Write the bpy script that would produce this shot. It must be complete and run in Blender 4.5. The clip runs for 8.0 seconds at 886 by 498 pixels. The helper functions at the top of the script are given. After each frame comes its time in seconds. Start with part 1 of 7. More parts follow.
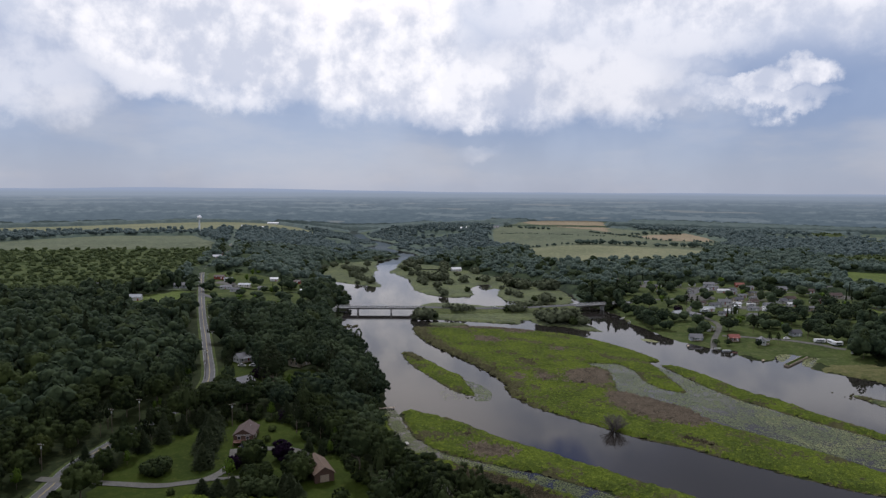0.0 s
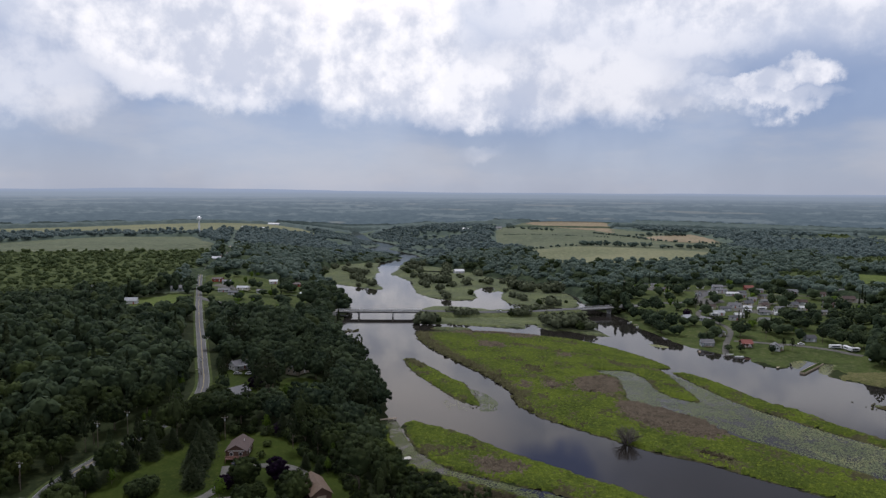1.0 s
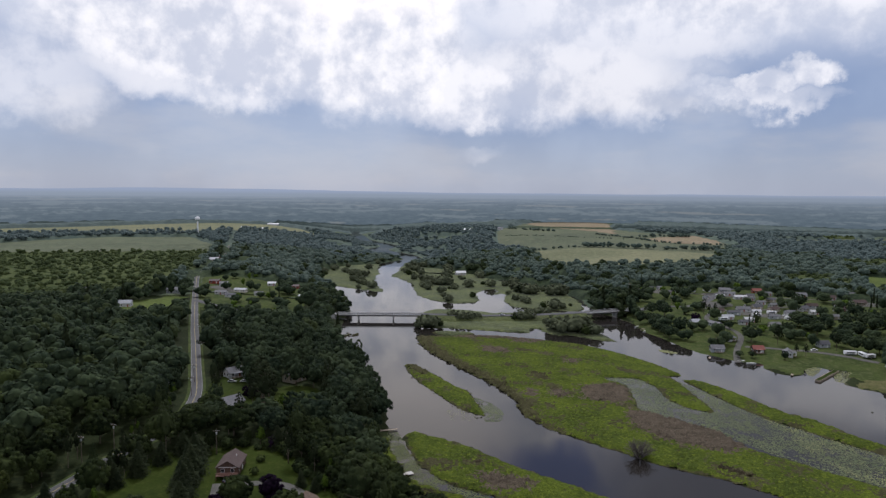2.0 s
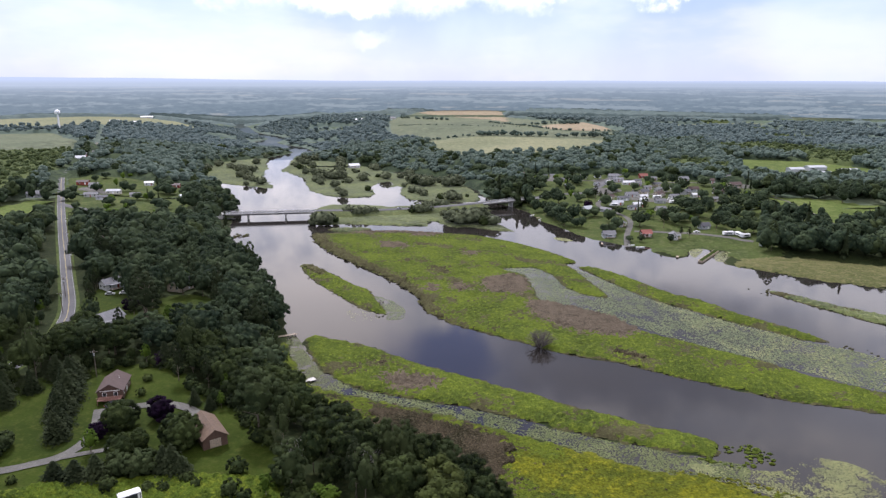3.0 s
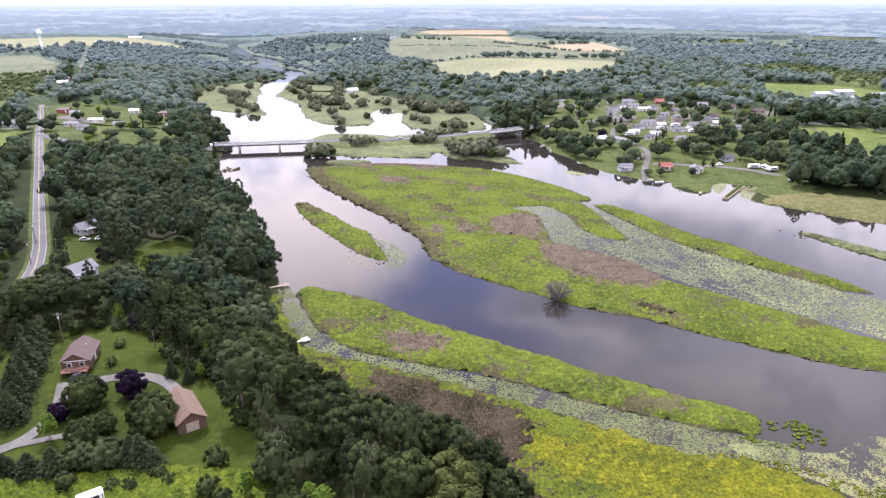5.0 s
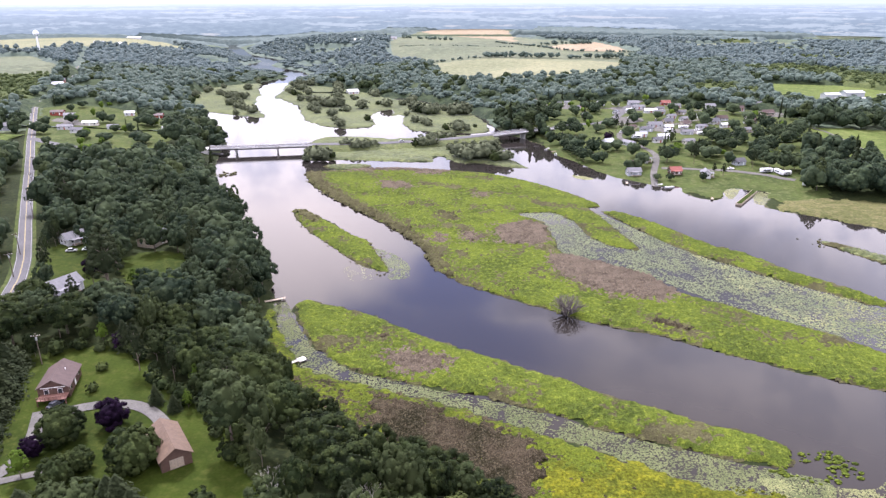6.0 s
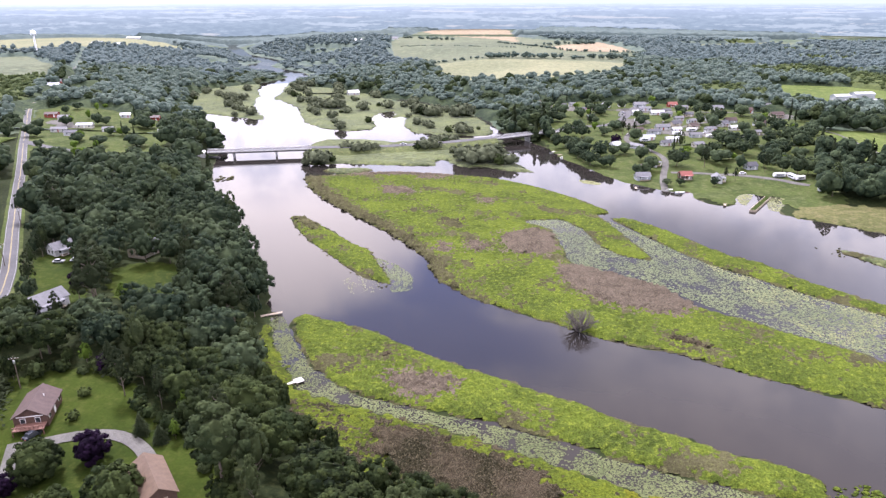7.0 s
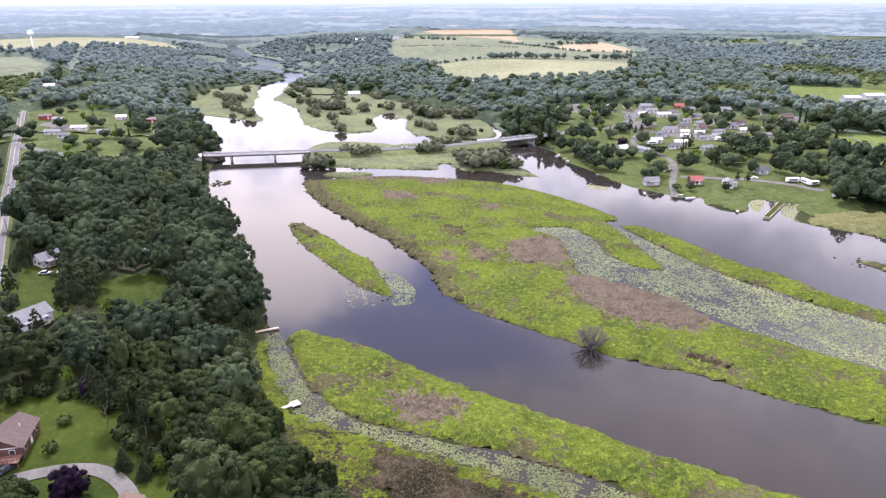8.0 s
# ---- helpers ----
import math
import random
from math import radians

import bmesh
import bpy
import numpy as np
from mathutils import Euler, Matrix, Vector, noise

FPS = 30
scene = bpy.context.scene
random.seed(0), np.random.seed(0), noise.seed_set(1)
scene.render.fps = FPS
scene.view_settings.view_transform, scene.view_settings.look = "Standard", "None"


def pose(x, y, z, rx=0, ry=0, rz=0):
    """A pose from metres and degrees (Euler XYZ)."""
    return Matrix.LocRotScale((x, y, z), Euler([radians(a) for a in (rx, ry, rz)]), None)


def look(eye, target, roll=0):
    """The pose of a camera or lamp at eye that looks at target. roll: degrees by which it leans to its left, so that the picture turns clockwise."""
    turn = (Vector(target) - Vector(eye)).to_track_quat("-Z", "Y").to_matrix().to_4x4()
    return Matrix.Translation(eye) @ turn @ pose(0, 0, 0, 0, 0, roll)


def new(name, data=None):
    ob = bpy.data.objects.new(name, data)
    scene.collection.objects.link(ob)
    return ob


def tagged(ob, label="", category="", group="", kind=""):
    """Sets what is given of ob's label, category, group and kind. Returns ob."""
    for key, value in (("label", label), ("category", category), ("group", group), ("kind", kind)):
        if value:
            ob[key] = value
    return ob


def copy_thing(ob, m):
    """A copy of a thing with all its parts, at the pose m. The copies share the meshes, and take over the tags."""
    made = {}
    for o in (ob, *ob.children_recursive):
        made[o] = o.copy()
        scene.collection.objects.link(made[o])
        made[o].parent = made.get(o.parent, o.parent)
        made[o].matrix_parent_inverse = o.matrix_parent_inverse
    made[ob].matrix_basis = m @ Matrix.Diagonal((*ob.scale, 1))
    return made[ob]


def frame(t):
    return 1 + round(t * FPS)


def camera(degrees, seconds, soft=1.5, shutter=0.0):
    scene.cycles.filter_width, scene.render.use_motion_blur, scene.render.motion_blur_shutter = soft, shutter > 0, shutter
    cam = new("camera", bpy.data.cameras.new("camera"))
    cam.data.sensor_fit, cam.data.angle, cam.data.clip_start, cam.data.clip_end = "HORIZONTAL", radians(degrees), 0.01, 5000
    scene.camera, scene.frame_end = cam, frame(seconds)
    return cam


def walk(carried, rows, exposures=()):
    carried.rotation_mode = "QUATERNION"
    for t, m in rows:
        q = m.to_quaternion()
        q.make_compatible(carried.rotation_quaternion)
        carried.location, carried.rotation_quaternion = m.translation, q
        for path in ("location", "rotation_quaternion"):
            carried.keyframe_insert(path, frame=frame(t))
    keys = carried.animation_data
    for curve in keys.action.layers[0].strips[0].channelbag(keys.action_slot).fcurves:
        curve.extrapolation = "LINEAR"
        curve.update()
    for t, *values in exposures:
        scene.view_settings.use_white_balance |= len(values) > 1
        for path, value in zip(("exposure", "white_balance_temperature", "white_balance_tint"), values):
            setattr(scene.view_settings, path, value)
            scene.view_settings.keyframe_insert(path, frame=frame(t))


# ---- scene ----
cam = camera(66.6, 8.0, 1.35)
PATH = [
    (0, (4.714, -3.573, 109.195), (4.262, -1.632, 109.027), 0.4),
    (0.5, (2.438, 3.444, 109.496), (1.983, 5.384, 109.327), 0.5),
    (1, (0.331, 10.483, 109.642), (-0.126, 12.423, 109.475), 0.4),
    (2.3, (-5.776, 27.946, 109.84), (-6.236, 29.885, 109.674), 0.6),
    (2.4, (-6.198, 29.238, 109.849), (-6.658, 31.177, 109.683), 0.7),
    (2.5, (-6.663, 30.586, 109.878), (-6.963, 32.557, 109.715), 0.4),
    (2.6, (-7.172, 32.105, 109.887), (-7.322, 34.092, 109.724), 0.3),
    (2.7, (-7.605, 33.74, 109.89), (-7.751, 35.724, 109.684), 0.4),
    (2.8, (-7.97, 35.397, 109.961), (-8.115, 37.369, 109.664), 0.3),
    (2.9, (-8.284, 37.004, 110.03), (-8.425, 38.96, 109.638), 0.3),
    (3, (-8.58, 38.626, 110.098), (-8.721, 40.561, 109.614), 0.1),
    (3.1, (-8.925, 40.462, 110.185), (-9.064, 42.37, 109.603), 0.0),
    (3.2, (-9.213, 42.232, 110.253), (-9.35, 44.114, 109.591), 0.3),
    (3.5, (-9.795, 46.995, 110.59), (-9.932, 48.864, 109.891), -0.0),
    (4, (-10.564, 54.256, 110.533), (-10.703, 56.125, 109.834), -0.0),
    (4.5, (-11.574, 61.406, 110.314), (-11.714, 63.274, 109.615), -0.0),
    (6, (-14.858, 82.579, 109.732), (-15.002, 84.448, 109.032), -0.1),
    (6.5, (-16.156, 89.179, 109.551), (-16.301, 91.047, 108.851), -0.1),
    (7, (-17.439, 95.758, 109.446), (-17.585, 97.626, 108.746), -0.1),
    (7.5, (-18.653, 102.069, 109.494), (-18.8, 103.937, 108.793), -0.1),
    (8, (-19.718, 108.432, 109.404), (-19.866, 110.299, 108.703), -0.1),
]
walk(cam, [(t, look(eye, aim, roll)) for t, eye, aim, roll in PATH],
     exposures=[(0.0, -0.40, 5620, 17), (2.6, -0.40, 5620, 17), (2.8, -0.10, 5630, 19), (3.0, 0.60, 5640, 22), (3.2, 1.28, 5640, 26), (3.5, 1.50, 5640, 30), (8.0, 1.50, 5640, 30)])

rng = np.random.default_rng(7)

# ---- world, sun ----
SUN_AZ, SUN_EL = -25.0, 52.0
world = bpy.data.worlds.new("world")
scene.world = world
world.use_nodes = True
wn, wl = world.node_tree.nodes, world.node_tree.links
wn.clear()


def plug(links, sock, value):
    if isinstance(value, bpy.types.NodeSocket):
        links.new(value, sock)
    elif value is not None:
        sock.default_value = value


def calc(tree, op, a, b=None, c=None, clamp=False):
    n = tree.nodes.new("ShaderNodeMath")
    n.operation, n.use_clamp = op, clamp
    for i, v in enumerate((a, b, c)):
        plug(tree.links, n.inputs[i], v)
    return n.outputs[0]


def blend(tree, fac, a, b, mode="MIX"):
    n = tree.nodes.new("ShaderNodeMix")
    n.data_type, n.blend_type = "RGBA", mode
    plug(tree.links, n.inputs[0], fac)
    for i, v in ((6, a), (7, b)):
        plug(tree.links, n.inputs[i], (*v, 1) if isinstance(v, tuple) and len(v) == 3 else v)
    return n.outputs[2]


def noise_tex(tree, vec, scale, detail=4.0, rough=0.55, distort=0.0):
    n = tree.nodes.new("ShaderNodeTexNoise")
    plug(tree.links, n.inputs["Vector"], vec)
    n.inputs["Scale"].default_value, n.inputs["Detail"].default_value = scale, detail
    n.inputs["Roughness"].default_value, n.inputs["Distortion"].default_value = rough, distort
    return n.outputs["Fac"]


def span(tree, v, lo, hi, a=0.0, b=1.0, smooth=True):
    n = tree.nodes.new("ShaderNodeMapRange")
    n.interpolation_type = "SMOOTHSTEP" if smooth else "LINEAR"
    for i, q in enumerate((v, lo, hi, a, b)):
        plug(tree.links, n.inputs[i], q)
    return n.outputs[0]


def build_sky():
    tr = world.node_tree
    co = wn.new("ShaderNodeTexCoord").outputs["Generated"]
    sep = wn.new("ShaderNodeSeparateXYZ")
    wl.new(co, sep.inputs[0])
    x, y, z = sep.outputs
    az = calc(tr, "MULTIPLY", calc(tr, "ARCTAN2", x, y), 57.2958)
    el = calc(tr, "MULTIPLY", calc(tr, "ARCSINE", z), 57.2958)
    # clouds flatten towards the horizon: the pattern is drawn on a high flat layer
    inv = calc(tr, "DIVIDE", 1.0, calc(tr, "ADD", calc(tr, "MAXIMUM", z, 0.0), 0.16))
    flat = wn.new("ShaderNodeCombineXYZ")
    plug(wl, flat.inputs[0], calc(tr, "MULTIPLY", x, inv))
    plug(wl, flat.inputs[1], calc(tr, "MULTIPLY", y, inv))
    big = noise_tex(tr, flat.outputs[0], 0.9, 6, 0.55)
    n1 = noise_tex(tr, co, 5.0, 8, 0.6)
    n2 = noise_tex(tr, co, 14.0, 7, 0.6)
    wob = calc(tr, "MULTIPLY", calc(tr, "SUBTRACT", n1, 0.5), 11.0)
    wob2 = calc(tr, "MULTIPLY", calc(tr, "SUBTRACT", n2, 0.5), 4.5)
    azw = calc(tr, "ADD", az, wob)
    elw = calc(tr, "ADD", el, calc(tr, "ADD", calc(tr, "MULTIPLY", wob, -0.45), wob2))

    def puff(a0, e0, ra, re, soft, amount):
        d = calc(tr, "ADD", calc(tr, "POWER", calc(tr, "ABSOLUTE", calc(tr, "DIVIDE", calc(tr, "SUBTRACT", azw, a0), ra)), 2.0),
                 calc(tr, "POWER", calc(tr, "ABSOLUTE", calc(tr, "DIVIDE", calc(tr, "SUBTRACT", elw, e0), re)), 2.0))
        return calc(tr, "MULTIPLY", span(tr, d, 1.0 + soft, 1.0 - soft), amount)

    veil = noise_tex(tr, co, 2.6, 5, 0.55)
    stretched = wn.new("ShaderNodeMapping")
    stretched.inputs["Scale"].default_value = (1.0, 1.0, 3.2)
    wl.new(co, stretched.inputs["Vector"])
    # billows: the side of each swelling that faces the sun is brighter
    lifted = wn.new("ShaderNodeMapping")
    lifted.inputs["Location"].default_value = (-0.012, 0.0, 0.030)
    wl.new(co, lifted.inputs["Vector"])
    swell = calc(tr, "SUBTRACT", noise_tex(tr, co, 9.0, 7, 0.58), noise_tex(tr, lifted.outputs[0], 9.0, 7, 0.58))
    sky = wn.new("ShaderNodeTexSky")
    sky.sky_type, sky.sun_disc = "NISHITA", False
    sky.sun_elevation, sky.sun_rotation = radians(SUN_EL), radians(SUN_AZ)
    clear = blend(tr, 1.0, sky.outputs[0], (0.10, 0.10, 0.10), "MULTIPLY")
    # rain-grey veil under the cloud base, paler overhead
    low = blend(tr, span(tr, el, 0.0, 7.0), (0.50, 0.56, 0.67), (0.34, 0.435, 0.64))
    low = blend(tr, span(tr, noise_tex(tr, stretched.outputs[0], 3.2, 5, 0.55), 0.46, 0.66, 0.0, 0.6), low, (0.66, 0.66, 0.70))
    body = blend(tr, span(tr, el, 8.0, 15.0), low, (0.97, 1.00, 1.06))
    body = blend(tr, span(tr, veil, 0.42, 0.62, 0.0, 0.35), body, (0.74, 0.82, 0.94))
    body = blend(tr, span(tr, el, 24.0, 40.0, 0.0, 0.75), body, (1.04, 1.04, 1.06))
    body = blend(tr, calc(tr, "MULTIPLY", span(tr, veil, 0.52, 0.66, 0.0, 0.8), span(tr, el, 17.0, 26.0)), body, (0.25, 0.36, 0.60))
    base = blend(tr, 0.82, clear, body)
    # overhead the broken layer
    over = calc(tr, "MULTIPLY", calc(tr, "MULTIPLY", span(tr, big, 0.46, 0.62), span(tr, el, 11.0, 19.0)), 1.0)
    m = over
    for q in CLOUDS:
        m = calc(tr, "MAXIMUM", m, puff(*q))
    lit = blend(tr, span(tr, calc(tr, "ADD", calc(tr, "ADD", calc(tr, "MULTIPLY", n1, 0.5), calc(tr, "MULTIPLY", n2, 0.5)), calc(tr, "MULTIPLY", swell, 0.9)), 0.36, 0.60), (0.86, 0.89, 0.95), (1.36, 1.32, 1.25))
    col = blend(tr, m, base, lit)
    # blue gaps in the broken layer, a greyer deck beyond them
    blue = calc(tr, "MAXIMUM", puff(-4.5, 23.6, 7.0, 3.2, 0.7, 0.95), calc(tr, "MAXIMUM", puff(10.0, 22.3, 12.0, 3.0, 0.7, 0.5), puff(-5.0, 28.0, 14.0, 3.4, 0.8, 0.9)))
    deck = calc(tr, "MULTIPLY", span(tr, el, 27.0, 36.0), span(tr, el, 62.0, 46.0))
    col = blend(tr, calc(tr, "MULTIPLY", deck, 0.6), col, (0.82, 0.74, 0.70))
    col = blend(tr, calc(tr, "MULTIPLY", blue, span(tr, n1, 0.22, 0.42)), col, (0.22, 0.33, 0.70))
    # unseen bright and grey patches, added to tone what the river mirrors
    col = blend(tr, puff(-20.0, 20.0, 12.0, 5.4, 0.8, 0.9), col, (1.72, 1.60, 1.44))
    col = blend(tr, calc(tr, "MULTIPLY", puff(15.0, 21.0, 12.0, 4.5, 0.9, 0.85), span(tr, el, 14.6, 16.6)), col, (0.36, 0.39, 0.45))
    bg = wn.new("ShaderNodeBackground")
    wl.new(blend(tr, 1.0, col, (1.04, 1.0, 0.915), "MULTIPLY"), bg.inputs[0])
    bg.inputs[1].default_value = 1.0
    out = wn.new("ShaderNodeOutputWorld")
    wl.new(bg.outputs[0], out.inputs[0])


# azimuth, elevation, half width, half height (degrees), softness, cover
CLOUDS = [(-22, 20, 9, 5.5, 0.8, 1.0), (-28, 12.5, 17, 4.6, 0.5, 0.95), (-19, 14, 8, 8, 0.4, 1.0), (-30, 9.5, 12, 2.5, 0.6, 0.7), (-15, 8.5, 9, 2.8, 0.5, 0.9),
          (-3, 9, 11, 3.5, 0.7, 0.72), (-1, 14, 7, 3.0, 0.9, 0.6), (11.5, 7.0, 5.0, 0.7, 0.9, 0.7), (14.9, 8.6, 1.9, 1.15, 0.55, 0.95), (11.6, 8.1, 2.2, 0.9, 0.6, 0.8), (13, 16.5, 24, 4.6, 0.9, 0.82), (4, 12, 8, 2.2, 0.9, 0.6), (-11, 3.6, 2.0, 0.7, 0.9, 0.22),
          (-45, 8, 6, 3, 0.8, 0.55), (26, 12, 7, 3, 0.7, 0.8), (6, 7.2, 9, 1.3, 0.7, 0.5)]
build_sky()

sun = new("sun", bpy.data.lights.new("sun", "SUN"))
sun.data.energy, sun.data.angle, sun.data.color = 2.9, radians(8), (1.0, 0.95, 0.87)
az, el = radians(SUN_AZ), radians(SUN_EL)
sun.rotation_euler = Vector((math.sin(az) * math.cos(el), math.cos(az) * math.cos(el), math.sin(el))).to_track_quat("Z", "Y").to_euler()
sun.location = (0, 300, 400)


# ---- materials ----
def material(name, rough=0.85, spec=0.3, metal=0.0):
    mt = bpy.data.materials.new(name)
    mt.use_nodes = True
    b = mt.node_tree.nodes["Principled BSDF"]
    b.inputs["Roughness"].default_value, b.inputs["Metallic"].default_value = rough, metal
    b.inputs["Specular IOR Level"].default_value = spec
    return mt, mt.node_tree, b


def place(tree):
    return tree.nodes.new("ShaderNodeTexCoord").outputs["Object"]


def rise(tree, b, height, strength, distance):
    n = tree.nodes.new("ShaderNodeBump")
    n.inputs["Strength"].default_value, n.inputs["Distance"].default_value = strength, distance
    tree.links.new(height, n.inputs["Height"])
    tree.links.new(n.outputs[0], b.inputs["Normal"])


def patchy(name, dark, mid, light, big=0.03, fine=0.8, rough=0.95, spec=0.06, bump=0.3, dist=0.3, sheen=0.0, grain=0.22):
    """Two scales of patches between three colours, with a fine relief."""
    mt, tr, b = material(name, rough, spec)
    co = place(tr)
    a = span(tr, noise_tex(tr, co, big, 5, 0.6), 0.35, 0.65)
    f = noise_tex(tr, co, fine, 5, 0.65)
    c = blend(tr, a, dark, mid)
    c = blend(tr, span(tr, f, 0.45, 0.72), c, light)
    grit = noise_tex(tr, co, fine * 3.1, 3, 0.7)
    c = blend(tr, 1.0, c, span(tr, grit, 0.28, 0.72, 1.0 - grain, 1.0 + grain), "MULTIPLY")
    tr.links.new(c, b.inputs["Base Color"])
    b.inputs["Sheen Weight"].default_value = sheen
    rise(tr, b, calc(tr, "ADD", f, calc(tr, "MULTIPLY", grit, 0.5)), bump, dist)
    return mt


def foliage(name, dark, mid, light, sheen=0.0, rough=0.9, speck=0.45):
    """Leaves: tones change from tree to tree and from bough to bough, and a little from leaf to leaf."""
    mt, tr, b = material(name, rough, 0.05)
    isl = tr.nodes.new("ShaderNodeNewGeometry").outputs["Random Per Island"]
    obj = tr.nodes.new("ShaderNodeObjectInfo").outputs["Random"]
    pos = tr.nodes.new("ShaderNodeNewGeometry").outputs["Position"]
    grove = span(tr, noise_tex(tr, pos, 0.045, 4, 0.65), 0.36, 0.64)
    tree = span(tr, noise_tex(tr, pos, 0.12, 2, 0.5), 0.36, 0.64)
    bough = noise_tex(tr, pos, 0.55, 4, 0.65)
    own = calc(tr, "ADD", calc(tr, "MULTIPLY", obj, 0.55), calc(tr, "MULTIPLY", tree, 0.45))
    c = blend(tr, span(tr, calc(tr, "ADD", calc(tr, "MULTIPLY", isl, 0.48), calc(tr, "MULTIPLY", own, 0.52)), 0.12, 0.85), dark, mid)
    c = blend(tr, calc(tr, "MULTIPLY", calc(tr, "MULTIPLY", grove, own), 0.6), c, light)
    c = blend(tr, span(tr, bough, 0.50, 0.68, 0.0, speck), c, light)
    tr.links.new(c, b.inputs["Base Color"])
    b.inputs["Sheen Weight"].default_value = sheen
    b.inputs["Sheen Roughness"].default_value = 0.6
    rise(tr, b, calc(tr, "ADD", bough, noise_tex(tr, pos, 1.7, 3, 0.7)), 0.4, 0.35)
    return mt


def plain(name, col, rough=0.6, spec=0.4, metal=0.0, vary=0.12, scale=1.5):
    mt, tr, b = material(name, rough, spec, metal)
    co = place(tr)
    n = noise_tex(tr, co, scale, 6, 0.65)
    d = tuple(max(0.0, c * (1 - 2 * vary)) for c in col)
    l = tuple(min(1.0, c * (1 + vary)) for c in col)
    tr.links.new(blend(tr, span(tr, n, 0.3, 0.7), d, l), b.inputs["Base Color"])
    rise(tr, b, n, 0.08, 0.05)
    return mt


def banded(name, col, axis, period, rough=0.7, depth=0.35, vary=0.15):
    """Courses of shingles or clapboards: a fine repeating relief with streaks."""
    mt, tr, b = material(name, rough, 0.25)
    co = place(tr)
    w = tr.nodes.new("ShaderNodeTexWave")
    w.bands_direction = axis
    w.wave_profile = "SAW"
    tr.links.new(co, w.inputs["Vector"])
    w.inputs["Scale"].default_value = 0.314 / period
    w.inputs["Distortion"].default_value = 0.4
    n = noise_tex(tr, co, 0.9, 6, 0.7)
    d = tuple(c * (1 - 2 * vary) for c in col)
    c = blend(tr, span(tr, n, 0.3, 0.7), d, col)
    c = blend(tr, calc(tr, "MULTIPLY", w.outputs["Fac"], depth), c, tuple(q * 0.62 for q in col))
    tr.links.new(c, b.inputs["Base Color"])
    rise(tr, b, w.outputs["Fac"], 0.35, 0.03)
    return mt


M = {}
M["undergrowth"] = patchy("undergrowth", (0.012, 0.017, 0.006), (0.020, 0.028, 0.009), (0.032, 0.038, 0.013), 0.02, 0.5)
M["lawn"] = patchy("mown_grass", (0.018, 0.029, 0.004), (0.029, 0.043, 0.005), (0.041, 0.051, 0.009), 0.035, 0.45, bump=0.15, dist=0.06, grain=0.15)
M["meadow"] = patchy("meadow_grass", (0.058, 0.076, 0.008), (0.078, 0.095, 0.009), (0.106, 0.110, 0.015), 0.03, 0.35, bump=0.2, dist=0.1, grain=0.1)
M["weeds"] = patchy("tall_weeds", (0.026, 0.042, 0.005), (0.050, 0.074, 0.007), (0.092, 0.112, 0.010), 0.13, 0.6, bump=0.7, dist=0.6, grain=0.4)
M["goldenrod"] = patchy("goldenrod", (0.110, 0.140, 0.014), (0.300, 0.270, 0.012), (0.400, 0.345, 0.015), 0.25, 0.9, bump=0.6, dist=0.4, grain=0.45)
M["dirt"] = patchy("trodden_dirt", (0.098, 0.086, 0.044), (0.130, 0.112, 0.062), (0.082, 0.094, 0.030), 0.10, 0.6)
M["gravel"] = patchy("gravel", (0.092, 0.089, 0.080), (0.124, 0.119, 0.107), (0.078, 0.078, 0.063), 0.2, 1.8, bump=0.3, dist=0.05)
M["asphalt"] = patchy("worn_asphalt", (0.070, 0.069, 0.070), (0.092, 0.090, 0.090), (0.060, 0.059, 0.060), 0.05, 0.9, 0.85, 0.2, 0.1, 0.02)
M["marsh"] = patchy("marsh_plants", (0.040, 0.057, 0.009), (0.071, 0.096, 0.011), (0.116, 0.143, 0.016), 0.05, 0.6, bump=1.0, dist=0.8, grain=0.45)
M["marsh_dull"] = patchy("sedge", (0.044, 0.056, 0.018), (0.074, 0.090, 0.026), (0.110, 0.122, 0.042), 0.03, 0.3, bump=0.7, dist=0.7, sheen=0.1, grain=0.45)
M["marsh_gold"] = patchy("sunlit_yellow_marsh", (0.043, 0.054, 0.006), (0.086, 0.091, 0.006), (0.120, 0.121, 0.007), 0.05, 0.45, bump=0.9, dist=0.7, grain=0.5)
M["marsh_low"] = patchy("low_marsh_plants", (0.034, 0.047, 0.007), (0.062, 0.081, 0.008), (0.096, 0.114, 0.009), 0.06, 0.6, bump=0.9, dist=0.7, grain=0.5)
M["wet_meadow"] = patchy("olive_wet_meadow", (0.060, 0.066, 0.022), (0.090, 0.090, 0.034), (0.118, 0.108, 0.050), 0.02, 0.25, bump=0.5, dist=0.4, grain=0.3)
M["lily_dark"] = patchy("grey_green_lily_pads", (0.062, 0.076, 0.030), (0.092, 0.106, 0.044), (0.130, 0.142, 0.062), 0.08, 1.3, 0.8, 0.05, 0.1, 0.02)
M["rush"] = patchy("dark_rushes", (0.040, 0.037, 0.018), (0.064, 0.060, 0.028), (0.086, 0.088, 0.032), 0.06, 0.8, bump=0.8, dist=0.6, grain=0.4)
M["cattail"] = patchy("brown_cattails", (0.014, 0.013, 0.006), (0.046, 0.036, 0.022), (0.092, 0.078, 0.046), 0.10, 1.8, bump=0.9, dist=0.5, grain=0.8)
M["reed"] = patchy("dry_reeds", (0.060, 0.048, 0.033), (0.098, 0.079, 0.056), (0.142, 0.118, 0.084), 0.16, 1.6, bump=0.9, dist=0.5, grain=0.55)
M["lily"] = patchy("lily_pads", (0.078, 0.096, 0.050), (0.106, 0.124, 0.062), (0.142, 0.156, 0.080), 0.05, 1.3, 0.8, 0.05, 0.1, 0.02)
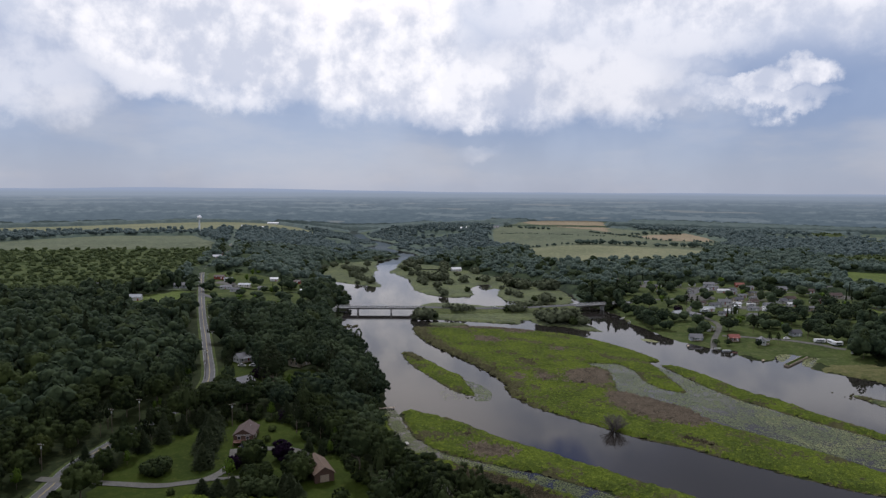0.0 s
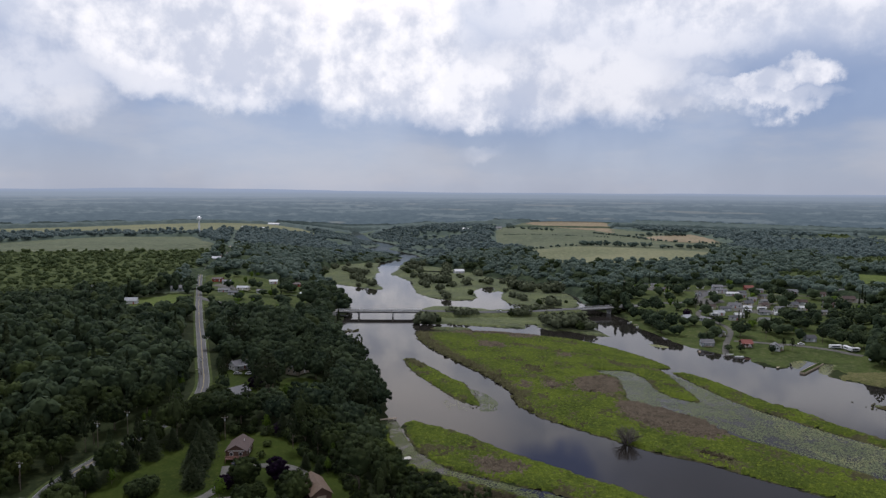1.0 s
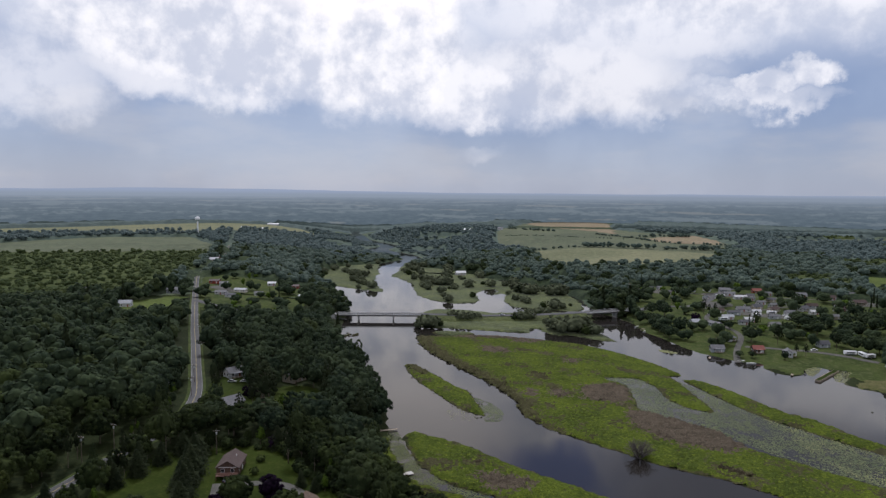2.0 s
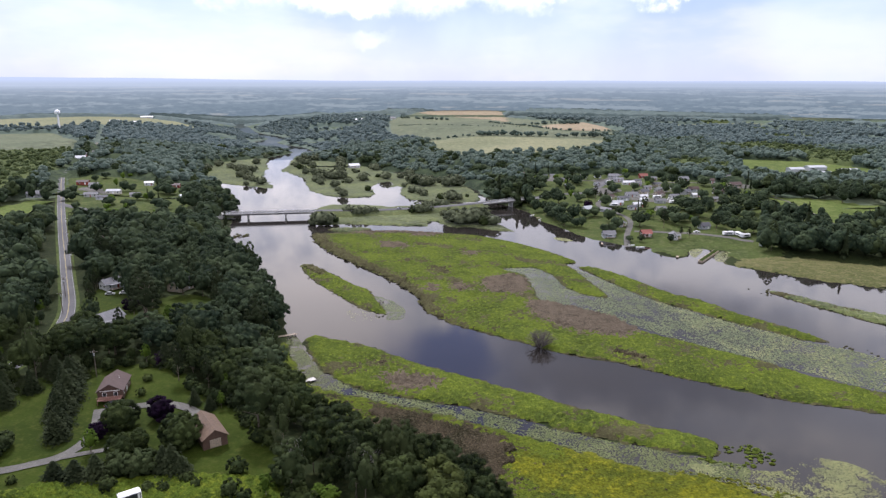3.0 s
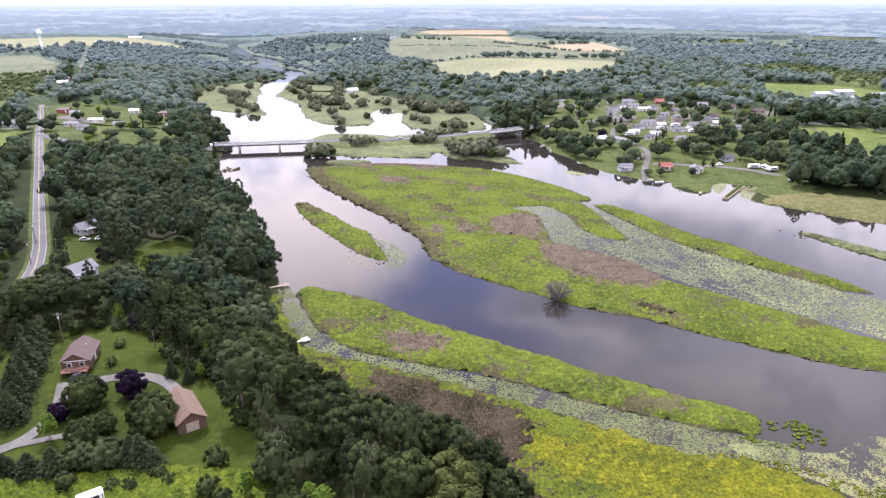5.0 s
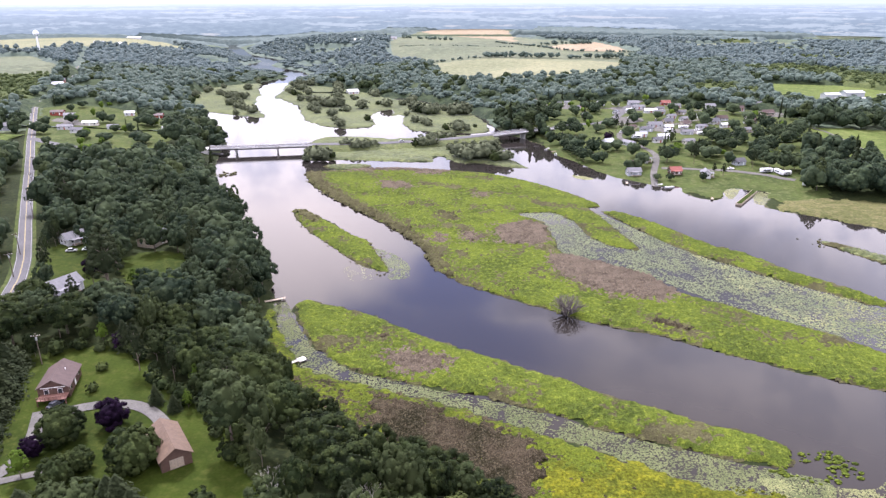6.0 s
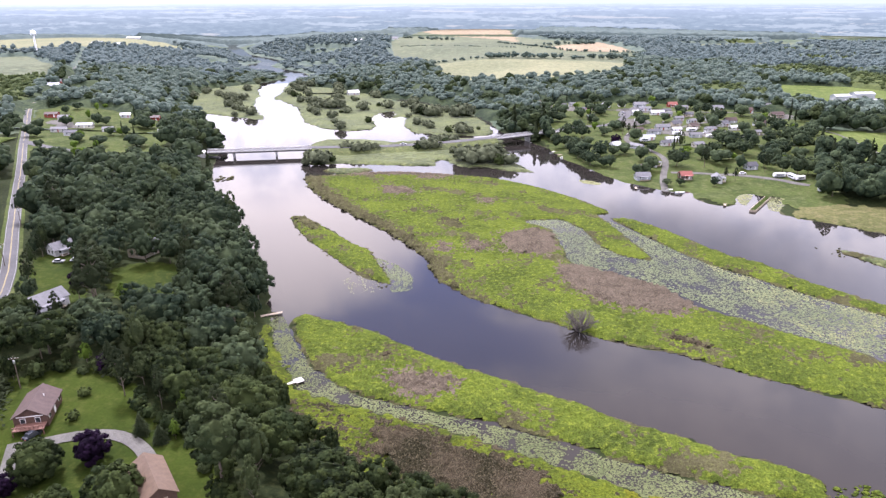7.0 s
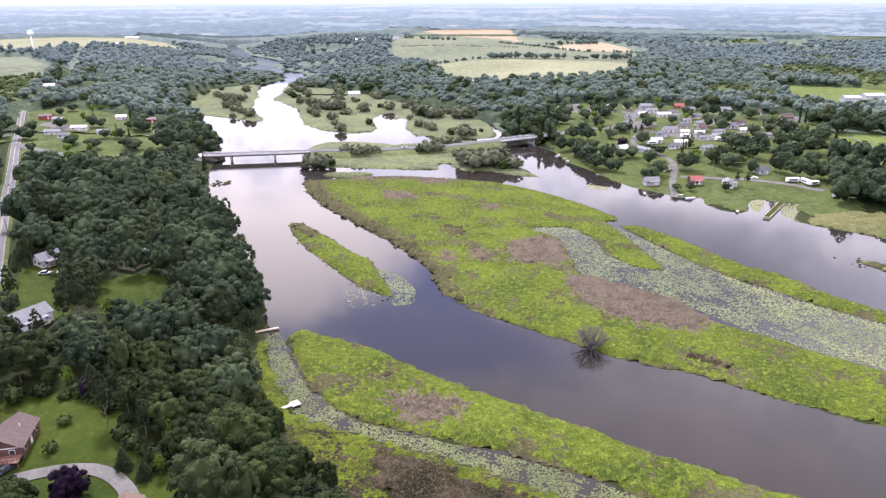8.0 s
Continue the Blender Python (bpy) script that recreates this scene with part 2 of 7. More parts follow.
M["lily_pale"] = patchy("pale_lily_pads", (0.112, 0.124, 0.046), (0.152, 0.160, 0.060), (0.190, 0.192, 0.080), 0.06, 1.3, 0.6, 0.15, 0.1, 0.02)
M["silt"] = patchy("silt", (0.040, 0.042, 0.022), (0.058, 0.058, 0.030), (0.080, 0.074, 0.042), 0.1, 1.0)
M["pasture"] = patchy("pasture_grass", (0.058, 0.082, 0.018), (0.082, 0.108, 0.026), (0.108, 0.124, 0.040), 0.02, 0.15, bump=0.2, dist=0.1)
M["farmland"] = patchy("open_country", (0.050, 0.072, 0.048), (0.074, 0.096, 0.058), (0.100, 0.116, 0.066), 0.0035, 0.02)
M["field_tan"] = patchy("stubble", (0.190, 0.152, 0.098), (0.235, 0.190, 0.124), (0.210, 0.184, 0.106), 0.006, 0.05)
M["field_green"] = patchy("crop", (0.080, 0.094, 0.058), (0.104, 0.117, 0.070), (0.124, 0.134, 0.080), 0.006, 0.06)
M["field_yellow"] = patchy("ripening_crop", (0.132, 0.140, 0.078), (0.172, 0.172, 0.096), (0.152, 0.158, 0.090), 0.008, 0.06)
M["broadleaf"] = foliage("broadleaf_foliage", (0.004, 0.007, 0.003), (0.018, 0.028, 0.010), (0.066, 0.084, 0.024), speck=0.5)
# greyish sallow leaves, lightened further to carry the haze over the far marsh
M["hazed_sallow"] = foliage("hazed_sallow_foliage", (0.060, 0.070, 0.042), (0.086, 0.098, 0.056), (0.116, 0.130, 0.070))
M["bright_leaf"] = foliage("bright_foliage", (0.034, 0.060, 0.008), (0.060, 0.098, 0.012), (0.090, 0.130, 0.018))
M["grey_leaf"] = foliage("willow_foliage", (0.015, 0.024, 0.010), (0.032, 0.044, 0.017), (0.060, 0.074, 0.028))
M["olive_leaf"] = foliage("olive_foliage", (0.022, 0.030, 0.008), (0.042, 0.053, 0.014), (0.076, 0.088, 0.024))
M["spruce"] = foliage("spruce_needles", (0.010, 0.015, 0.007), (0.022, 0.030, 0.013), (0.038, 0.046, 0.020))
M["purple"] = foliage("purple_foliage", (0.004, 0.002, 0.006), (0.010, 0.0045, 0.013), (0.020, 0.009, 0.024))
M["scrub"] = foliage("scrub_foliage", (0.032, 0.046, 0.018), (0.056, 0.073, 0.025), (0.092, 0.108, 0.034))
# the next four carry aerial haze in the leaf colour, paler and bluer outwards
M["hazed_woods"] = foliage("haze_tinted_woods", (0.011, 0.019, 0.011), (0.028, 0.042, 0.022), (0.072, 0.092, 0.040), 0.0, speck=0.5)
M["far_hazed_woods"] = foliage("haze_tinted_far_woods", (0.042, 0.064, 0.052), (0.066, 0.092, 0.072), (0.104, 0.130, 0.088), 0.04, speck=0.5)
M["dim_hazed_woods"] = foliage("haze_tinted_dim_woods", (0.050, 0.074, 0.072), (0.068, 0.094, 0.090), (0.100, 0.124, 0.108), 0.04, speck=0.45)
M["farthest_hazed_woods"] = foliage("haze_tinted_farthest_woods", (0.058, 0.082, 0.078), (0.078, 0.104, 0.096), (0.108, 0.132, 0.110), 0.02, speck=0.6)
M["yard"] = patchy("rough_yard_grass", (0.036, 0.052, 0.014), (0.054, 0.072, 0.018), (0.082, 0.088, 0.034), 0.05, 0.3, bump=0.2, dist=0.1)
M["grey_twigs"] = plain("grey_twigs", (0.125, 0.108, 0.100), 0.9, 0.2)
M["bark"] = plain("bark", (0.13, 0.105, 0.08), 0.9, 0.2)
M["dead_wood"] = plain("bleached_wood", (0.34, 0.31, 0.28), 0.85, 0.2)
M["concrete"] = plain("concrete", (0.42, 0.41, 0.38), 0.85, 0.25, scale=0.5)


def water_material():
    mt, tr, b = material("river_water", 0.035, 0.4)
    b.inputs["IOR"].default_value = 1.333
    co = place(tr)
    n = noise_tex(tr, co, 0.02, 4, 0.6)
    tr.links.new(blend(tr, n, (0.015, 0.0135, 0.012), (0.023, 0.020, 0.017)), b.inputs["Base Color"])
    tr.links.new(span(tr, noise_tex(tr, co, 0.012, 5, 0.6), 0.4, 0.65, 0.01, 0.05), b.inputs["Roughness"])
    rise(tr, b, noise_tex(tr, co, 0.7, 4, 0.6), 0.03, 0.03)
    return mt


M["water"] = water_material()

# ---- plan of the land: outlines in metres ----
WEST = [(-690, 1791), (-600, 1592), (-530, 1448), (-480, 1390), (-438, 1330), (-448, 1262), (-420, 1205), (-352, 1140), (-318, 1085), (-332, 1030), (-335, 1005), (-319, 948), (-297, 888),
        (-290, 852), (-270, 794), (-257, 766), (-243, 744), (-239, 725), (-266, 736), (-294, 750), (-317, 762), (-298, 724), (-256, 646),
        (-229, 610), (-224, 584), (-212, 542), (-194, 493), (-163, 439), (-132, 385), (-107, 337), (-99, 318), (-97, 308), (-88, 290),
        (-79, 273), (-74, 265), (-60, 259), (-44, 254), (-29, 249), (-21, 245), (-6, 239)]
WEST += [(6, 233), (15, 230), (24, 225), (33, 219), (42, 216), (52, 217), (54, 212), (65, 209), (72, 205), (74, 199), (66, 194), (58, 187),
         (52, 180), (45, 120), (60, -600), (-6000, -600), (-6000, 1791)]
EAST = [(-658, 1772), (-586, 1626), (-517, 1476), (-462, 1418), (-404, 1345), (-406, 1262), (-388, 1225), (-325, 1165), (-290, 1095), (-302, 1030), (-296, 995),
        (-280, 924), (-275, 871), (-266, 850), (-257, 882), (-222, 797), (-213, 762), (-195, 716), (-171, 684), (-144, 674), (-126, 682),
        (-126, 704), (-138, 745), (-135, 771), (-122, 789), (-117, 769), (-118, 740), (-111, 759), (-102, 741), (-102, 706), (-87, 670),
        (-60, 660), (-32, 659), (-19, 667), (-20, 685), (-29, 734), (-44, 781), (-71, 807), (-105, 844), (-131, 855)]
EAST += [(-131, 876), (-107, 865), (-73, 826), (-45, 798), (-25, 743), (-14, 680), (-7, 659), (10, 638), (26, 608), (30, 584), (43, 560),
         (55, 534), (62, 520), (73, 508), (87, 497), (100, 496), (99, 480), (104, 470), (113, 465), (119, 474), (122, 487), (128, 495), (136, 494), (140, 489), (146, 490), (152, 487),
         (144, 470), (134, 454), (142, 447), (155, 439), (168, 428), (230, 395), (400, 330), (800, 150),
         (1500, -600), (6000, -600), (6000, 1772)]
MAIN = [(-141, 514), (-126, 480), (-104, 450), (-82, 424), (-62, 399), (-47, 376), (-40, 352), (-27, 336), (-14, 326), (-1, 318),
        (10, 311), (22, 303), (43, 296), (62, 284), (80, 275), (96, 266), (125, 259), (185, 240), (195, 262), (134, 276), (123, 283),
        (114, 289), (102, 302), (87, 312), (72, 324), (60, 332), (54, 346), (43, 358), (27, 364), (16, 376), (15, 395), (12, 419),
        (-3, 433), (18, 437), (28, 420), (32, 398), (41, 384), (55, 379), (47, 411), (42, 433), (38, 446), (47, 450), (31, 476),
        (10, 499), (-14, 518), (-38, 525), (-80, 531), (-112, 523)]
STRIP = [(43, 441), (54, 440), (71, 420), (88, 390), (102, 378), (114, 358), (127, 344), (136, 331), (140, 324), (129, 326),
         (119, 336), (104, 348), (90, 364), (79, 374), (66, 394), (52, 422)]
SMALL = [(-125, 431), (-120, 433), (-108, 422), (-94, 404), (-79, 388), (-73, 383), (-68, 370), (-60, 353), (-58, 345), (-63, 347),
         (-72, 352), (-83, 366), (-96, 382), (-110, 401), (-119, 417)]
LOWER = [(-89, 311), (-86, 316), (-74, 311), (-61, 306), (-47, 296), (-33, 286), (-13, 276), (-2, 269), (10, 264), (17, 258), (26, 254),
         (35, 250), (43, 245), (52, 242), (60, 239), (64, 233), (63, 229), (58, 226), (48, 228), (32, 233), (15, 239), (7, 244),
         (-2, 247), (-14, 252), (-30, 256), (-42, 259), (-55, 263), (-65, 270), (-73, 278), (-81, 291), (-86, 302)]
CAUSEWAY = [(-158, 571), (-146, 546), (-126, 553), (-107, 552), (-79, 550), (-58, 550), (-59, 569), (-54, 570), (-37, 546), (-22, 551),
            (-11, 541), (11, 534), (4, 549), (-8, 573), (-11, 600), (-10, 626), (-11, 652), (-23, 653), (-55, 648), (-81, 638), (-98, 630),
            (-118, 637), (-137, 640), (-158, 634), (-164, 614)]
SLIVER = [(-133, 533), (-123, 540), (-104, 540), (-98, 536), (-105, 526), (-120, 524), (-130, 528)]
BAR = [(142, 401), (148, 397), (158, 386), (167, 376), (180, 365), (215, 335), (205, 322), (172, 351), (165, 360), (155, 373), (146, 386), (141, 394)]
# low wet ground along the firm banks
SOUTH_MARSH = [(-97, 308), (-88, 290), (-79, 273), (-74, 265), (-60, 259), (-44, 254), (-29, 249), (-6, 239), (6, 233), (24, 225), (42, 216), (52, 217), (65, 209),
               (72, 205), (74, 199), (66, 194), (58, 187), (52, 180), (45, 150), (18, 156), (4, 174), (-5, 184), (-10, 196), (-17, 208), (-30, 215), (-44, 222), (-58, 236),
               (-70, 250), (-84, 268), (-94, 290), (-99, 305)]
TREELINE = [(-103, 314), (-96, 294), (-90, 277), (-82, 262), (-71, 247), (-61, 236), (-50, 226), (-39, 222), (-29, 218), (-20, 214), (-14, 207), (-9, 197), (-4, 187), (2, 178), (9, 174),
            (18, 160), (60, 100), (100, 200), (60, 270), (-60, 295), (-95, 330)]
UPPER_MARSH = [(-296, 995), (-280, 924), (-275, 871), (-222, 797), (-213, 762), (-195, 716), (-171, 684), (-144, 674), (-126, 682), (-126, 704),
               (-138, 745), (-135, 771), (-122, 789), (-117, 769), (-118, 740), (-111, 759), (-102, 741), (-102, 706), (-87, 670), (-60, 660),
               (-32, 659), (-19, 667), (-20, 685), (-29, 734), (-44, 781), (-71, 807), (-105, 844), (-131, 860), (-160, 900), (-220, 960)]
LEFT_MARSH = [(-335, 1005), (-319, 948), (-297, 888), (-290, 852), (-270, 794), (-257, 766), (-243, 744), (-239, 725), (-266, 736), (-294, 750),
              (-317, 762), (-345, 800), (-380, 880), (-380, 960)]
EAST_MEADOW = [(140, 449), (155, 439), (168, 428), (230, 395), (400, 330), (420, 380), (300, 430), (220, 458), (176, 474), (150, 468)]
MARSHES = [SOUTH_MARSH, UPPER_MARSH, LEFT_MARSH, EAST_MEADOW, MAIN, STRIP, SMALL, LOWER, CAUSEWAY, SLIVER, BAR]


def rounded(poly, times=2):
    """Cut the corners of a closed outline."""
    p = np.array(poly, float)
    for _ in range(times):
        q = np.roll(p, -1, 0)
        p = np.stack([0.86 * p + 0.14 * q, 0.14 * p + 0.86 * q], 1).reshape(-1, 2)
    return p


def inside(poly, x, y):
    p = np.asarray(poly, float)
    r = np.zeros(np.shape(x), bool)
    a, b = p, np.roll(p, -1, 0)
    for (x0, y0), (x1, y1) in zip(a, b):
        if y0 != y1:
            r ^= ((y0 > y) != (y1 > y)) & (x < (x1 - x0) * (y - y0) / (y1 - y0) + x0)
    return r


def gap(line, x, y, closed=True):
    """Distance to an outline."""
    p = np.asarray(line, float)
    best = np.full(np.shape(x), 1e12)
    q = np.roll(p, -1, 0) if closed else p[1:]
    for (x0, y0), (x1, y1) in zip(p, q):
        dx, dy = x1 - x0, y1 - y0
        s = np.clip(((x - x0) * dx + (y - y0) * dy) / (dx * dx + dy * dy + 1e-9), 0, 1)
        np.minimum(best, (x - x0 - s * dx) ** 2 + (y - y0 - s * dy) ** 2, out=best)
    return np.sqrt(best)


def signed(poly, x, y):
    return np.where(inside(poly, x, y), 1, -1) * gap(poly, x, y)


def ease(v, lo, hi):
    s = np.clip((v - lo) / (hi - lo), 0, 1)
    return s * s * (3 - 2 * s)


def wave_noise(x, y, scale, seed=0, octaves=4):
    """Cheap smooth noise from turned sine waves, about -1 to 1."""
    g = np.random.default_rng(seed)
    r = np.zeros(np.shape(x))
    amp, tot = 1.0, 0.0
    for o in range(octaves):
        for _ in range(3):
            a, ph, k = g.uniform(0, 6.283), g.uniform(0, 6.283), g.uniform(0.7, 1.4) * 6.283 / scale * 2 ** o
            r += amp * np.sin((x * math.cos(a) + y * math.sin(a)) * k + ph + 1.3 * np.sin((y * math.cos(a) - x * math.sin(a)) * k * 0.6 + ph))
        tot += amp * 1.7
        amp *= 0.55
    return r / tot


# known heights of the firm ground
SPOTS = np.array([(-85, 200, 10.5), (-112, 195, 12), (-142, 240, 12), (-94, 174, 10.5), (-178, 278, 13.5), (-192, 338, 10.5),
                  (-271, 523, 6), (-343, 574, 11.5), (-278, 609, 8.5), (-447, 696, 17), (-250, 150, 14), (-400, 300, 16),
                  (-700, 700, 18), (-60, 120, 9), (120, 515, 2.5), (158, 508, 3), (150, 625, 6), (83, 734, 8), (105, 655, 6.5),
                  (236, 662, 10), (337, 767, 13), (100, 1000, 22), (-20, 1080, 23), (500, 500, 8), (0, 1400, 25), (0, 2000, 26), (-1500, 2500, 28),
                  (1500, 2000, 26), (-850, 1250, 24), (-740, 950, 22), (-300, 1600, 24), (480, 900, 16)], float)


def firm(x, y):
    num, den = 0.0, 0.0
    for sx, sy, sz in SPOTS:
        w = 1.0 / ((x - sx) ** 2 + (y - sy) ** 2 + 900.0) ** 1.5
        num, den = num + w * sz, den + w
    far = ease(np.hypot(x, y), 2500, 4800)
    return num / den + 22.0 * far * (1 + 0.5 * wave_noise(x, y, 2600, 5, 2))


def lines(*runs):
    """Grid lines: (from, to, step) runs joined."""
    out = []
    for a, b, st in runs:
        out += list(np.arange(a, b, st))
    return np.array(out)


GX = lines((-5000, -1500, 140), (-1500, -700, 40), (-700, -330, 9), (-330, 230, 3.6), (230, 500, 9), (500, 1500, 45), (1500, 5001, 140))
GY = lines((-1500, 60, 60), (60, 150, 10), (150, 560, 3.6), (560, 900, 5.0), (900, 1850, 10), (1850, 3000, 60), (3000, 5001, 140))
XX, YY = np.meshgrid(GX, GY)
LAND = [rounded(p) for p in (WEST, EAST, MAIN, STRIP, SMALL, LOWER, CAUSEWAY, SLIVER, BAR)]
SD = np.full(XX.shape, -1e6)
near_water = (np.abs(XX + 200) < 1100) & (YY > 100) & (YY < 2000)
bx, by = XX[near_water], YY[near_water]
wig = 1.6 * wave_noise(bx, by, 26, 3)
SD[near_water] = np.max([signed(p, bx, by) for p in LAND], axis=0) + wig
SD[~near_water] = np.where(inside(WEST, XX[~near_water], YY[~near_water]) | inside(EAST, XX[~near_water], YY[~near_water])
                           | (YY[~near_water] > 1770), 500.0, -50.0)
SD[(YY > 1785)] = 500.0
MARSH = np.full(XX.shape, -400.0)
MARSH[near_water] = np.max([signed(rounded(p), bx, by) for p in MARSHES], axis=0)
MOUNDS = np.zeros(XX.shape)
for q, h in (([(-107, 1060), (75, 1110), (156, 1076), (136, 997), (-7, 904), (-45, 863)], 1.0), ([(-233, 1562), (-41, 1317), (89, 1261), (78, 1143), (-167, 1109)], 1.0),
             ([(-1300, 1150), (-1000, 1606), (-850, 1670), (-600, 1470), (-789, 1213), (-1200, 1010)], 5.0), ([(-1100, 800), (-872, 1070), (-613, 1000), (-650, 830), (-1000, 700)], 3.0)):
    box = (np.abs(XX - np.mean([p[0] for p in q])) < 700) & (np.abs(YY - np.mean([p[1] for p in q])) < 700)
    MOUNDS[box] = np.maximum(MOUNDS[box], h * ease(signed(q, XX[box], YY[box]), -60, 30))
ZZ = (firm(XX, YY) + MOUNDS) * ease(SD, 0.0, 42.0 + 230.0 * ease(YY, 840, 1050) * (1 - ease(YY, 1420, 1700))) * ease(-MARSH, -6.0, 30.0) + 0.5 * ease(SD, 0, 4)
ZZ *= 1 - 0.85 * np.exp(-(((XX + 650) / 190) ** 2 + ((YY - 1790) / 260) ** 2))
ZZ += 0.35 * wave_noise(XX, YY, 40, 9) * ease(SD, 6, 30) * ease(-MARSH, 0, 20)
ZZ = np.where(SD > 0, np.maximum(ZZ, 0.05 + 0.02 * np.minimum(SD, 5)), np.maximum(SD * 0.22, -2.2))


def sample(grid, x, y):
    x, y = np.asarray(x, float), np.asarray(y, float)
    i = np.clip(np.searchsorted(GX, x) - 1, 0, len(GX) - 2)
    j = np.clip(np.searchsorted(GY, y) - 1, 0, len(GY) - 2)
    u = np.clip((x - GX[i]) / (GX[i + 1] - GX[i]), 0, 1)
    v = np.clip((y - GY[j]) / (GY[j + 1] - GY[j]), 0, 1)
    return (grid[j, i] * (1 - u) + grid[j, i + 1] * u) * (1 - v) + (grid[j + 1, i] * (1 - u) + grid[j + 1, i + 1] * u) * v


def gz(x, y):
    return float(sample(ZZ, x, y))


# ---- mesh helpers ----
def mesh_of(name, verts, faces, mats, smooth=False, index=None):
    me = bpy.data.meshes.new(name)
    verts = np.asarray(verts, np.float32)
    faces = np.asarray(faces, np.int32)
    k = faces.shape[1]
    me.vertices.add(len(verts))
    me.vertices.foreach_set("co", verts.ravel())
    me.loops.add(faces.size)
    me.loops.foreach_set("vertex_index", faces.ravel())
    me.polygons.add(len(faces))
    me.polygons.foreach_set("loop_start", np.arange(0, faces.size, k, dtype=np.int32))
    me.polygons.foreach_set("use_smooth", np.full(len(faces), smooth))
    for m in (mats if isinstance(mats, (list, tuple)) else [mats]):
        me.materials.append(m)
    if index is not None:
        me.polygons.foreach_set("material_index", np.asarray(index, np.int32))
    me.update(calc_edges=True)
    me.validate()
    return me


def part(name, bm, mat, parent=None, label=""):
    """One bmesh as one mesh object under a thing or under a part."""
    me = bpy.data.meshes.new(name)
    bmesh.ops.recalc_face_normals(bm, faces=bm.faces)
    bm.to_mesh(me)
    bm.free()
    me.materials.append(mat)
    ob = new(name, me)
    ob.parent = parent
    return tagged(ob, label)


def grid_faces(nx, ny):
    i = np.arange(nx * ny).reshape(ny, nx)
    return np.stack([i[:-1, :-1], i[:-1, 1:], i[1:, 1:], i[1:, :-1]], -1).reshape(-1, 4)


def sheet(name, poly, step, mat, lift=0.12, bumps=0.0, size=1.5, skirt=0.0, margin=0.0, seed=0, ruffle=0.6):
    """A draped sheet that fills an outline; bumps: height of the plants on it."""
    p = rounded(poly)
    grow = step + max(0.0, -margin)
    x = np.arange(p[:, 0].min() - grow, p[:, 0].max() + grow + step, step)
    y = np.arange(p[:, 1].min() - grow, p[:, 1].max() + grow + step, step)
    X, Y = np.meshgrid(x, y)
    g = np.random.default_rng(seed)
    X = X + g.uniform(-0.28, 0.28, X.shape) * step
    Y = Y + g.uniform(-0.28, 0.28, Y.shape) * step
    d = signed(p, X, Y) + ruffle * step * 2 * wave_noise(X, Y, 9 * step, seed + 1, 3) - margin
    Z = sample(ZZ, X, Y)
    if bumps:
        tuft = 0.5 + 0.5 * wave_noise(X, Y, size * 6, seed + 2, 3)
        h = bumps * (0.25 + 0.55 * tuft + 0.55 * g.random(X.shape) ** 2)
        Z = np.maximum(Z, 0.05) + h * ease(d, -0.2 * step, 3.2 * step) - skirt * ease(-d, 0.0, step)
    Z = Z + lift
    f = grid_faces(len(x), len(y))
    keep = (d.ravel()[f] > -0.55 * step).all(1)
    f = f[keep]
    used, inv = np.unique(f, return_inverse=True)
    v = np.stack([X.ravel(), Y.ravel(), Z.ravel()], 1)[used]
    return new(name, mesh_of(name, v, inv.reshape(f.shape), mat, smooth=True))


def ribbon(name, line, width, mat, lift=0.2, step=3.0, heights=None, offset=0.0):
    """A road along a line, draped on the ground."""
    p = np.array(line, float)
    for _ in range(2):
        a, b = p[:-1], p[1:]
        p = np.concatenate([p[:1], np.stack([0.75 * a + 0.25 * b, 0.25 * a + 0.75 * b], 1).reshape(-1, 2), p[-1:]])
    s = np.concatenate([[0], np.cumsum(np.hypot(*np.diff(p, axis=0).T))])
    t = np.linspace(0, s[-1], max(2, int(s[-1] / step)))
    c = np.stack([np.interp(t, s, p[:, 0]), np.interp(t, s, p[:, 1])], 1)
    d = np.gradient(c, axis=0)
    d /= np.linalg.norm(d, axis=1, keepdims=True) + 1e-9
    n = np.stack([-d[:, 1], d[:, 0]], 1)
    across = np.linspace(-0.5, 0.5, 5) * width + offset
    v = []
    zc = sample(ZZ, c[:, 0], c[:, 1])
    if heights is not None:
        zc = np.interp(t / s[-1], np.linspace(0, 1, len(heights)), heights)
    for a in across:
        q = c + n * a
        z = zc if heights is not None else np.maximum(sample(ZZ, q[:, 0], q[:, 1]), zc - 0.3)
        v.append(np.column_stack([q, z + lift + (0.08 * (1 - (2 * a / width) ** 2) if width > 1 else 0.06)]))
    v = np.array(v).transpose(1, 0, 2).reshape(-1, 3)
    return new(name, mesh_of(name, v, grid_faces(5, len(t)), mat, smooth=True)), c, n, zc


# ---- ground and water ----
OPENS = []          # outlines without woods


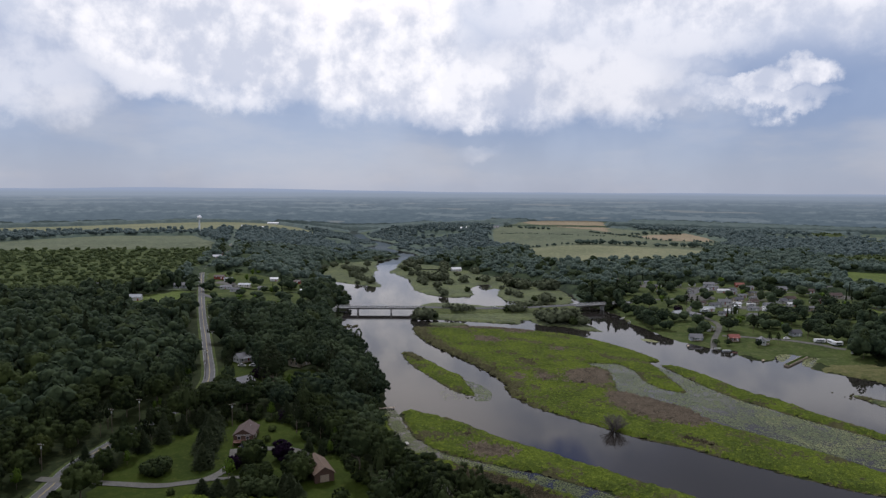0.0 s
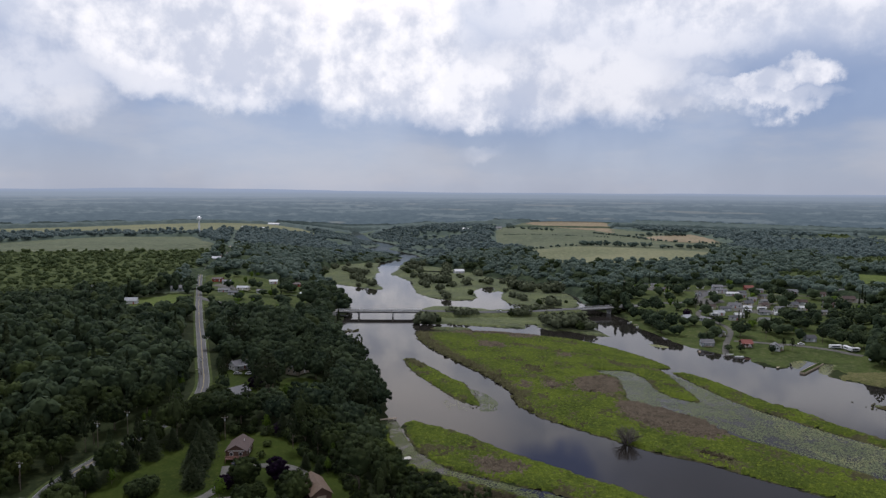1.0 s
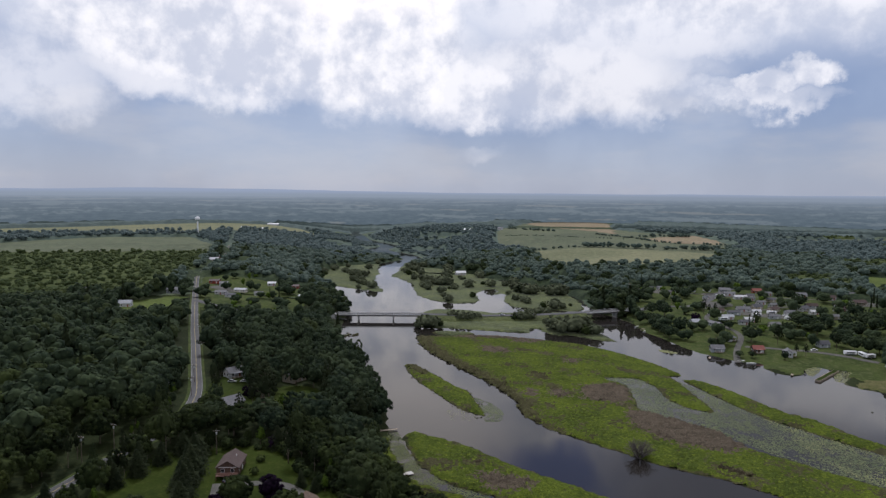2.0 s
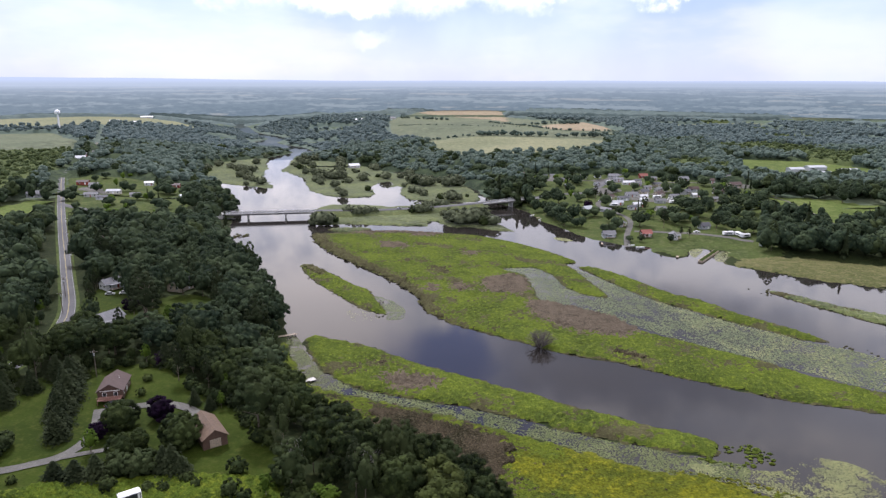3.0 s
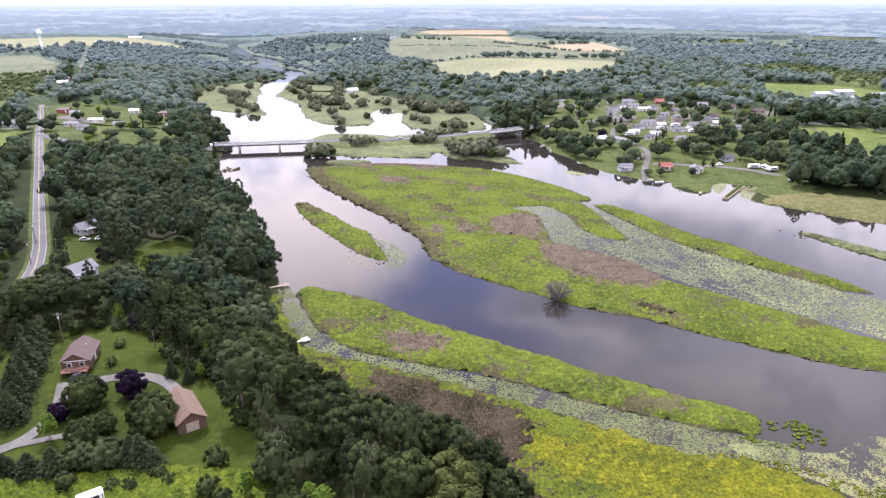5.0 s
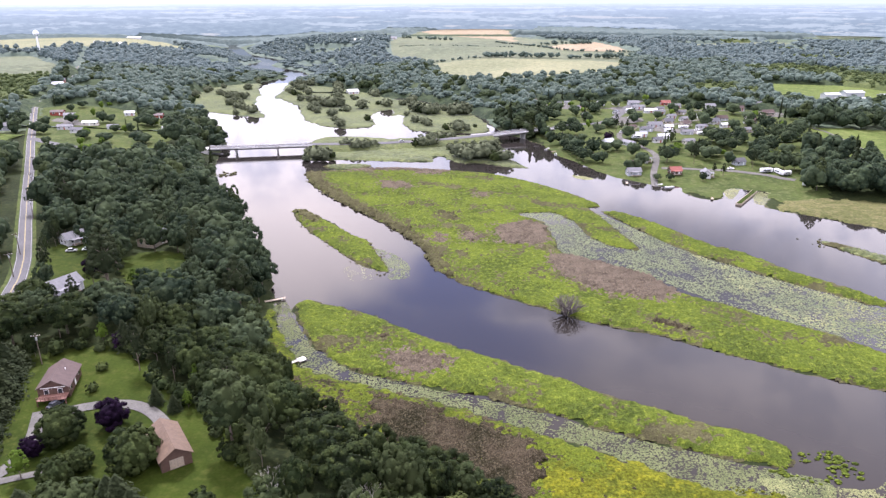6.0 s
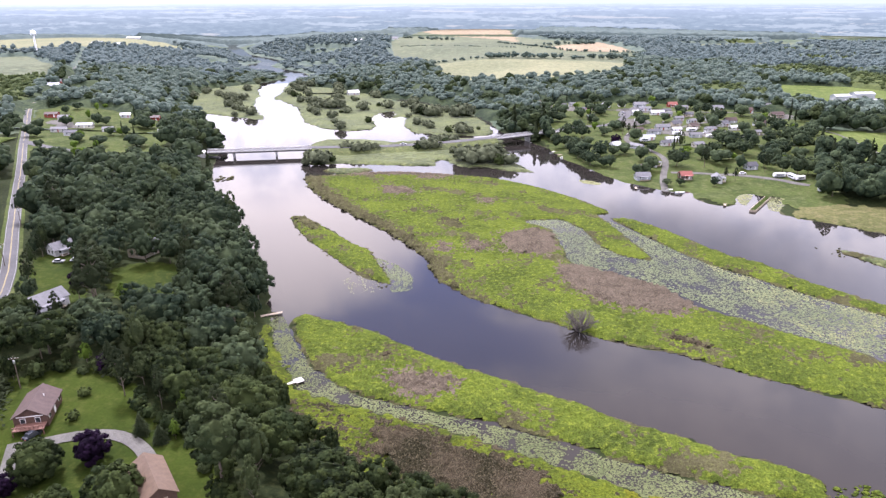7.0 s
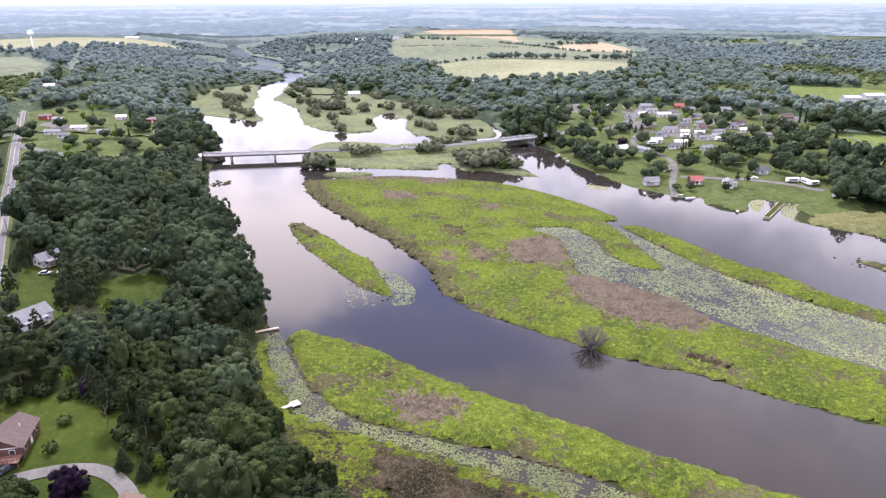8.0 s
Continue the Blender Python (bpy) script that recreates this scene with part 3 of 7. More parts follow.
def build_ground():
    v = np.stack([XX.ravel(), YY.ravel(), ZZ.ravel()], 1)
    f = grid_faces(len(GX), len(GY))
    c = v[f].mean(1)
    kind = np.where(sample(SD, c[:, 0], c[:, 1]) < 0.2, 1, np.where(np.hypot(c[:, 0], c[:, 1] - 60) > 640 + 60 * wave_noise(c[:, 0], c[:, 1], 300, 4), 2, 0))
    ob = new("ground", mesh_of("ground", v, f, [M["undergrowth"], M["silt"], M["farmland"]], True, kind))
    tagged(ob, "gently rolling wooded ground with dark green undergrowth", "ground", kind="structure")
    x, y = np.linspace(-1000, 1600, 40), np.linspace(-600, 1800, 40)
    X, Y = np.meshgrid(x, y)
    ob = new("water", mesh_of("water", np.stack([X.ravel(), Y.ravel(), 0 * X.ravel()], 1), grid_faces(40, 40), M["water"], True))
    tagged(ob, "calm dark brown river mirroring a cloudy sky", "river", kind="structure")


build_ground()


REED_BEDS = [([(11, 371), (25, 370), (38, 360), (52, 350), (60, 332), (52, 322), (36, 326), (24, 332), (15, 343), (10, 358)], "reed"),
             ([(-15, 408), (2, 418), (12, 416), (14, 390), (8, 380), (-12, 383)], "reed"),
             ([(-52, 251), (-36, 249), (-24, 243), (-16, 239), (-6, 235), (1, 228), (1, 221), (-4, 208), (-8, 205), (-14, 212), (-24, 220), (-36, 226), (-46, 233)], "cattail"),
             ([(-49, 274), (-44, 278), (-37, 276), (-29, 275), (-26, 271), (-28, 267), (-33, 263), (-38, 262), (-44, 266), (-47, 269)], "reed"),
             ([(-54, 284), (-52, 293), (-49, 292), (-49, 284), (-52, 281)], "cattail"),
             ([(-142, 515), (-127, 480), (-105, 450), (-83, 424), (-63, 399), (-48, 376), (-41, 352), (-28, 337), (-16, 328), (-20, 335), (-31, 345), (-34, 360), (-43, 381), (-57, 404), (-77, 431), (-99, 458), (-119, 488), (-128, 515)], "rush"),
             ([(-112, 524), (-80, 530), (-40, 524), (-45, 517), (-80, 521), (-112, 516)], "reed"),
             ([(-125, 430), (-117, 431), (-103, 412), (-106, 405), (-118, 418)], "rush"),
             ([(-32, 398), (-22, 396), (-18, 384), (-28, 382)], "reed"),
             ([(-44, 394), (-37, 393), (-35, 381), (-43, 380)], "reed"), ([(-46, 432), (-34, 430), (-31, 416), (-43, 415)], "rush"),
             ([(-25, 471), (-17, 470), (-17, 459), (-25, 459)], "reed"), ([(-88, 494), (-70, 492), (-62, 478), (-82, 474)], "reed"), ([(-66, 520), (-48, 519), (-48, 512), (-66, 511)], "reed"),
             ([(40, 312), (56, 302), (58, 296), (44, 300)], "cattail")]


def island(poly, step, seed, label, bumps=1.05, mat="marsh", edge=True):
    ob = sheet("marsh_island", poly, step, [M[mat], M["rush"], M["reed"]], 0.05, bumps, 0.8, 0.9, 0.0, seed)
    me = ob.data
    n = len(me.polygons)
    c = np.empty(n * 3, np.float32)
    me.polygons.foreach_get("center", c)
    c = c.reshape(-1, 3)
    d = signed(rounded(poly), c[:, 0], c[:, 1])
    patch = wave_noise(c[:, 0], c[:, 1], 30, seed + 11, 4)
    idx = ((d < 0.8 + 1.6 * np.maximum(patch, -0.3)) | (patch + 0.2 * np.random.default_rng(seed + 40).normal(size=n) > 0.54)).astype(np.int32)
    thin = np.random.default_rng(seed).normal(size=n)
    for q, kind in REED_BEDS:
        near = (np.abs(c[:, 0] - np.mean([p[0] for p in q])) < 70) & (np.abs(c[:, 1] - np.mean([p[1] for p in q])) < 100)
        if near.any():
            idx[near] = np.where(signed(rounded(q), c[near, 0], c[near, 1]) + 2.5 * wave_noise(c[near, 0], c[near, 1], 9, seed + 3) + 2.2 * thin[near] > 0.5, 2 if kind == "reed" else 1, idx[near])
    me.polygons.foreach_set("material_index", idx)
    return tagged(ob, label, "marsh island", kind="stuff")


island(MAIN, 0.95, 1, "large low river island of bright green marsh plants with dark rush edges")
island(STRIP, 0.95, 2, "narrow curved strip of bright green marsh plants in the river")
island(SMALL, 0.9, 3, "small tapering islet of green marsh plants in open water")
island(LOWER, 0.85, 4, "long low island of lush yellow-green marsh plants")
island(SLIVER, 1.1, 5, "sliver of green marsh beside the causeway", mat="marsh_dull")
island(BAR, 1.0, 6, "thin bar of green and brown marsh plants", mat="marsh_dull")
for q, st, mt, lb in ((UPPER_MARSH, 2.2, "marsh_dull", "broad pale green marsh beyond the bridge"),
                      (LEFT_MARSH, 2.4, "marsh_dull", "dull green sedge marsh on a point of the lake"),
                      (EAST_MEADOW, 1.8, "wet_meadow", "flat olive wet meadow along the river bank"),
                      (CAUSEWAY, 1.5, "marsh_dull", "low grassy causeway island carrying the road")):
    tagged(sheet("marsh", q, st, M[mt], 0.06, 0.8, st * 1.6, 0.7, 0.0, len(q)), lb, "marsh", kind="stuff")

def south_marsh():
    """Green, golden and brown growth that merges in drifts."""
    ob = sheet("marsh", SOUTH_MARSH, 0.8, [M["marsh_low"], M["marsh_gold"], M["cattail"]], 0.06, 0.7, 1.3, 0.5, 0.0, 30, 0.9)
    me = ob.data
    c = np.empty(len(me.polygons) * 3, np.float32)
    me.polygons.foreach_get("center", c)
    x, y = c.reshape(-1, 3)[:, 0], c.reshape(-1, 3)[:, 1]
    g = np.random.default_rng(31)
    n = wave_noise(x, y, 36, 33, 4) + 0.08 * g.normal(size=len(x))
    bank = gap(TREELINE, x, y)
    # gold grows eastwards: partly yellow plants, partly sunlight put into their colour
    idx = np.where(0.6 * n + 1.6 * ease(x, -12, 32) - 0.35 * ease(y, 225, 250) > 0.75, 1, 0)
    idx = np.where(wave_noise(x, y, 11, 37, 4) + 0.5 * g.normal(size=len(x)) + 0.75 * ease(-bank, -22, 0) - 1.1 * ease(x, -6, 20) - 1.2 * ease(y, 252, 268) > 0.62, 2, idx)
    me.polygons.foreach_set("material_index", idx.astype(np.int32))
    tagged(ob, "yellow and green marsh along the wooded bank", "marsh", kind="stuff")


south_marsh()
for k, (q, mt) in enumerate(REED_BEDS):
    tagged(sheet("reed_bed", q, 0.75, M[mt], 0.1, 1.7, 0.6, 0.3, 0.6, 40 + k, 1.6),
           "dense stand of brown dry reeds in the marsh" if mt == "reed" else "dark brown cattails and rushes in the marsh", "reeds", kind="stuff")


def lily_bed(poly, count, mat, seed, thresh, label, drift=34, small=0.16, large=0.46):
    g = np.random.default_rng(seed)
    p = rounded(poly)
    x = g.uniform(p[:, 0].min(), p[:, 0].max(), count)
    y = g.uniform(p[:, 1].min(), p[:, 1].max(), count)
    keep = inside(p, x, y) & (sample(SD, x, y) < 0.6)
    x, y = x[keep], y[keep]
    keep = wave_noise(x, y, drift, seed, 4) + 0.35 * g.normal(size=len(x)) > thresh
    x, y = x[keep], y[keep]
    n = len(x)
    a = np.linspace(0, 2 * np.pi, 6)[:-1]
    r = g.uniform(small, large, (n, 1)) * g.uniform(0.7, 1.2, (n, 5))
    ph = g.uniform(0, 6, (n, 1))
    vx = x[:, None] + r * np.cos(a + ph)
    vy = y[:, None] + r * np.sin(a + ph)
    vz = 0.015 + 0.03 * g.random((n, 1)) + 0.02 * g.random((n, 5))
    v = np.stack([vx, vy, vz], -1).reshape(-1, 3)
    f = (np.arange(n)[:, None] * 5 + np.arange(5)).reshape(n, 5)
    tagged(new("lily_pads", mesh_of("lily_pads", v, f, mat)), label, "lily pads", kind="stuff")


BAY = [(-3, 433), (18, 437), (40, 440), (52, 420), (79, 372), (104, 347), (129, 325), (150, 312), (200, 268), (134, 276), (102, 302), (72, 324), (54, 346), (27, 364), (12, 380), (12, 419)]
CHANNEL = [(-100, 318), (-92, 312), (-84, 295), (-73, 278), (-55, 263), (-30, 256), (-2, 247), (15, 239), (48, 228), (70, 222), (60, 205), (24, 224), (-6, 238), (-44, 253), (-74, 264), (-90, 288)]
EDGE = [(50, 223), (77, 219), (88, 229), (98, 227), (106, 219), (104, 205), (98, 180), (75, 165), (50, 175), (56, 186), (70, 195), (76, 202), (66, 210), (54, 214)]
lily_bed(BAY, 120000, M["lily"], 61, -0.42, "floating mat of grey-green lily pads in the marsh bay")
lily_bed([(70, 400), (129, 328), (200, 270), (134, 276), (90, 315)], 34000, M["lily_pale"], 62, 0.05, "pale yellow-green lily pads in drifts", 40)
lily_bed(CHANNEL, 150000, M["lily_dark"], 63, -0.45, "grey-green lily pads choking a narrow channel", 15, 0.15, 0.34)
lily_bed(EDGE, 80000, M["lily_pale"], 64, 0.0, "yellowish lily pads at the marsh edge", 16, 0.09, 0.24)
# pale discs stand in for the sandy shallows of both slips
lily_bed([(121, 470), (123, 486), (129, 494), (135, 492), (130, 482), (124, 470)], 1500, M["lily_pale"], 66, -1.0, "pale discs standing in for sandy shallows in a boat slip")
lily_bed([(133, 462), (138, 480), (141, 488), (152, 486), (144, 470), (137, 458)], 2200, M["lily_pale"], 67, -1.0, "pale discs standing in for sandy shallows in a boat slip")
lily_bed([(-70, 375), (-60, 369), (-50, 354), (-49, 340), (-57, 337), (-60, 350)], 4200, M["lily"], 65, -0.35, "small patch of lily pads off an islet", 20, 0.15, 0.4)
lily_bed([(36, 519), (44, 518), (50, 511), (46, 508), (38, 512)], 1500, M["lily_pale"], 69, -0.6, "pale floating scum drifting in the channel", 14)
lily_bed([(-80, 350), (-68, 356), (-60, 338), (-72, 334)], 500, M["lily_pale"], 68, 0.1, "scattered pale lily pads on open water", 8, 0.12, 0.35)



def tufts(poly, count, mat, seed, thresh, label, big=1.0):
    """Clumps of marsh plants standing in shallow water."""
    g = np.random.default_rng(seed)
    p = rounded(poly)
    x, y = g.uniform(p[:, 0].min(), p[:, 0].max(), count), g.uniform(p[:, 1].min(), p[:, 1].max(), count)
    ok = inside(p, x, y) & (wave_noise(x, y, 16, seed, 3) + 0.25 * g.normal(size=count) > thresh) & (sample(SD, x, y) < 1.5)
    x, y = x[ok], y[ok]
    bm = bmesh.new()
    bmesh.ops.create_icosphere(bm, subdivisions=1, radius=1.0)
    iv = np.array([q.co[:] for q in bm.verts])
    jf = np.array([[q.index for q in h.verts] for h in bm.faces])
    bm.free()
    n = len(x)
    r = big * g.uniform(0.3, 1.0, (n, 1, 1)) * g.uniform(0.6, 1.25, (n, len(iv), 1)) * [1.3, 0.9, 0.55]
    v = iv[None] * r + np.stack([x, y, np.full(n, 0.12)], 1)[:, None]
    f = jf[None] + (np.arange(n) * len(iv))[:, None, None]
    tagged(new("marsh_tufts", mesh_of("marsh_tufts", v.reshape(-1, 3), f.reshape(-1, 3), M[mat])), label, "marsh plants", kind="stuff")


tufts([(52, 226), (72, 236), (82, 226), (66, 220)], 220, "marsh", 81, -0.1, "green tufts trailing off an island tip", 0.9)
tufts([(50, 205), (80, 210), (98, 190), (90, 160), (48, 160), (62, 192)], 4200, "marsh_low", 82, 0.0, "ragged green tufts in shallow water at the marsh edge", 0.5)
tufts([(40, 220), (66, 214), (80, 206), (80, 192), (70, 182), (50, 176), (50, 190), (62, 200)], 2600, "marsh_gold", 87, -0.3, "golden tufts fraying the edge of a marsh", 0.5)
tufts([(-66, 372), (-54, 345), (-60, 340), (-75, 352), (-98, 380), (-120, 412), (-112, 404)], 300, "rush", 83, 0.1, "dark tufts along an islet shore", 0.5)
tufts([(138, 328), (150, 318), (156, 310), (146, 312)], 60, "rush", 84, -0.2, "dark stubs of plants off a marsh strip", 0.7)
tufts([(130, 404), (146, 402), (150, 390), (140, 388)], 60, "rush", 85, -0.2, "dark stubs of plants off a marsh bar", 0.7)
tufts([(-198, 512), (-186, 512), (-184, 500), (-196, 500)], 40, "rush", 86, -0.4, "dark tufts on a shoal by the wooded bank", 1.3)

# ---- open ground ----
HOME = [(-160, 232), (-152, 235), (-145, 240), (-140, 246), (-121, 250), (-104, 229), (-88, 222), (-79, 211), (-68, 200), (-60, 185), (-54, 175),
        (-40, 174), (-25, 161), (-30, 140), (-146, 140), (-148, 176), (-153, 186), (-157, 206)]
WEED = [(-132, 174), (-118, 181), (-103, 184), (-84, 189), (-64, 189), (-55, 176), (-67, 173), (-90, 175), (-110, 173), (-130, 171)]
VILLAGE = [(25, 784), (69, 809), (158, 794), (251, 725), (227, 609), (191, 558), (176, 498), (176, 474), (150, 468), (150, 488), (128, 492), (110, 474),
           (100, 497), (73, 509), (55, 536), (43, 562), (33, 590), (26, 640), (20, 700)]
WEST_YARDS = [(-414, 658), (-428, 702), (-357, 691), (-298, 670), (-291, 696), (-274, 605), (-246, 522), (-246, 499), (-272, 496), (-318, 509), (-366, 575)]
FIELDS = [([(-112, 1085), (-194, 1236), (-240, 1527), (-227, 1921), (-81, 2159), (14, 1992), (30, 1690), (110, 1590), (190, 1550), (232, 1300), (225, 1230), (165, 1095),
            (150, 985), (120, 938), (50, 905), (-10, 895), (-45, 880), (-84, 975)], "field_green"),
          ([(-112, 1088), (-43, 1116), (48, 1128), (128, 1113), (165, 1092), (150, 985), (120, 938), (50, 905), (-10, 895), (-45, 880), (-84, 975)], "field_yellow"),
          ([(-112, 1110), (-40, 1140), (50, 1152), (170, 1140), (215, 1240), (104, 1283), (8, 1424), (-20, 1600), (-130, 1690), (-240, 1527), (-194, 1236)], "field_green"),
          ([(-225, 1921), (-81, 2159), (14, 1992), (22, 1690), (20, 1480), (-20, 1610), (-124, 1715)], "field_tan"),
          ([(62, 1372), (158, 1498), (190, 1545), (222, 1300), (106, 1292)], "field_tan"),
          ([(-1300, 1150), (-1128, 1294), (-1000, 1606), (-850, 1670), (-600, 1470), (-703, 1350), (-789, 1213), (-907, 1120), (-1200, 1010)], "field_yellow"),
          ([(-1100, 800), (-946, 899), (-872, 1070), (-747, 1148), (-613, 1000), (-560, 900), (-650, 830), (-816, 760), (-1000, 700)], "field_green"),
          ([(-487, 800), (-465, 850), (-425, 779), (-445, 746)], "field_yellow"),
          ([(288, 926), (370, 900), (420, 824), (400, 760), (285, 748), (270, 810)], "pasture"),
          ([(208, 610), (250, 652), (330, 610), (330, 545), (241, 530)], "pasture"),
          ([(300, 1500), (560, 1640), (640, 1560), (360, 1400)], "field_green"),
          ([(-1749, 1700), (-1809, 1997), (-1614, 1841), (-1500, 1560)], "field_tan"),
          ([(700, 1900), (1000, 2000), (1050, 1860), (760, 1780)], "field_green"), ([(-500, 1950), (-330, 2050), (-300, 1900), (-420, 1830)], "field_yellow"),
          ([(-1150, 1900), (-900, 2050), (-860, 1920), (-1080, 1800)], "field_green"),
          ([(600, 1150), (800, 1250), (860, 1180), (650, 1060)], "field_yellow"),
          ([(-410, 480), (-400, 560), (-385, 580), (-330, 480), (-356, 454)], "pasture")]
HOUSE_YARDS = [[(-196, 332), (-185, 335), (-172, 322), (-166, 306), (-172, 298), (-182, 304), (-190, 316)], [(-161, 328), (-137, 328), (-126, 306), (-136, 294), (-148, 302)],
               [(-200, 335), (-187, 339), (-175, 325), (-160, 298), (-161, 288), (-173, 297)], [(-158, 324), (-150, 331), (-142, 332), (-129, 309), (-122, 289), (-135, 288)],
               [(-256, 439), (-221, 446), (-207, 422), (-237, 410)]]
SLIP_GREEN = [(98, 500), (108, 470), (122, 462), (150, 458), (172, 466), (176, 480), (168, 492), (128, 496)]
OPENS += [TREELINE, HOME, VILLAGE, WEST_YARDS, SLIP_GREEN] + [q for q, _ in FIELDS] + HOUSE_YARDS
tagged(sheet("lawn", HOME, 1.1, M["lawn"], 0.2, margin=-4.0), "wide mown green lawn round a country house", "lawn", kind="structure")
tagged(sheet("meadow", [(-146, 168), (-123, 168), (-92, 171), (-54, 173), (-40, 172), (-25, 160), (-30, 141), (-146, 141)], 0.7, M["meadow"], 0.3),
       "mown pale yellow-green meadow beside the woods", "meadow", kind="structure")
tagged(sheet("tall_weeds", WEED, 0.5, M["weeds"], 0.2, 1.3, 1.2, 0.2, 0.0, 70), "strip of tall yellow-green weeds between lawn and meadow", "weeds", kind="stuff")
tagged(sheet("dirt_strip", [(-146, 172), (-123, 171), (-92, 175), (-87, 183), (-97, 182), (-98, 173), (-96, 170), (-119, 167), (-146, 167)], 0.5, M["dirt"], 0.42, ruffle=0.3),
       "worn strip of pale bare dirt by the meadow", "dirt", kind="structure")
tagged(sheet("tall_weeds", [(-100, 150), (-95, 160), (-87, 166), (-78, 167), (-73, 162), (-75, 153), (-82, 146)], 0.6, M["weeds"], 0.25, 0.8, 1.0, 0.2, 0.0, 72), "patch of tall green weeds left in the meadow", "weeds", kind="stuff")
tagged(sheet("goldenrod", [(-84, 166), (-77, 166), (-74, 161), (-77, 156), (-82, 158), (-85, 162)], 0.45, M["goldenrod"], 0.6, 0.9, 0.7, 0.2, 0.0, 71),
       "clump of bright yellow goldenrod in the meadow", "flowers", kind="stuff")
tagged(sheet("lawn", VILLAGE, 2.4, M["yard"], 0.25, margin=-6.0), "grassy yards between riverside cottages", "lawn", kind="structure")
tagged(sheet("lawn", WEST_YARDS, 3.0, M["yard"], 0.25, margin=-3.0), "grassy yards along a country lane", "lawn", kind="structure")
for q in HOUSE_YARDS:
    tagged(sheet("lawn", q, 1.6, M["lawn"], 0.25, margin=-3.0), "small lawn in a clearing beside a house", "lawn", kind="structure")
for k, (q, mt) in enumerate(FIELDS):
    tagged(sheet("field", q, 7.0, M[mt], 0.6 if k else 0.3), {"field_tan": "distant tan stubble field", "field_green": "distant green crop field",
           "field_yellow": "distant ripening yellow-green field", "pasture": "grassy green pasture"}[mt], "field", kind="structure")

LOTS = [[(80, 680), (100, 672), (118, 690), (112, 706), (92, 700)], [(95, 742), (136, 738), (142, 758), (100, 764)], [(112, 640), (165, 628), (170, 646), (122, 658)],
        [(320, 756), (372, 760), (380, 784), (322, 786)], [(30, 748), (70, 742), (76, 764), (34, 770)], [(225, 700), (262, 704), (264, 716), (228, 720)], [(-392, 628), (-352, 606), (-346, 618), (-384, 640)]]
for q in LOTS:
    tagged(sheet("gravel_lot", q, 2.0, M["gravel"], 0.42), "worn gravel parking ground between dwellings", "gravel", kind="structure")

# ---- roads ----
MAIN_ROAD = [(-150, 100), (-160, 150), (-168, 176), (-174, 194), (-175, 219), (-174, 245), (-175, 272), (-187, 297), (-199, 317), (-222, 351), (-256, 402), (-302, 470),
             (-353, 548), (-424, 658), (-452, 708), (-516, 870), (-659, 1125), (-800, 1400)]
LANE = [(-359, 556), (-340, 545), (-303, 535), (-254, 541), (-232, 560), (-214, 566)]


YELLOW_LINE = plain("yellow_road_paint", (0.30, 0.24, 0.09), 0.7, 0.3)
WHITE_LINE = plain("white_road_paint", (0.24, 0.24, 0.235), 0.7, 0.3)


def build_roads():
    ob, c, n, z = ribbon("road", MAIN_ROAD, 5.6, M["asphalt"], 0.28)
    tagged(ob, "worn grey two-lane country road through the woods", "road", kind="structure")
    for off, mt, lb in ((0.13, YELLOW_LINE, "yellow centre line"), (-0.13, YELLOW_LINE, "yellow centre line"), (2.5, WHITE_LINE, "white edge line"), (-2.5, WHITE_LINE, "white edge line")):
        ob, *_ = ribbon("road_marking", MAIN_ROAD, 0.14, mt, 0.34, offset=off)
        tagged(ob, "worn %s painted on the country road" % lb, "road marking", kind="structure")
    ob, *_ = ribbon("verge", MAIN_ROAD, 8.6, M["yard"], 0.16)
    tagged(ob, "grassy verge along the country road", "verge", kind="structure")
    ob, *_ = ribbon("road", LANE, 6.0, M["asphalt"], 0.45)
    tagged(ob, "grey side road leading to the bridge", "road", kind="structure")


build_roads()

HOME_DRIVE = [(-176, 178), (-150, 182), (-133, 185), (-128, 188), (-122, 192), (-120, 198), (-121, 207), (-125, 215), (-127, 219)]
BARN_DRIVE = [(-122, 219), (-117, 222), (-111, 224), (-104, 224), (-98, 221), (-93, 216), (-90, 212)]
FORK = [(-124, 191), (-117, 194), (-112, 197), (-106, 199)]
BRIDGE_A, BRIDGE_B = (-226, 563), (-153, 581)
EAST_A, EAST_B = (-18, 627), (33, 655)
CAUSE_ROAD = [BRIDGE_B, (-120, 590), (-94, 598), (-69, 607), (-40, 617), EAST_A]
VILLAGE_ROAD = [EAST_B, (55, 666), (79, 676), (96, 705), (113, 762), (135, 800)]
VILLAGE_LANES = [[(79, 676), (100, 664), (118, 648), (140, 640), (165, 632), (195, 640)], [(22, 772), (50, 768), (80, 752), (113, 750), (150, 745), (200, 740), (262, 712)],
                 [(84, 488), (88, 518), (96, 545), (100, 565), (92, 590), (80, 610), (88, 640), (100, 664)], [(96, 530), (125, 528), (150, 522), (172, 505)],
                 [(120, 648), (136, 672), (165, 695), (190, 700)]]
DIRT_PATH = [(238, 650), (243.6, 626), (245.4, 590), (246.2, 528)]
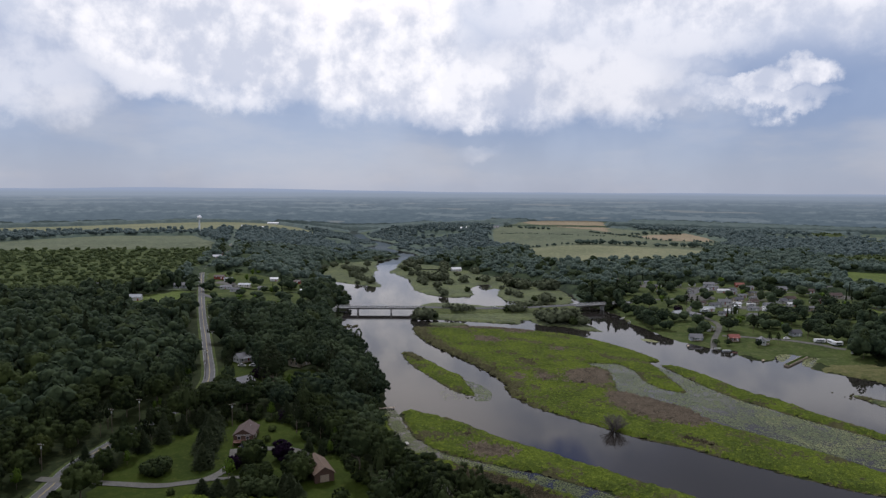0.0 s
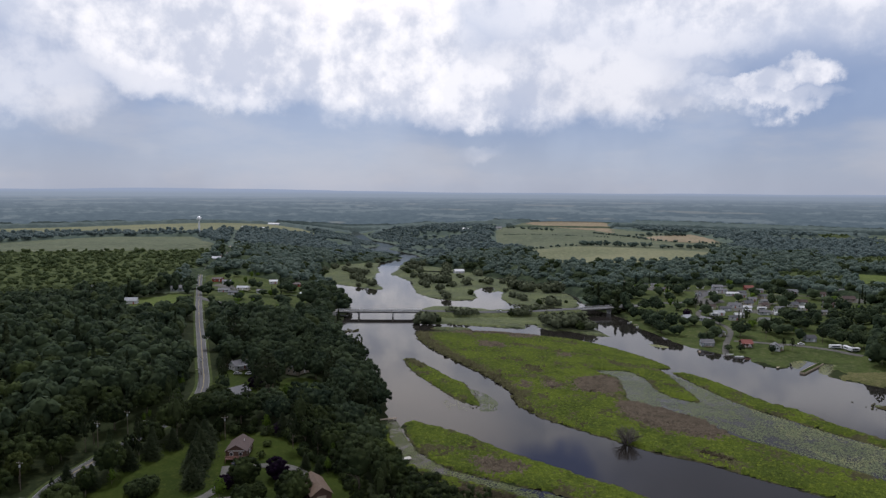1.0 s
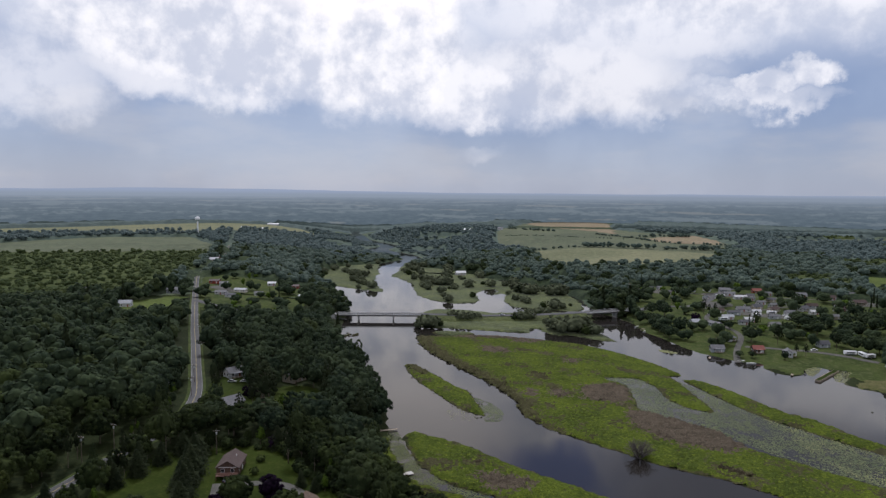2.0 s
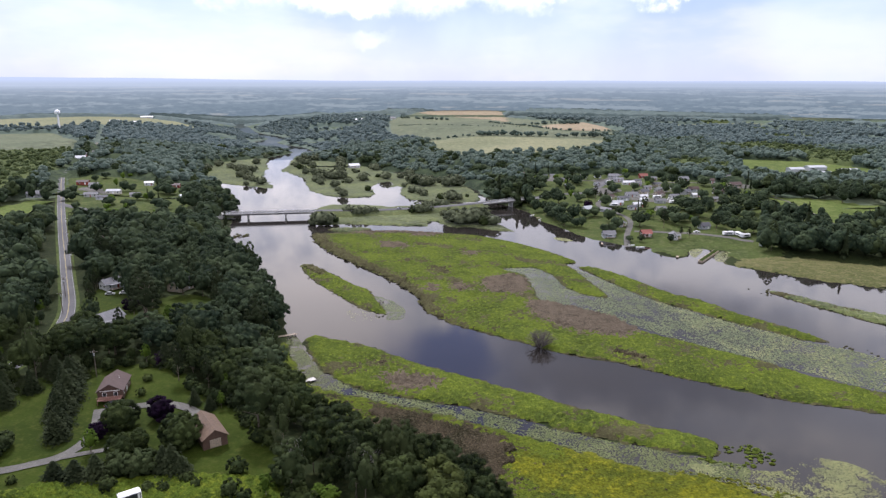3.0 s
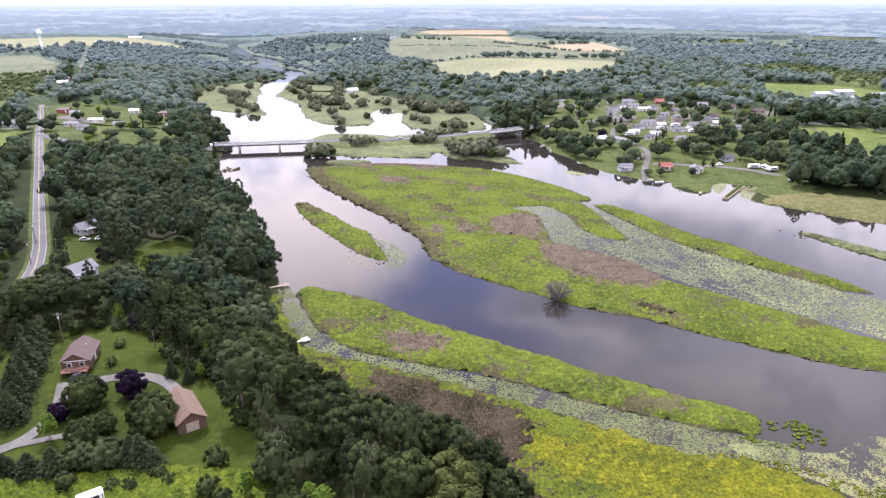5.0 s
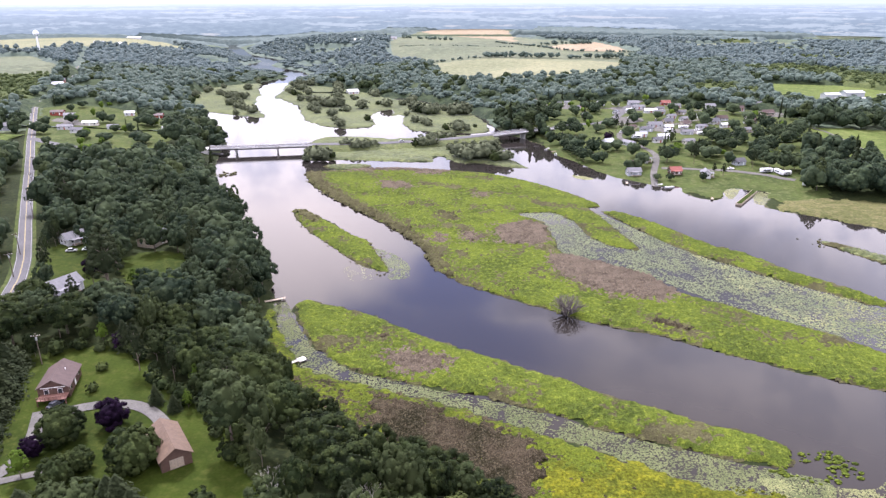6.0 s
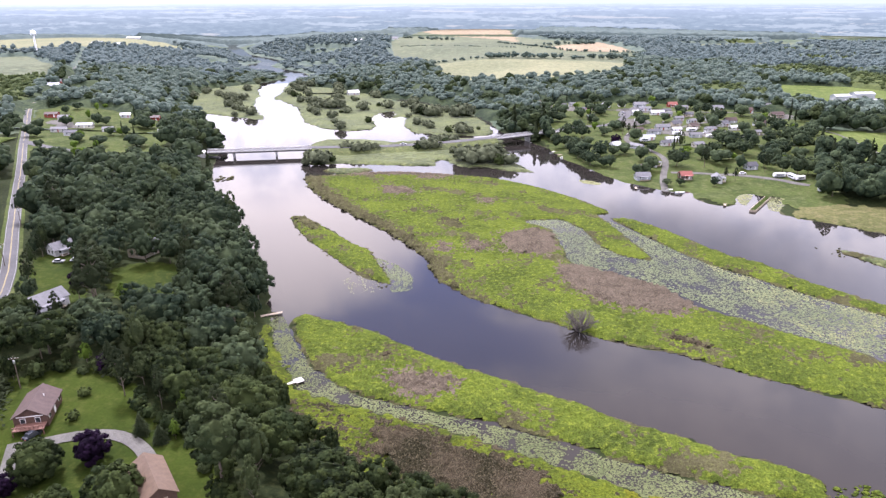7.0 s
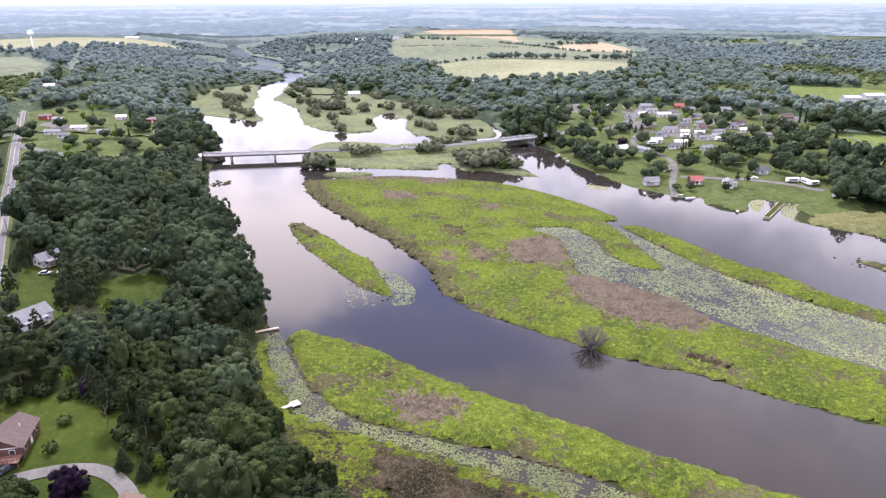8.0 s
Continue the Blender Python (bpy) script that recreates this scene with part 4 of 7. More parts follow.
for q, w, mt, lb, hs in ((HOME_DRIVE, 3.4, "gravel", "pale gravel driveway curving over the lawn", None), (BARN_DRIVE, 3.6, "gravel", "gravel loop leading to a brown barn", None),
                         (FORK, 2.2, "gravel", "gravel spur off the driveway", None), (CAUSE_ROAD, 8.0, "asphalt", "grey causeway road between two bridges", (5.0, 4.2, 3.6, 3.6, 4.4, 5.4)),
                         (VILLAGE_ROAD, 7.0, "asphalt", "grey road climbing from the bridge to the village", None)):
    ob, *_ = ribbon("road" if mt == "asphalt" else "driveway", q, w, M[mt], 0.4, 2.5, hs)
    tagged(ob, lb, "road" if mt == "asphalt" else "driveway", kind="structure")
for q in VILLAGE_LANES:
    ob, *_ = ribbon("lane", q, 4.2, M["gravel"], 0.42)
    tagged(ob, "pale gravel lane between cottages", "lane", kind="structure")
ob, *_ = ribbon("footpath", DIRT_PATH, 2.0, M["gravel"], 0.9)
tagged(ob, "pale path across a green meadow", "path", kind="structure")


def causeway_bank():
    """Earth bank that carries the causeway road."""
    c = np.array(CAUSE_ROAD, float)
    t = np.linspace(0, 1, 60)
    s = np.concatenate([[0], np.cumsum(np.hypot(*np.diff(c, axis=0).T))])
    s /= s[-1]
    p = np.stack([np.interp(t, s, c[:, 0]), np.interp(t, s, c[:, 1])], 1)
    z = np.interp(t, np.linspace(0, 1, 6), (5.0, 4.2, 3.6, 3.6, 4.4, 5.4))
    d = np.gradient(p, axis=0)
    d /= np.linalg.norm(d, axis=1, keepdims=True)
    n = np.stack([-d[:, 1], d[:, 0]], 1)
    v = []
    for a, k in ((-14, 0.0), (-9, 0.5), (-5.2, 1.0), (5.2, 1.0), (9, 0.5), (14, 0.0)):
        q = p + n * (a + 0.6 * wave_noise(p[:, 0], p[:, 1], 20, int(a + 20))[:, None])
        v.append(np.column_stack([q, 0.2 + (z + 0.1 - 0.2) * k]))
    v = np.array(v).transpose(1, 0, 2).reshape(-1, 3)
    tagged(new("embankment", mesh_of("embankment", v, grid_faces(6, 60), M["marsh_dull"], True)), "grassy embankment under the causeway road", "embankment", kind="structure")


causeway_bank()


# ---- trees ----
def ico(level):
    bm = bmesh.new()
    bmesh.ops.create_icosphere(bm, subdivisions=level, radius=1.0)
    v = np.array([q.co[:] for q in bm.verts])
    f = np.array([[q.index for q in g.verts] for g in bm.faces])
    bm.free()
    return v, f


ICO1, ICO2 = ico(1), ico(2)


def unit(g, n):
    v = g.normal(size=(n, 3))
    return v / np.linalg.norm(v, axis=1, keepdims=True)


def leaf_quads(g, pos, out, size, flat=0.5):
    """A folded four-cornered spray of leaves at each place, roughly facing out."""
    n = len(pos)
    nrm = out + flat * unit(g, n) + np.array([0, 0, 0.2])
    nrm /= np.linalg.norm(nrm, axis=1, keepdims=True)
    a = np.cross(nrm, unit(g, n))
    a /= np.linalg.norm(a, axis=1, keepdims=True) + 1e-9
    b = np.cross(nrm, a)
    s = size * g.uniform(0.55, 1.25, (n, 1))
    e = s * g.uniform(0.55, 1.0, (n, 1))
    v = np.stack([pos - a * s, pos + b * e - nrm * s * 0.25, pos + a * s, pos - b * e - nrm * s * 0.25], 1)
    i = np.arange(n)[:, None] * 4
    f = np.concatenate([i + [[0, 1, 2]], i + [[0, 2, 3]]])
    return v.reshape(-1, 3), f


def shells(g, ctr, radius):
    """A small uneven round body at each centre."""
    iv, jf = ICO1
    jf = jf[iv[jf].mean(1)[:, 2] > -0.5]
    n = len(ctr)
    v = iv[None] * g.uniform(0.82, 1.12, (n, len(iv), 1)) * np.reshape(radius, (-1, 1, 1)) * [1, 1, 0.85] + np.asarray(ctr)[:, None]
    f = jf[None] + (np.arange(n) * len(iv))[:, None, None]
    return v.reshape(-1, 3), f.reshape(-1, 3)


def broad_crown(seed, rx, rz, zc, clumps, leaves, size, core=0.72, top=0.0, under=-0.45):
    """A domed crown: a few swelling boughs, each covered with rounded clumps of leaves that face outwards."""
    g = np.random.default_rng(seed)
    i = np.arange(clumps) + 0.5
    z = 1 - (1 - under) * i / clumps
    a = i * 2.39996 + g.normal(0, 0.35, clumps)
    d = np.column_stack([np.sqrt(1 - z * z) * np.cos(a), np.sqrt(1 - z * z) * np.sin(a), z]) + g.normal(0, 0.07, (clumps, 3))
    d /= np.linalg.norm(d, axis=1, keepdims=True)
    bough = unit(g, 30)
    bough = bough[bough[:, 2] > -0.15][:8]
    near = np.max(d @ bough.T, axis=1)
    r = 0.74 + 0.26 * ease(near, 0.55, 0.97) + 0.05 * g.normal(size=clumps)
    ctr = d * r[:, None] * [rx, rx, rz] + [0, 0, zc]
    ctr[:, :2] *= (1 - top * (ctr[:, 2:] - zc) / rz)
    rc = rx * g.uniform(0.17, 0.27, clumps)
    k = np.repeat(np.arange(clumps), leaves)
    o = unit(g, len(k)) + 0.75 * d[k] + [0, 0, 0.2]
    o /= np.linalg.norm(o, axis=1, keepdims=True)
    pos = ctr[k] + o * (rc[k] * g.uniform(0.78, 1.06, len(k)))[:, None] * [1, 1, 0.82]
    v, f = leaf_quads(g, pos, o + 0.45 * d[k], size, 0.22)
    # the dense body of each clump, and the shaded boughs inside
    sv, sf = shells(g, ctr, rc * 0.77)
    iv, jf = ICO2
    w = iv * g.uniform(0.85, 1.05, (len(iv), 1)) * [rx * core, rx * core, rz * core] + [0, 0, zc]
    return np.concatenate([v, sv, w]), np.concatenate([f, sf + len(v), jf + len(v) + len(sv)])


def spruce_crown(seed, r, h, tiers, size, lean=0.0):
    """Drooping boughs in tiers up a cone."""
    g = np.random.default_rng(seed)
    pos, out = [], []
    for k in range(tiers):
        t = (k + 0.3) / tiers
        z = 0.06 * h + t * 0.92 * h
        rr = r * (1 - t) ** 0.85 + 0.15
        n = max(5, int(22 * (1 - t) + 6))
        a = np.arange(n) * 6.283 / n + g.uniform(0, 6.28)
        a = a + g.normal(0, 0.16, n)
        reach_out = g.uniform(0.62, 1.18, n)
        for s in (0.35, 0.6, 0.82, 1.0):
            q = rr * s * reach_out * g.uniform(0.85, 1.12, n)
            pos.append(np.column_stack([q * np.cos(a), q * np.sin(a), z - 0.24 * q + g.normal(0, 0.26, n)]))
            out.append(np.column_stack([np.cos(a) * 0.7, np.sin(a) * 0.7, np.full(n, 0.6)]))
    pos, out = np.concatenate(pos), np.concatenate(out)
    v, f = leaf_quads(g, pos, out, size, 0.35)
    iv, jf = ICO2
    w = iv.copy()
    t = (w[:, 2] + 1) / 2
    w = np.column_stack([w[:, 0] * r * 0.62 * (1.05 - t), w[:, 1] * r * 0.62 * (1.05 - t), 0.06 * h + t * 0.88 * h])
    return np.concatenate([v, w]), np.concatenate([f, jf + len(v)])


def limb(vs, fs, a, b, r0, r1, sides=6):
    """A tapered round limb from a to b."""
    a, b = np.array(a, float), np.array(b, float)
    d = (b - a) / (np.linalg.norm(b - a) + 1e-9)
    u = np.cross(d, [0.3, 0.9, 0.2])
    u /= np.linalg.norm(u)
    w = np.cross(d, u)
    base = sum(len(q) for q in vs)
    an = np.arange(sides) * 2 * np.pi / sides
    ring = np.cos(an)[:, None] * u + np.sin(an)[:, None] * w
    vs.append(np.concatenate([a + ring * r0, b + ring * r1]))
    i = np.arange(sides)
    j = (i + 1) % sides
    fs.append(np.concatenate([np.stack([i, j, j + sides], 1), np.stack([i, j + sides, i + sides], 1)]) + base)


def trunk_mesh(seed, h, r, spread, limbs=6, start=0.3):
    g = np.random.default_rng(seed)
    vs, fs = [], []
    p = np.array([0, 0, -0.6])
    for k in range(4):
        q = np.array([*g.normal(0, 0.15 * (k > 0), 2), h * (k + 1) / 4])
        limb(vs, fs, p, q, r * (1 - 0.22 * k), r * (1 - 0.22 * (k + 1)), 8)
        p = q
    for k in range(limbs):
        t = start + (0.95 - start) * k / limbs
        a = g.uniform(0, 6.28)
        l = spread * g.uniform(0.6, 1.0)
        s = np.array([0, 0, h * t])
        e = s + [l * math.cos(a), l * math.sin(a), l * g.uniform(0.5, 0.9)]
        limb(vs, fs, s, e, r * 0.42, r * 0.12, 6)
        limb(vs, fs, (s + e) / 2, (s + e) / 2 + [l * 0.4 * math.cos(a + 0.9), l * 0.4 * math.sin(a + 0.9), l * 0.5], r * 0.2, r * 0.06, 5)
    return np.concatenate(vs), np.concatenate(fs)


def make_tree(name, crown, trunk, leaf, label, category="tree", group=""):
    """A tree of two meshes, built once at the origin."""
    e = new(name)
    tagged(e, label, category, group)
    t = new("trunk", mesh_of("trunk", *trunk, M["bark"], True))
    c = new("crown", mesh_of("crown", *crown, M[leaf], True))
    t.parent = c.parent = e
    return e


MODELS = {}
for k in range(5):
    MODELS["broad", k] = make_tree("tree", broad_crown(k, 6.8 + 0.4 * (k % 3), 5.6 + 0.8 * (k % 2), 7.6, 64, 36, 0.34, 0.72, 0.0, -0.4), trunk_mesh(k, 9, 0.36, 4.2),
                                   "broadleaf", "broad-crowned dark green tree in full summer leaf", group="bankside woodland trees")
for k in range(4):
    MODELS["broad_light", k] = make_tree("tree", broad_crown(10 + k, 6.8 + 0.4 * (k % 3), 5.6 + 0.8 * (k % 2), 7.6, 44, 11, 0.52, 0.74, 0.0, -0.35), trunk_mesh(10 + k, 9, 0.36, 4.2, 4),
                                         "hazed_woods", "broad-crowned dark green tree in full summer leaf", group="bankside woodland trees")
for k in range(2):
    MODELS["bright", k] = make_tree("tree", broad_crown(20 + k, 3.6, 5.8, 7.8, 46, 28, 0.28, 0.66, 0.25), trunk_mesh(20 + k, 9, 0.24, 2.6),
                                    "bright_leaf", "slender fresh green tree standing among darker woods", group="bankside woodland trees")
    MODELS["grey", k] = make_tree("tree", broad_crown(30 + k, 4.2, 6.4, 9.0, 46, 28, 0.29, 0.6, 0.15), trunk_mesh(30 + k, 11, 0.26, 3.0),
                                  "grey_leaf", "tall grey-green tree with an open crown", group="bankside woodland trees")
    MODELS["spruce", k] = make_tree("spruce", spruce_crown(40 + k, 3.5, 11.5, 28, 0.36), trunk_mesh(40 + k, 11, 0.22, 0.6, 2),
                                    "spruce", "dark pointed spruce beside the lawn", "conifer", "spruces round the house")
    MODELS["purple", k] = make_tree("purple_tree", broad_crown(50 + k, 3.6, 3.7, 3.5, 54, 28, 0.26, 0.78, 0.0, -0.75), trunk_mesh(50 + k, 5, 0.24, 2.4),
                                    "purple", "rounded tree with deep purple leaves", "tree", "purple-leaved trees")
    MODELS["shrub", k] = make_tree("shrub", broad_crown(60 + k, 2.4, 1.9, 1.6, 20, 19, 0.34, 0.8), trunk_mesh(60 + k, 1.6, 0.12, 1.2, 4, 0.1),
                                   "hazed_sallow", "rounded grey-green shrub on open ground", "shrub", "marsh and garden shrubs")
    MODELS["dark_shrub", k] = make_tree("shrub", broad_crown(70 + k, 2.4, 2.2, 1.8, 20, 19, 0.34, 0.8), trunk_mesh(70 + k, 1.6, 0.12, 1.2, 4, 0.1),
                                        "broadleaf", "rounded dark green bush", "shrub", "marsh and garden shrubs")
    MODELS["garden", k] = make_tree("garden_tree", broad_crown(90 + k, 4.4, 3.9, 3.7, 62, 32, 0.30, 0.78, 0.0, -0.75), trunk_mesh(90 + k, 4, 0.3, 2.4),
                                    "broadleaf", "round dense dark green garden tree on the lawn", "tree", "garden trees")
    MODELS["olive", k] = make_tree("tree", broad_crown(120 + k, 6.6, 6.0, 7.2, 62, 30, 0.40, 0.7, 0.0, -0.45), trunk_mesh(120 + k, 8, 0.36, 4.0),
                                   "olive_leaf", "broad olive-green tree in full leaf at the marsh edge", group="bankside woodland trees")
    MODELS["grey_garden", k] = make_tree("garden_tree", broad_crown(95 + k, 4.2, 3.2, 3.0, 54, 30, 0.30, 0.78, 0.0, -0.75), trunk_mesh(95 + k, 3, 0.25, 2.2),
                                         "grey_leaf", "broad grey-green garden tree beside the drive", "tree", "garden trees")
    MODELS["pine", k] = make_tree("pine", broad_crown(80 + k, 3.6, 6.4, 9.8, 44, 28, 0.28, 0.5, 0.5), trunk_mesh(80 + k, 14, 0.3, 2.6, 9, 0.25),
                                  "spruce", "tall dark pine rising over the woods", "conifer", "bankside woodland trees")
PLACED = set()
TAKEN = []


def plant(kind, x, y, size=1.0, turn=None, tall=1.0, z=None):
    k = (kind, int(rng.integers(sum(1 for q in MODELS if q[0] == kind))))
    ob = MODELS[k]
    m = pose(x, y, (gz(x, y) if z is None else z) - 0.05, 0, 0, rng.uniform(0, 360) if turn is None else turn) @ Matrix.Diagonal((size, size, size * tall, 1))
    if k in PLACED:
        ob = copy_thing(ob, m)
    else:
        PLACED.add(k)
        ob.matrix_basis = m
    TAKEN.append((x, y, 3.0 * size))
    return ob


# garden trees round the homestead
for x, y, s, tl in ((-129, 201, 1.2, 0.66), (-132, 207, 1.0, 0.86), (-131, 203.5, 0.8, 0.8), (-134.5, 211, 1.25, 0.74), (-136, 216, 1.0, 1.0), (-138.5, 218.5, 1.1, 0.7), (-139.5, 223, 1.25, 0.8), (-143, 226.5, 0.95, 1.0),
                    (-143, 230, 1.2, 0.72), (-145.5, 234, 1.1, 0.9), (-147, 238, 1.2, 0.8), (-137.5, 212, 0.8, 0.9), (-141, 219, 0.75, 1.0), (-117, 182, 0.9, 0.7), (-112, 182.5, 0.95, 0.7),
                    (-107, 183.5, 0.95, 0.75), (-89.5, 188.5, 1.05, 0.75), (-92, 189, 0.95, 0.75), (-86.5, 187.5, 0.8, 0.8), (-160, 192, 0.9, 1), (-162, 211, 0.85, 1), (-165, 187, 0.95, 1),
                    (-161, 224, 0.9, 1), (-100, 225.5, 0.55, 1.0), (-94, 223, 0.55, 1.0), (-158, 208, 0.8, 1), (-155, 228, 0.9, 1), (-122, 252, 0.9, 1), (-157, 218, 0.9, 1), (-153, 238, 1.0, 1)):
    plant("spruce", x, y, s, tall=tl)
for kind, x, y, s in (("purple", -105.6, 214.6, 1.05), ("purple", -117.5, 202, 0.72), ("garden", -114, 208.3, 1.12), ("garden", -92.8, 200.8, 1.08), ("garden", -104.5, 199, 0.6),
                      ("garden", -106.5, 194, 0.72), ("grey_garden", -97.5, 187.5, 1.0), ("grey_garden", -103, 187, 0.85), ("dark_shrub", -72.8, 190, 1.05), ("dark_shrub", -116, 170, 0.7), ("dark_shrub", -105.5, 171, 0.75),
                      ("dark_shrub", -102, 179.5, 0.95), ("bright", -115, 194.5, 0.55), ("dark_shrub", -119, 229, 0.6), ("dark_shrub", -122, 239, 0.6), ("dark_shrub", -127, 180, 0.5),
                      ("grey_garden", -88.5, 157, 0.95), ("olive", -20, 181, 1.1), ("olive", -18, 167, 1.05), ("olive", -9, 172, 0.8), ("bright", 2, 172, 1.3), ("grey", 10, 168, 0.8), ("bright", -24, 190, 1.1), ("broad", -1, 180, 0.75), ("dark_shrub", 5, 177, 1.6), ("broad", -8, 189, 0.8), ("shrub", 12, 172, 1.5), ("dark_shrub", 0, 187, 1.5), ("dark_shrub", -6, 196, 1.6), ("broad", -14, 199, 0.8), ("broad", -23, 207, 0.8), ("broad", -164, 240, 0.95), ("broad", -165.5, 253, 0.85), ("broad", -166, 264, 0.9), ("broad", -166, 228, 0.75), ("broad", -164, 274, 0.8), ("grey_garden", -141, 195, 0.8), ("grey_garden", -144, 192, 0.85),
                      ("dark_shrub", -140, 191, 1.2), ("broad", -104, 248, 1.0), ("broad", -96, 239, 0.95), ("broad", -110, 262, 1.0), ("broad", -97, 256, 1.05), ("broad", -87, 232, 0.9), ("broad", -119, 263, 0.9), ("purple", -123.5, 252, 1.0), ("purple", -150, 268, 0.9), ("purple", -164, 306, 0.85), ("dark_shrub", -84, 185, 0.7), ("dark_shrub", -81, 183, 0.6),
                      ("dark_shrub", -92, 180, 0.7), ("dark_shrub", -71, 180, 1.0), ("dark_shrub", -67, 178, 0.9), ("dark_shrub", -88, 180.5, 0.7), ("bright", -62, 180, 0.5), ("bright", -45.5, 177.5, 1.3), ("bright", -49, 180, 1.0),
                      ("grey", -56, 181.5, 0.95), ("grey", -37, 177.5, 0.95), ("grey", -74, 210, 1.6), ("grey", -34, 194, 0.8), ("grey", -29.5, 194, 0.8), ("dark_shrub", -60, 186, 1.2), ("dark_shrub", -109, 187, 0.9)):
    plant(kind, x, y, s, tall=0.72 if kind == "bright" and s > 0.9 else 1.45 if kind == "grey" and s == 0.8 else 0.85 if s == 1.6 else 0.5 if s == 0.95 and kind == "grey_garden" else 1.0)
# shrubs and trees of the causeway and the marshes beyond
for x, y, s in ((-149, 549, 1.5), (-143, 551, 1.9), (-137, 552, 1.8), (-132, 556, 1.3), (-129, 590, 1.5), (-120, 585, 1.6), (-113, 588, 1.5), (-107, 592, 1.2),
                (-76, 598, 1.5), (-70, 600, 1.8), (-64, 602, 1.6), (-56, 618, 1.6), (-48, 590, 1.0), (-40, 566, 2.2), (-33, 556, 2.0), (-26, 560, 2.4), (-20, 566, 2.3),
                (-14, 554, 2.0), (-7, 556, 1.6), (-16, 575, 2.0), (-30, 572, 1.8), (-66, 625, 1.3), (-59, 627, 1.4), (-51, 628, 1.3),
                (-202, 782, 1.6), (-198, 803, 1.9), (-187, 796, 2.2), (-180, 800, 1.7), (-153, 786, 1.9), (-95, 769, 2.1), (-88, 760, 2.3), (-81, 752, 2.2), (-75, 757, 2.0),
                (-56, 752, 2.1), (-50, 755, 2.4), (-44, 756, 2.2), (-157, 878, 1.8), (-205, 905, 1.8), (-193, 850, 2.0), (-253, 880, 1.7), (-262, 897, 1.6),
                (-215, 820, 1.8), (-130, 800, 1.7), (-105, 815, 2.0), (-300, 800, 1.5), (-285, 780, 1.2), (-320, 850, 1.8), (-275, 770, 1.3), (-232, 835, 1.5)):
    plant("shrub" if rng.random() < 0.85 else "dark_shrub", x, y, s)


for k, (x, y) in enumerate(zip(np.interp(np.linspace(0, 1, 44), np.linspace(0, 1, 11), (-140, -121, -104, -88, -79, -68, -60, -54, -45, -36, -26)),
                              np.interp(np.linspace(0, 1, 44), np.linspace(0, 1, 11), (247, 251, 231, 223, 212, 201, 186, 176, 175, 172, 162)))):
    plant(("dark_shrub", "dark_shrub", "grey_garden", "dark_shrub", "dark_shrub")[k % 5], x + rng.uniform(-1, 2.5), y + rng.uniform(0, 3), rng.uniform(0.6, 1.2) * (0.42 if k % 5 == 2 else 1.0))


for q, n in ((UPPER_MARSH, 46), (LEFT_MARSH, 16)):
    p = np.asarray(q, float)
    x, y = rng.uniform(p[:, 0].min(), p[:, 0].max(), n * 6), rng.uniform(p[:, 1].min(), p[:, 1].max(), n * 6)
    ok = inside(q, x, y) & (wave_noise(x, y, 70, 12, 3) > 0.0) & (sample(SD, x, y) > 3)
    for a, b in list(zip(x[ok], y[ok]))[:n]:
        plant("shrub" if rng.random() < 0.85 else "dark_shrub", a, b, rng.uniform(0.8, 1.9))


def clear_of(x, y, pts, extra=0.0):
    ok = np.ones(len(x), bool)
    for px, py, r in pts:
        ok &= (x - px) ** 2 + (y - py) ** 2 > (r + extra) ** 2
    return ok


BUILT = []          # places kept free round buildings: x, y, radius


def wooded(x, y, edge=3.0):
    ok = (sample(SD, x, y) > edge) & (sample(MARSH, x, y) < -1.5)
    for q in OPENS:
        p = np.asarray(q)
        box = (x > p[:, 0].min()) & (x < p[:, 0].max()) & (y > p[:, 1].min()) & (y < p[:, 1].max())
        if box.any():
            ok[box] &= ~inside(q, x[box], y[box])
    for r, w in ((MAIN_ROAD, 8.0), (LANE, 17.0), (VILLAGE_ROAD, 7.0), (HOME_DRIVE, 5.0), (BARN_DRIVE, 5.0)):
        p = np.asarray(r)
        box = (x > p[:, 0].min() - w) & (x < p[:, 0].max() + w) & (y > p[:, 1].min() - w) & (y < p[:, 1].max() + w)
        if box.any():
            ok[box] &= gap(r, x[box], y[box], False) > w
    return ok


def jitter_grid(x0, x1, y0, y1, s, seed, loose=0.38):
    g = np.random.default_rng(seed)
    X, Y = np.meshgrid(np.arange(x0, x1, s, dtype=float), np.arange(y0, y1, s * 0.87, dtype=float))
    X[1::2] += s / 2
    X, Y = X.ravel(), Y.ravel()
    return X + g.uniform(-loose, loose, len(X)) * s, Y + g.uniform(-loose, loose, len(Y)) * s


def sector(x, y):
    a = np.degrees(np.arctan2(x, y + 30))
    return (a > -52) & (a < 36) & (y > 95)


# ---- buildings ----
def bar(bm, x0, x1, y0, y1, z0, z1):
    v = [bm.verts.new((x, y, z)) for z in (z0, z1) for x, y in ((x0, y0), (x1, y0), (x1, y1), (x0, y1))]
    for f in ((3, 2, 1, 0), (4, 5, 6, 7), (0, 1, 5, 4), (1, 2, 6, 5), (2, 3, 7, 6), (3, 0, 4, 7)):
        bm.faces.new([v[i] for i in f])
    return v


def solid(*boxes):
    bm = bmesh.new()
    for b in boxes:
        bar(bm, *b)
    return bm


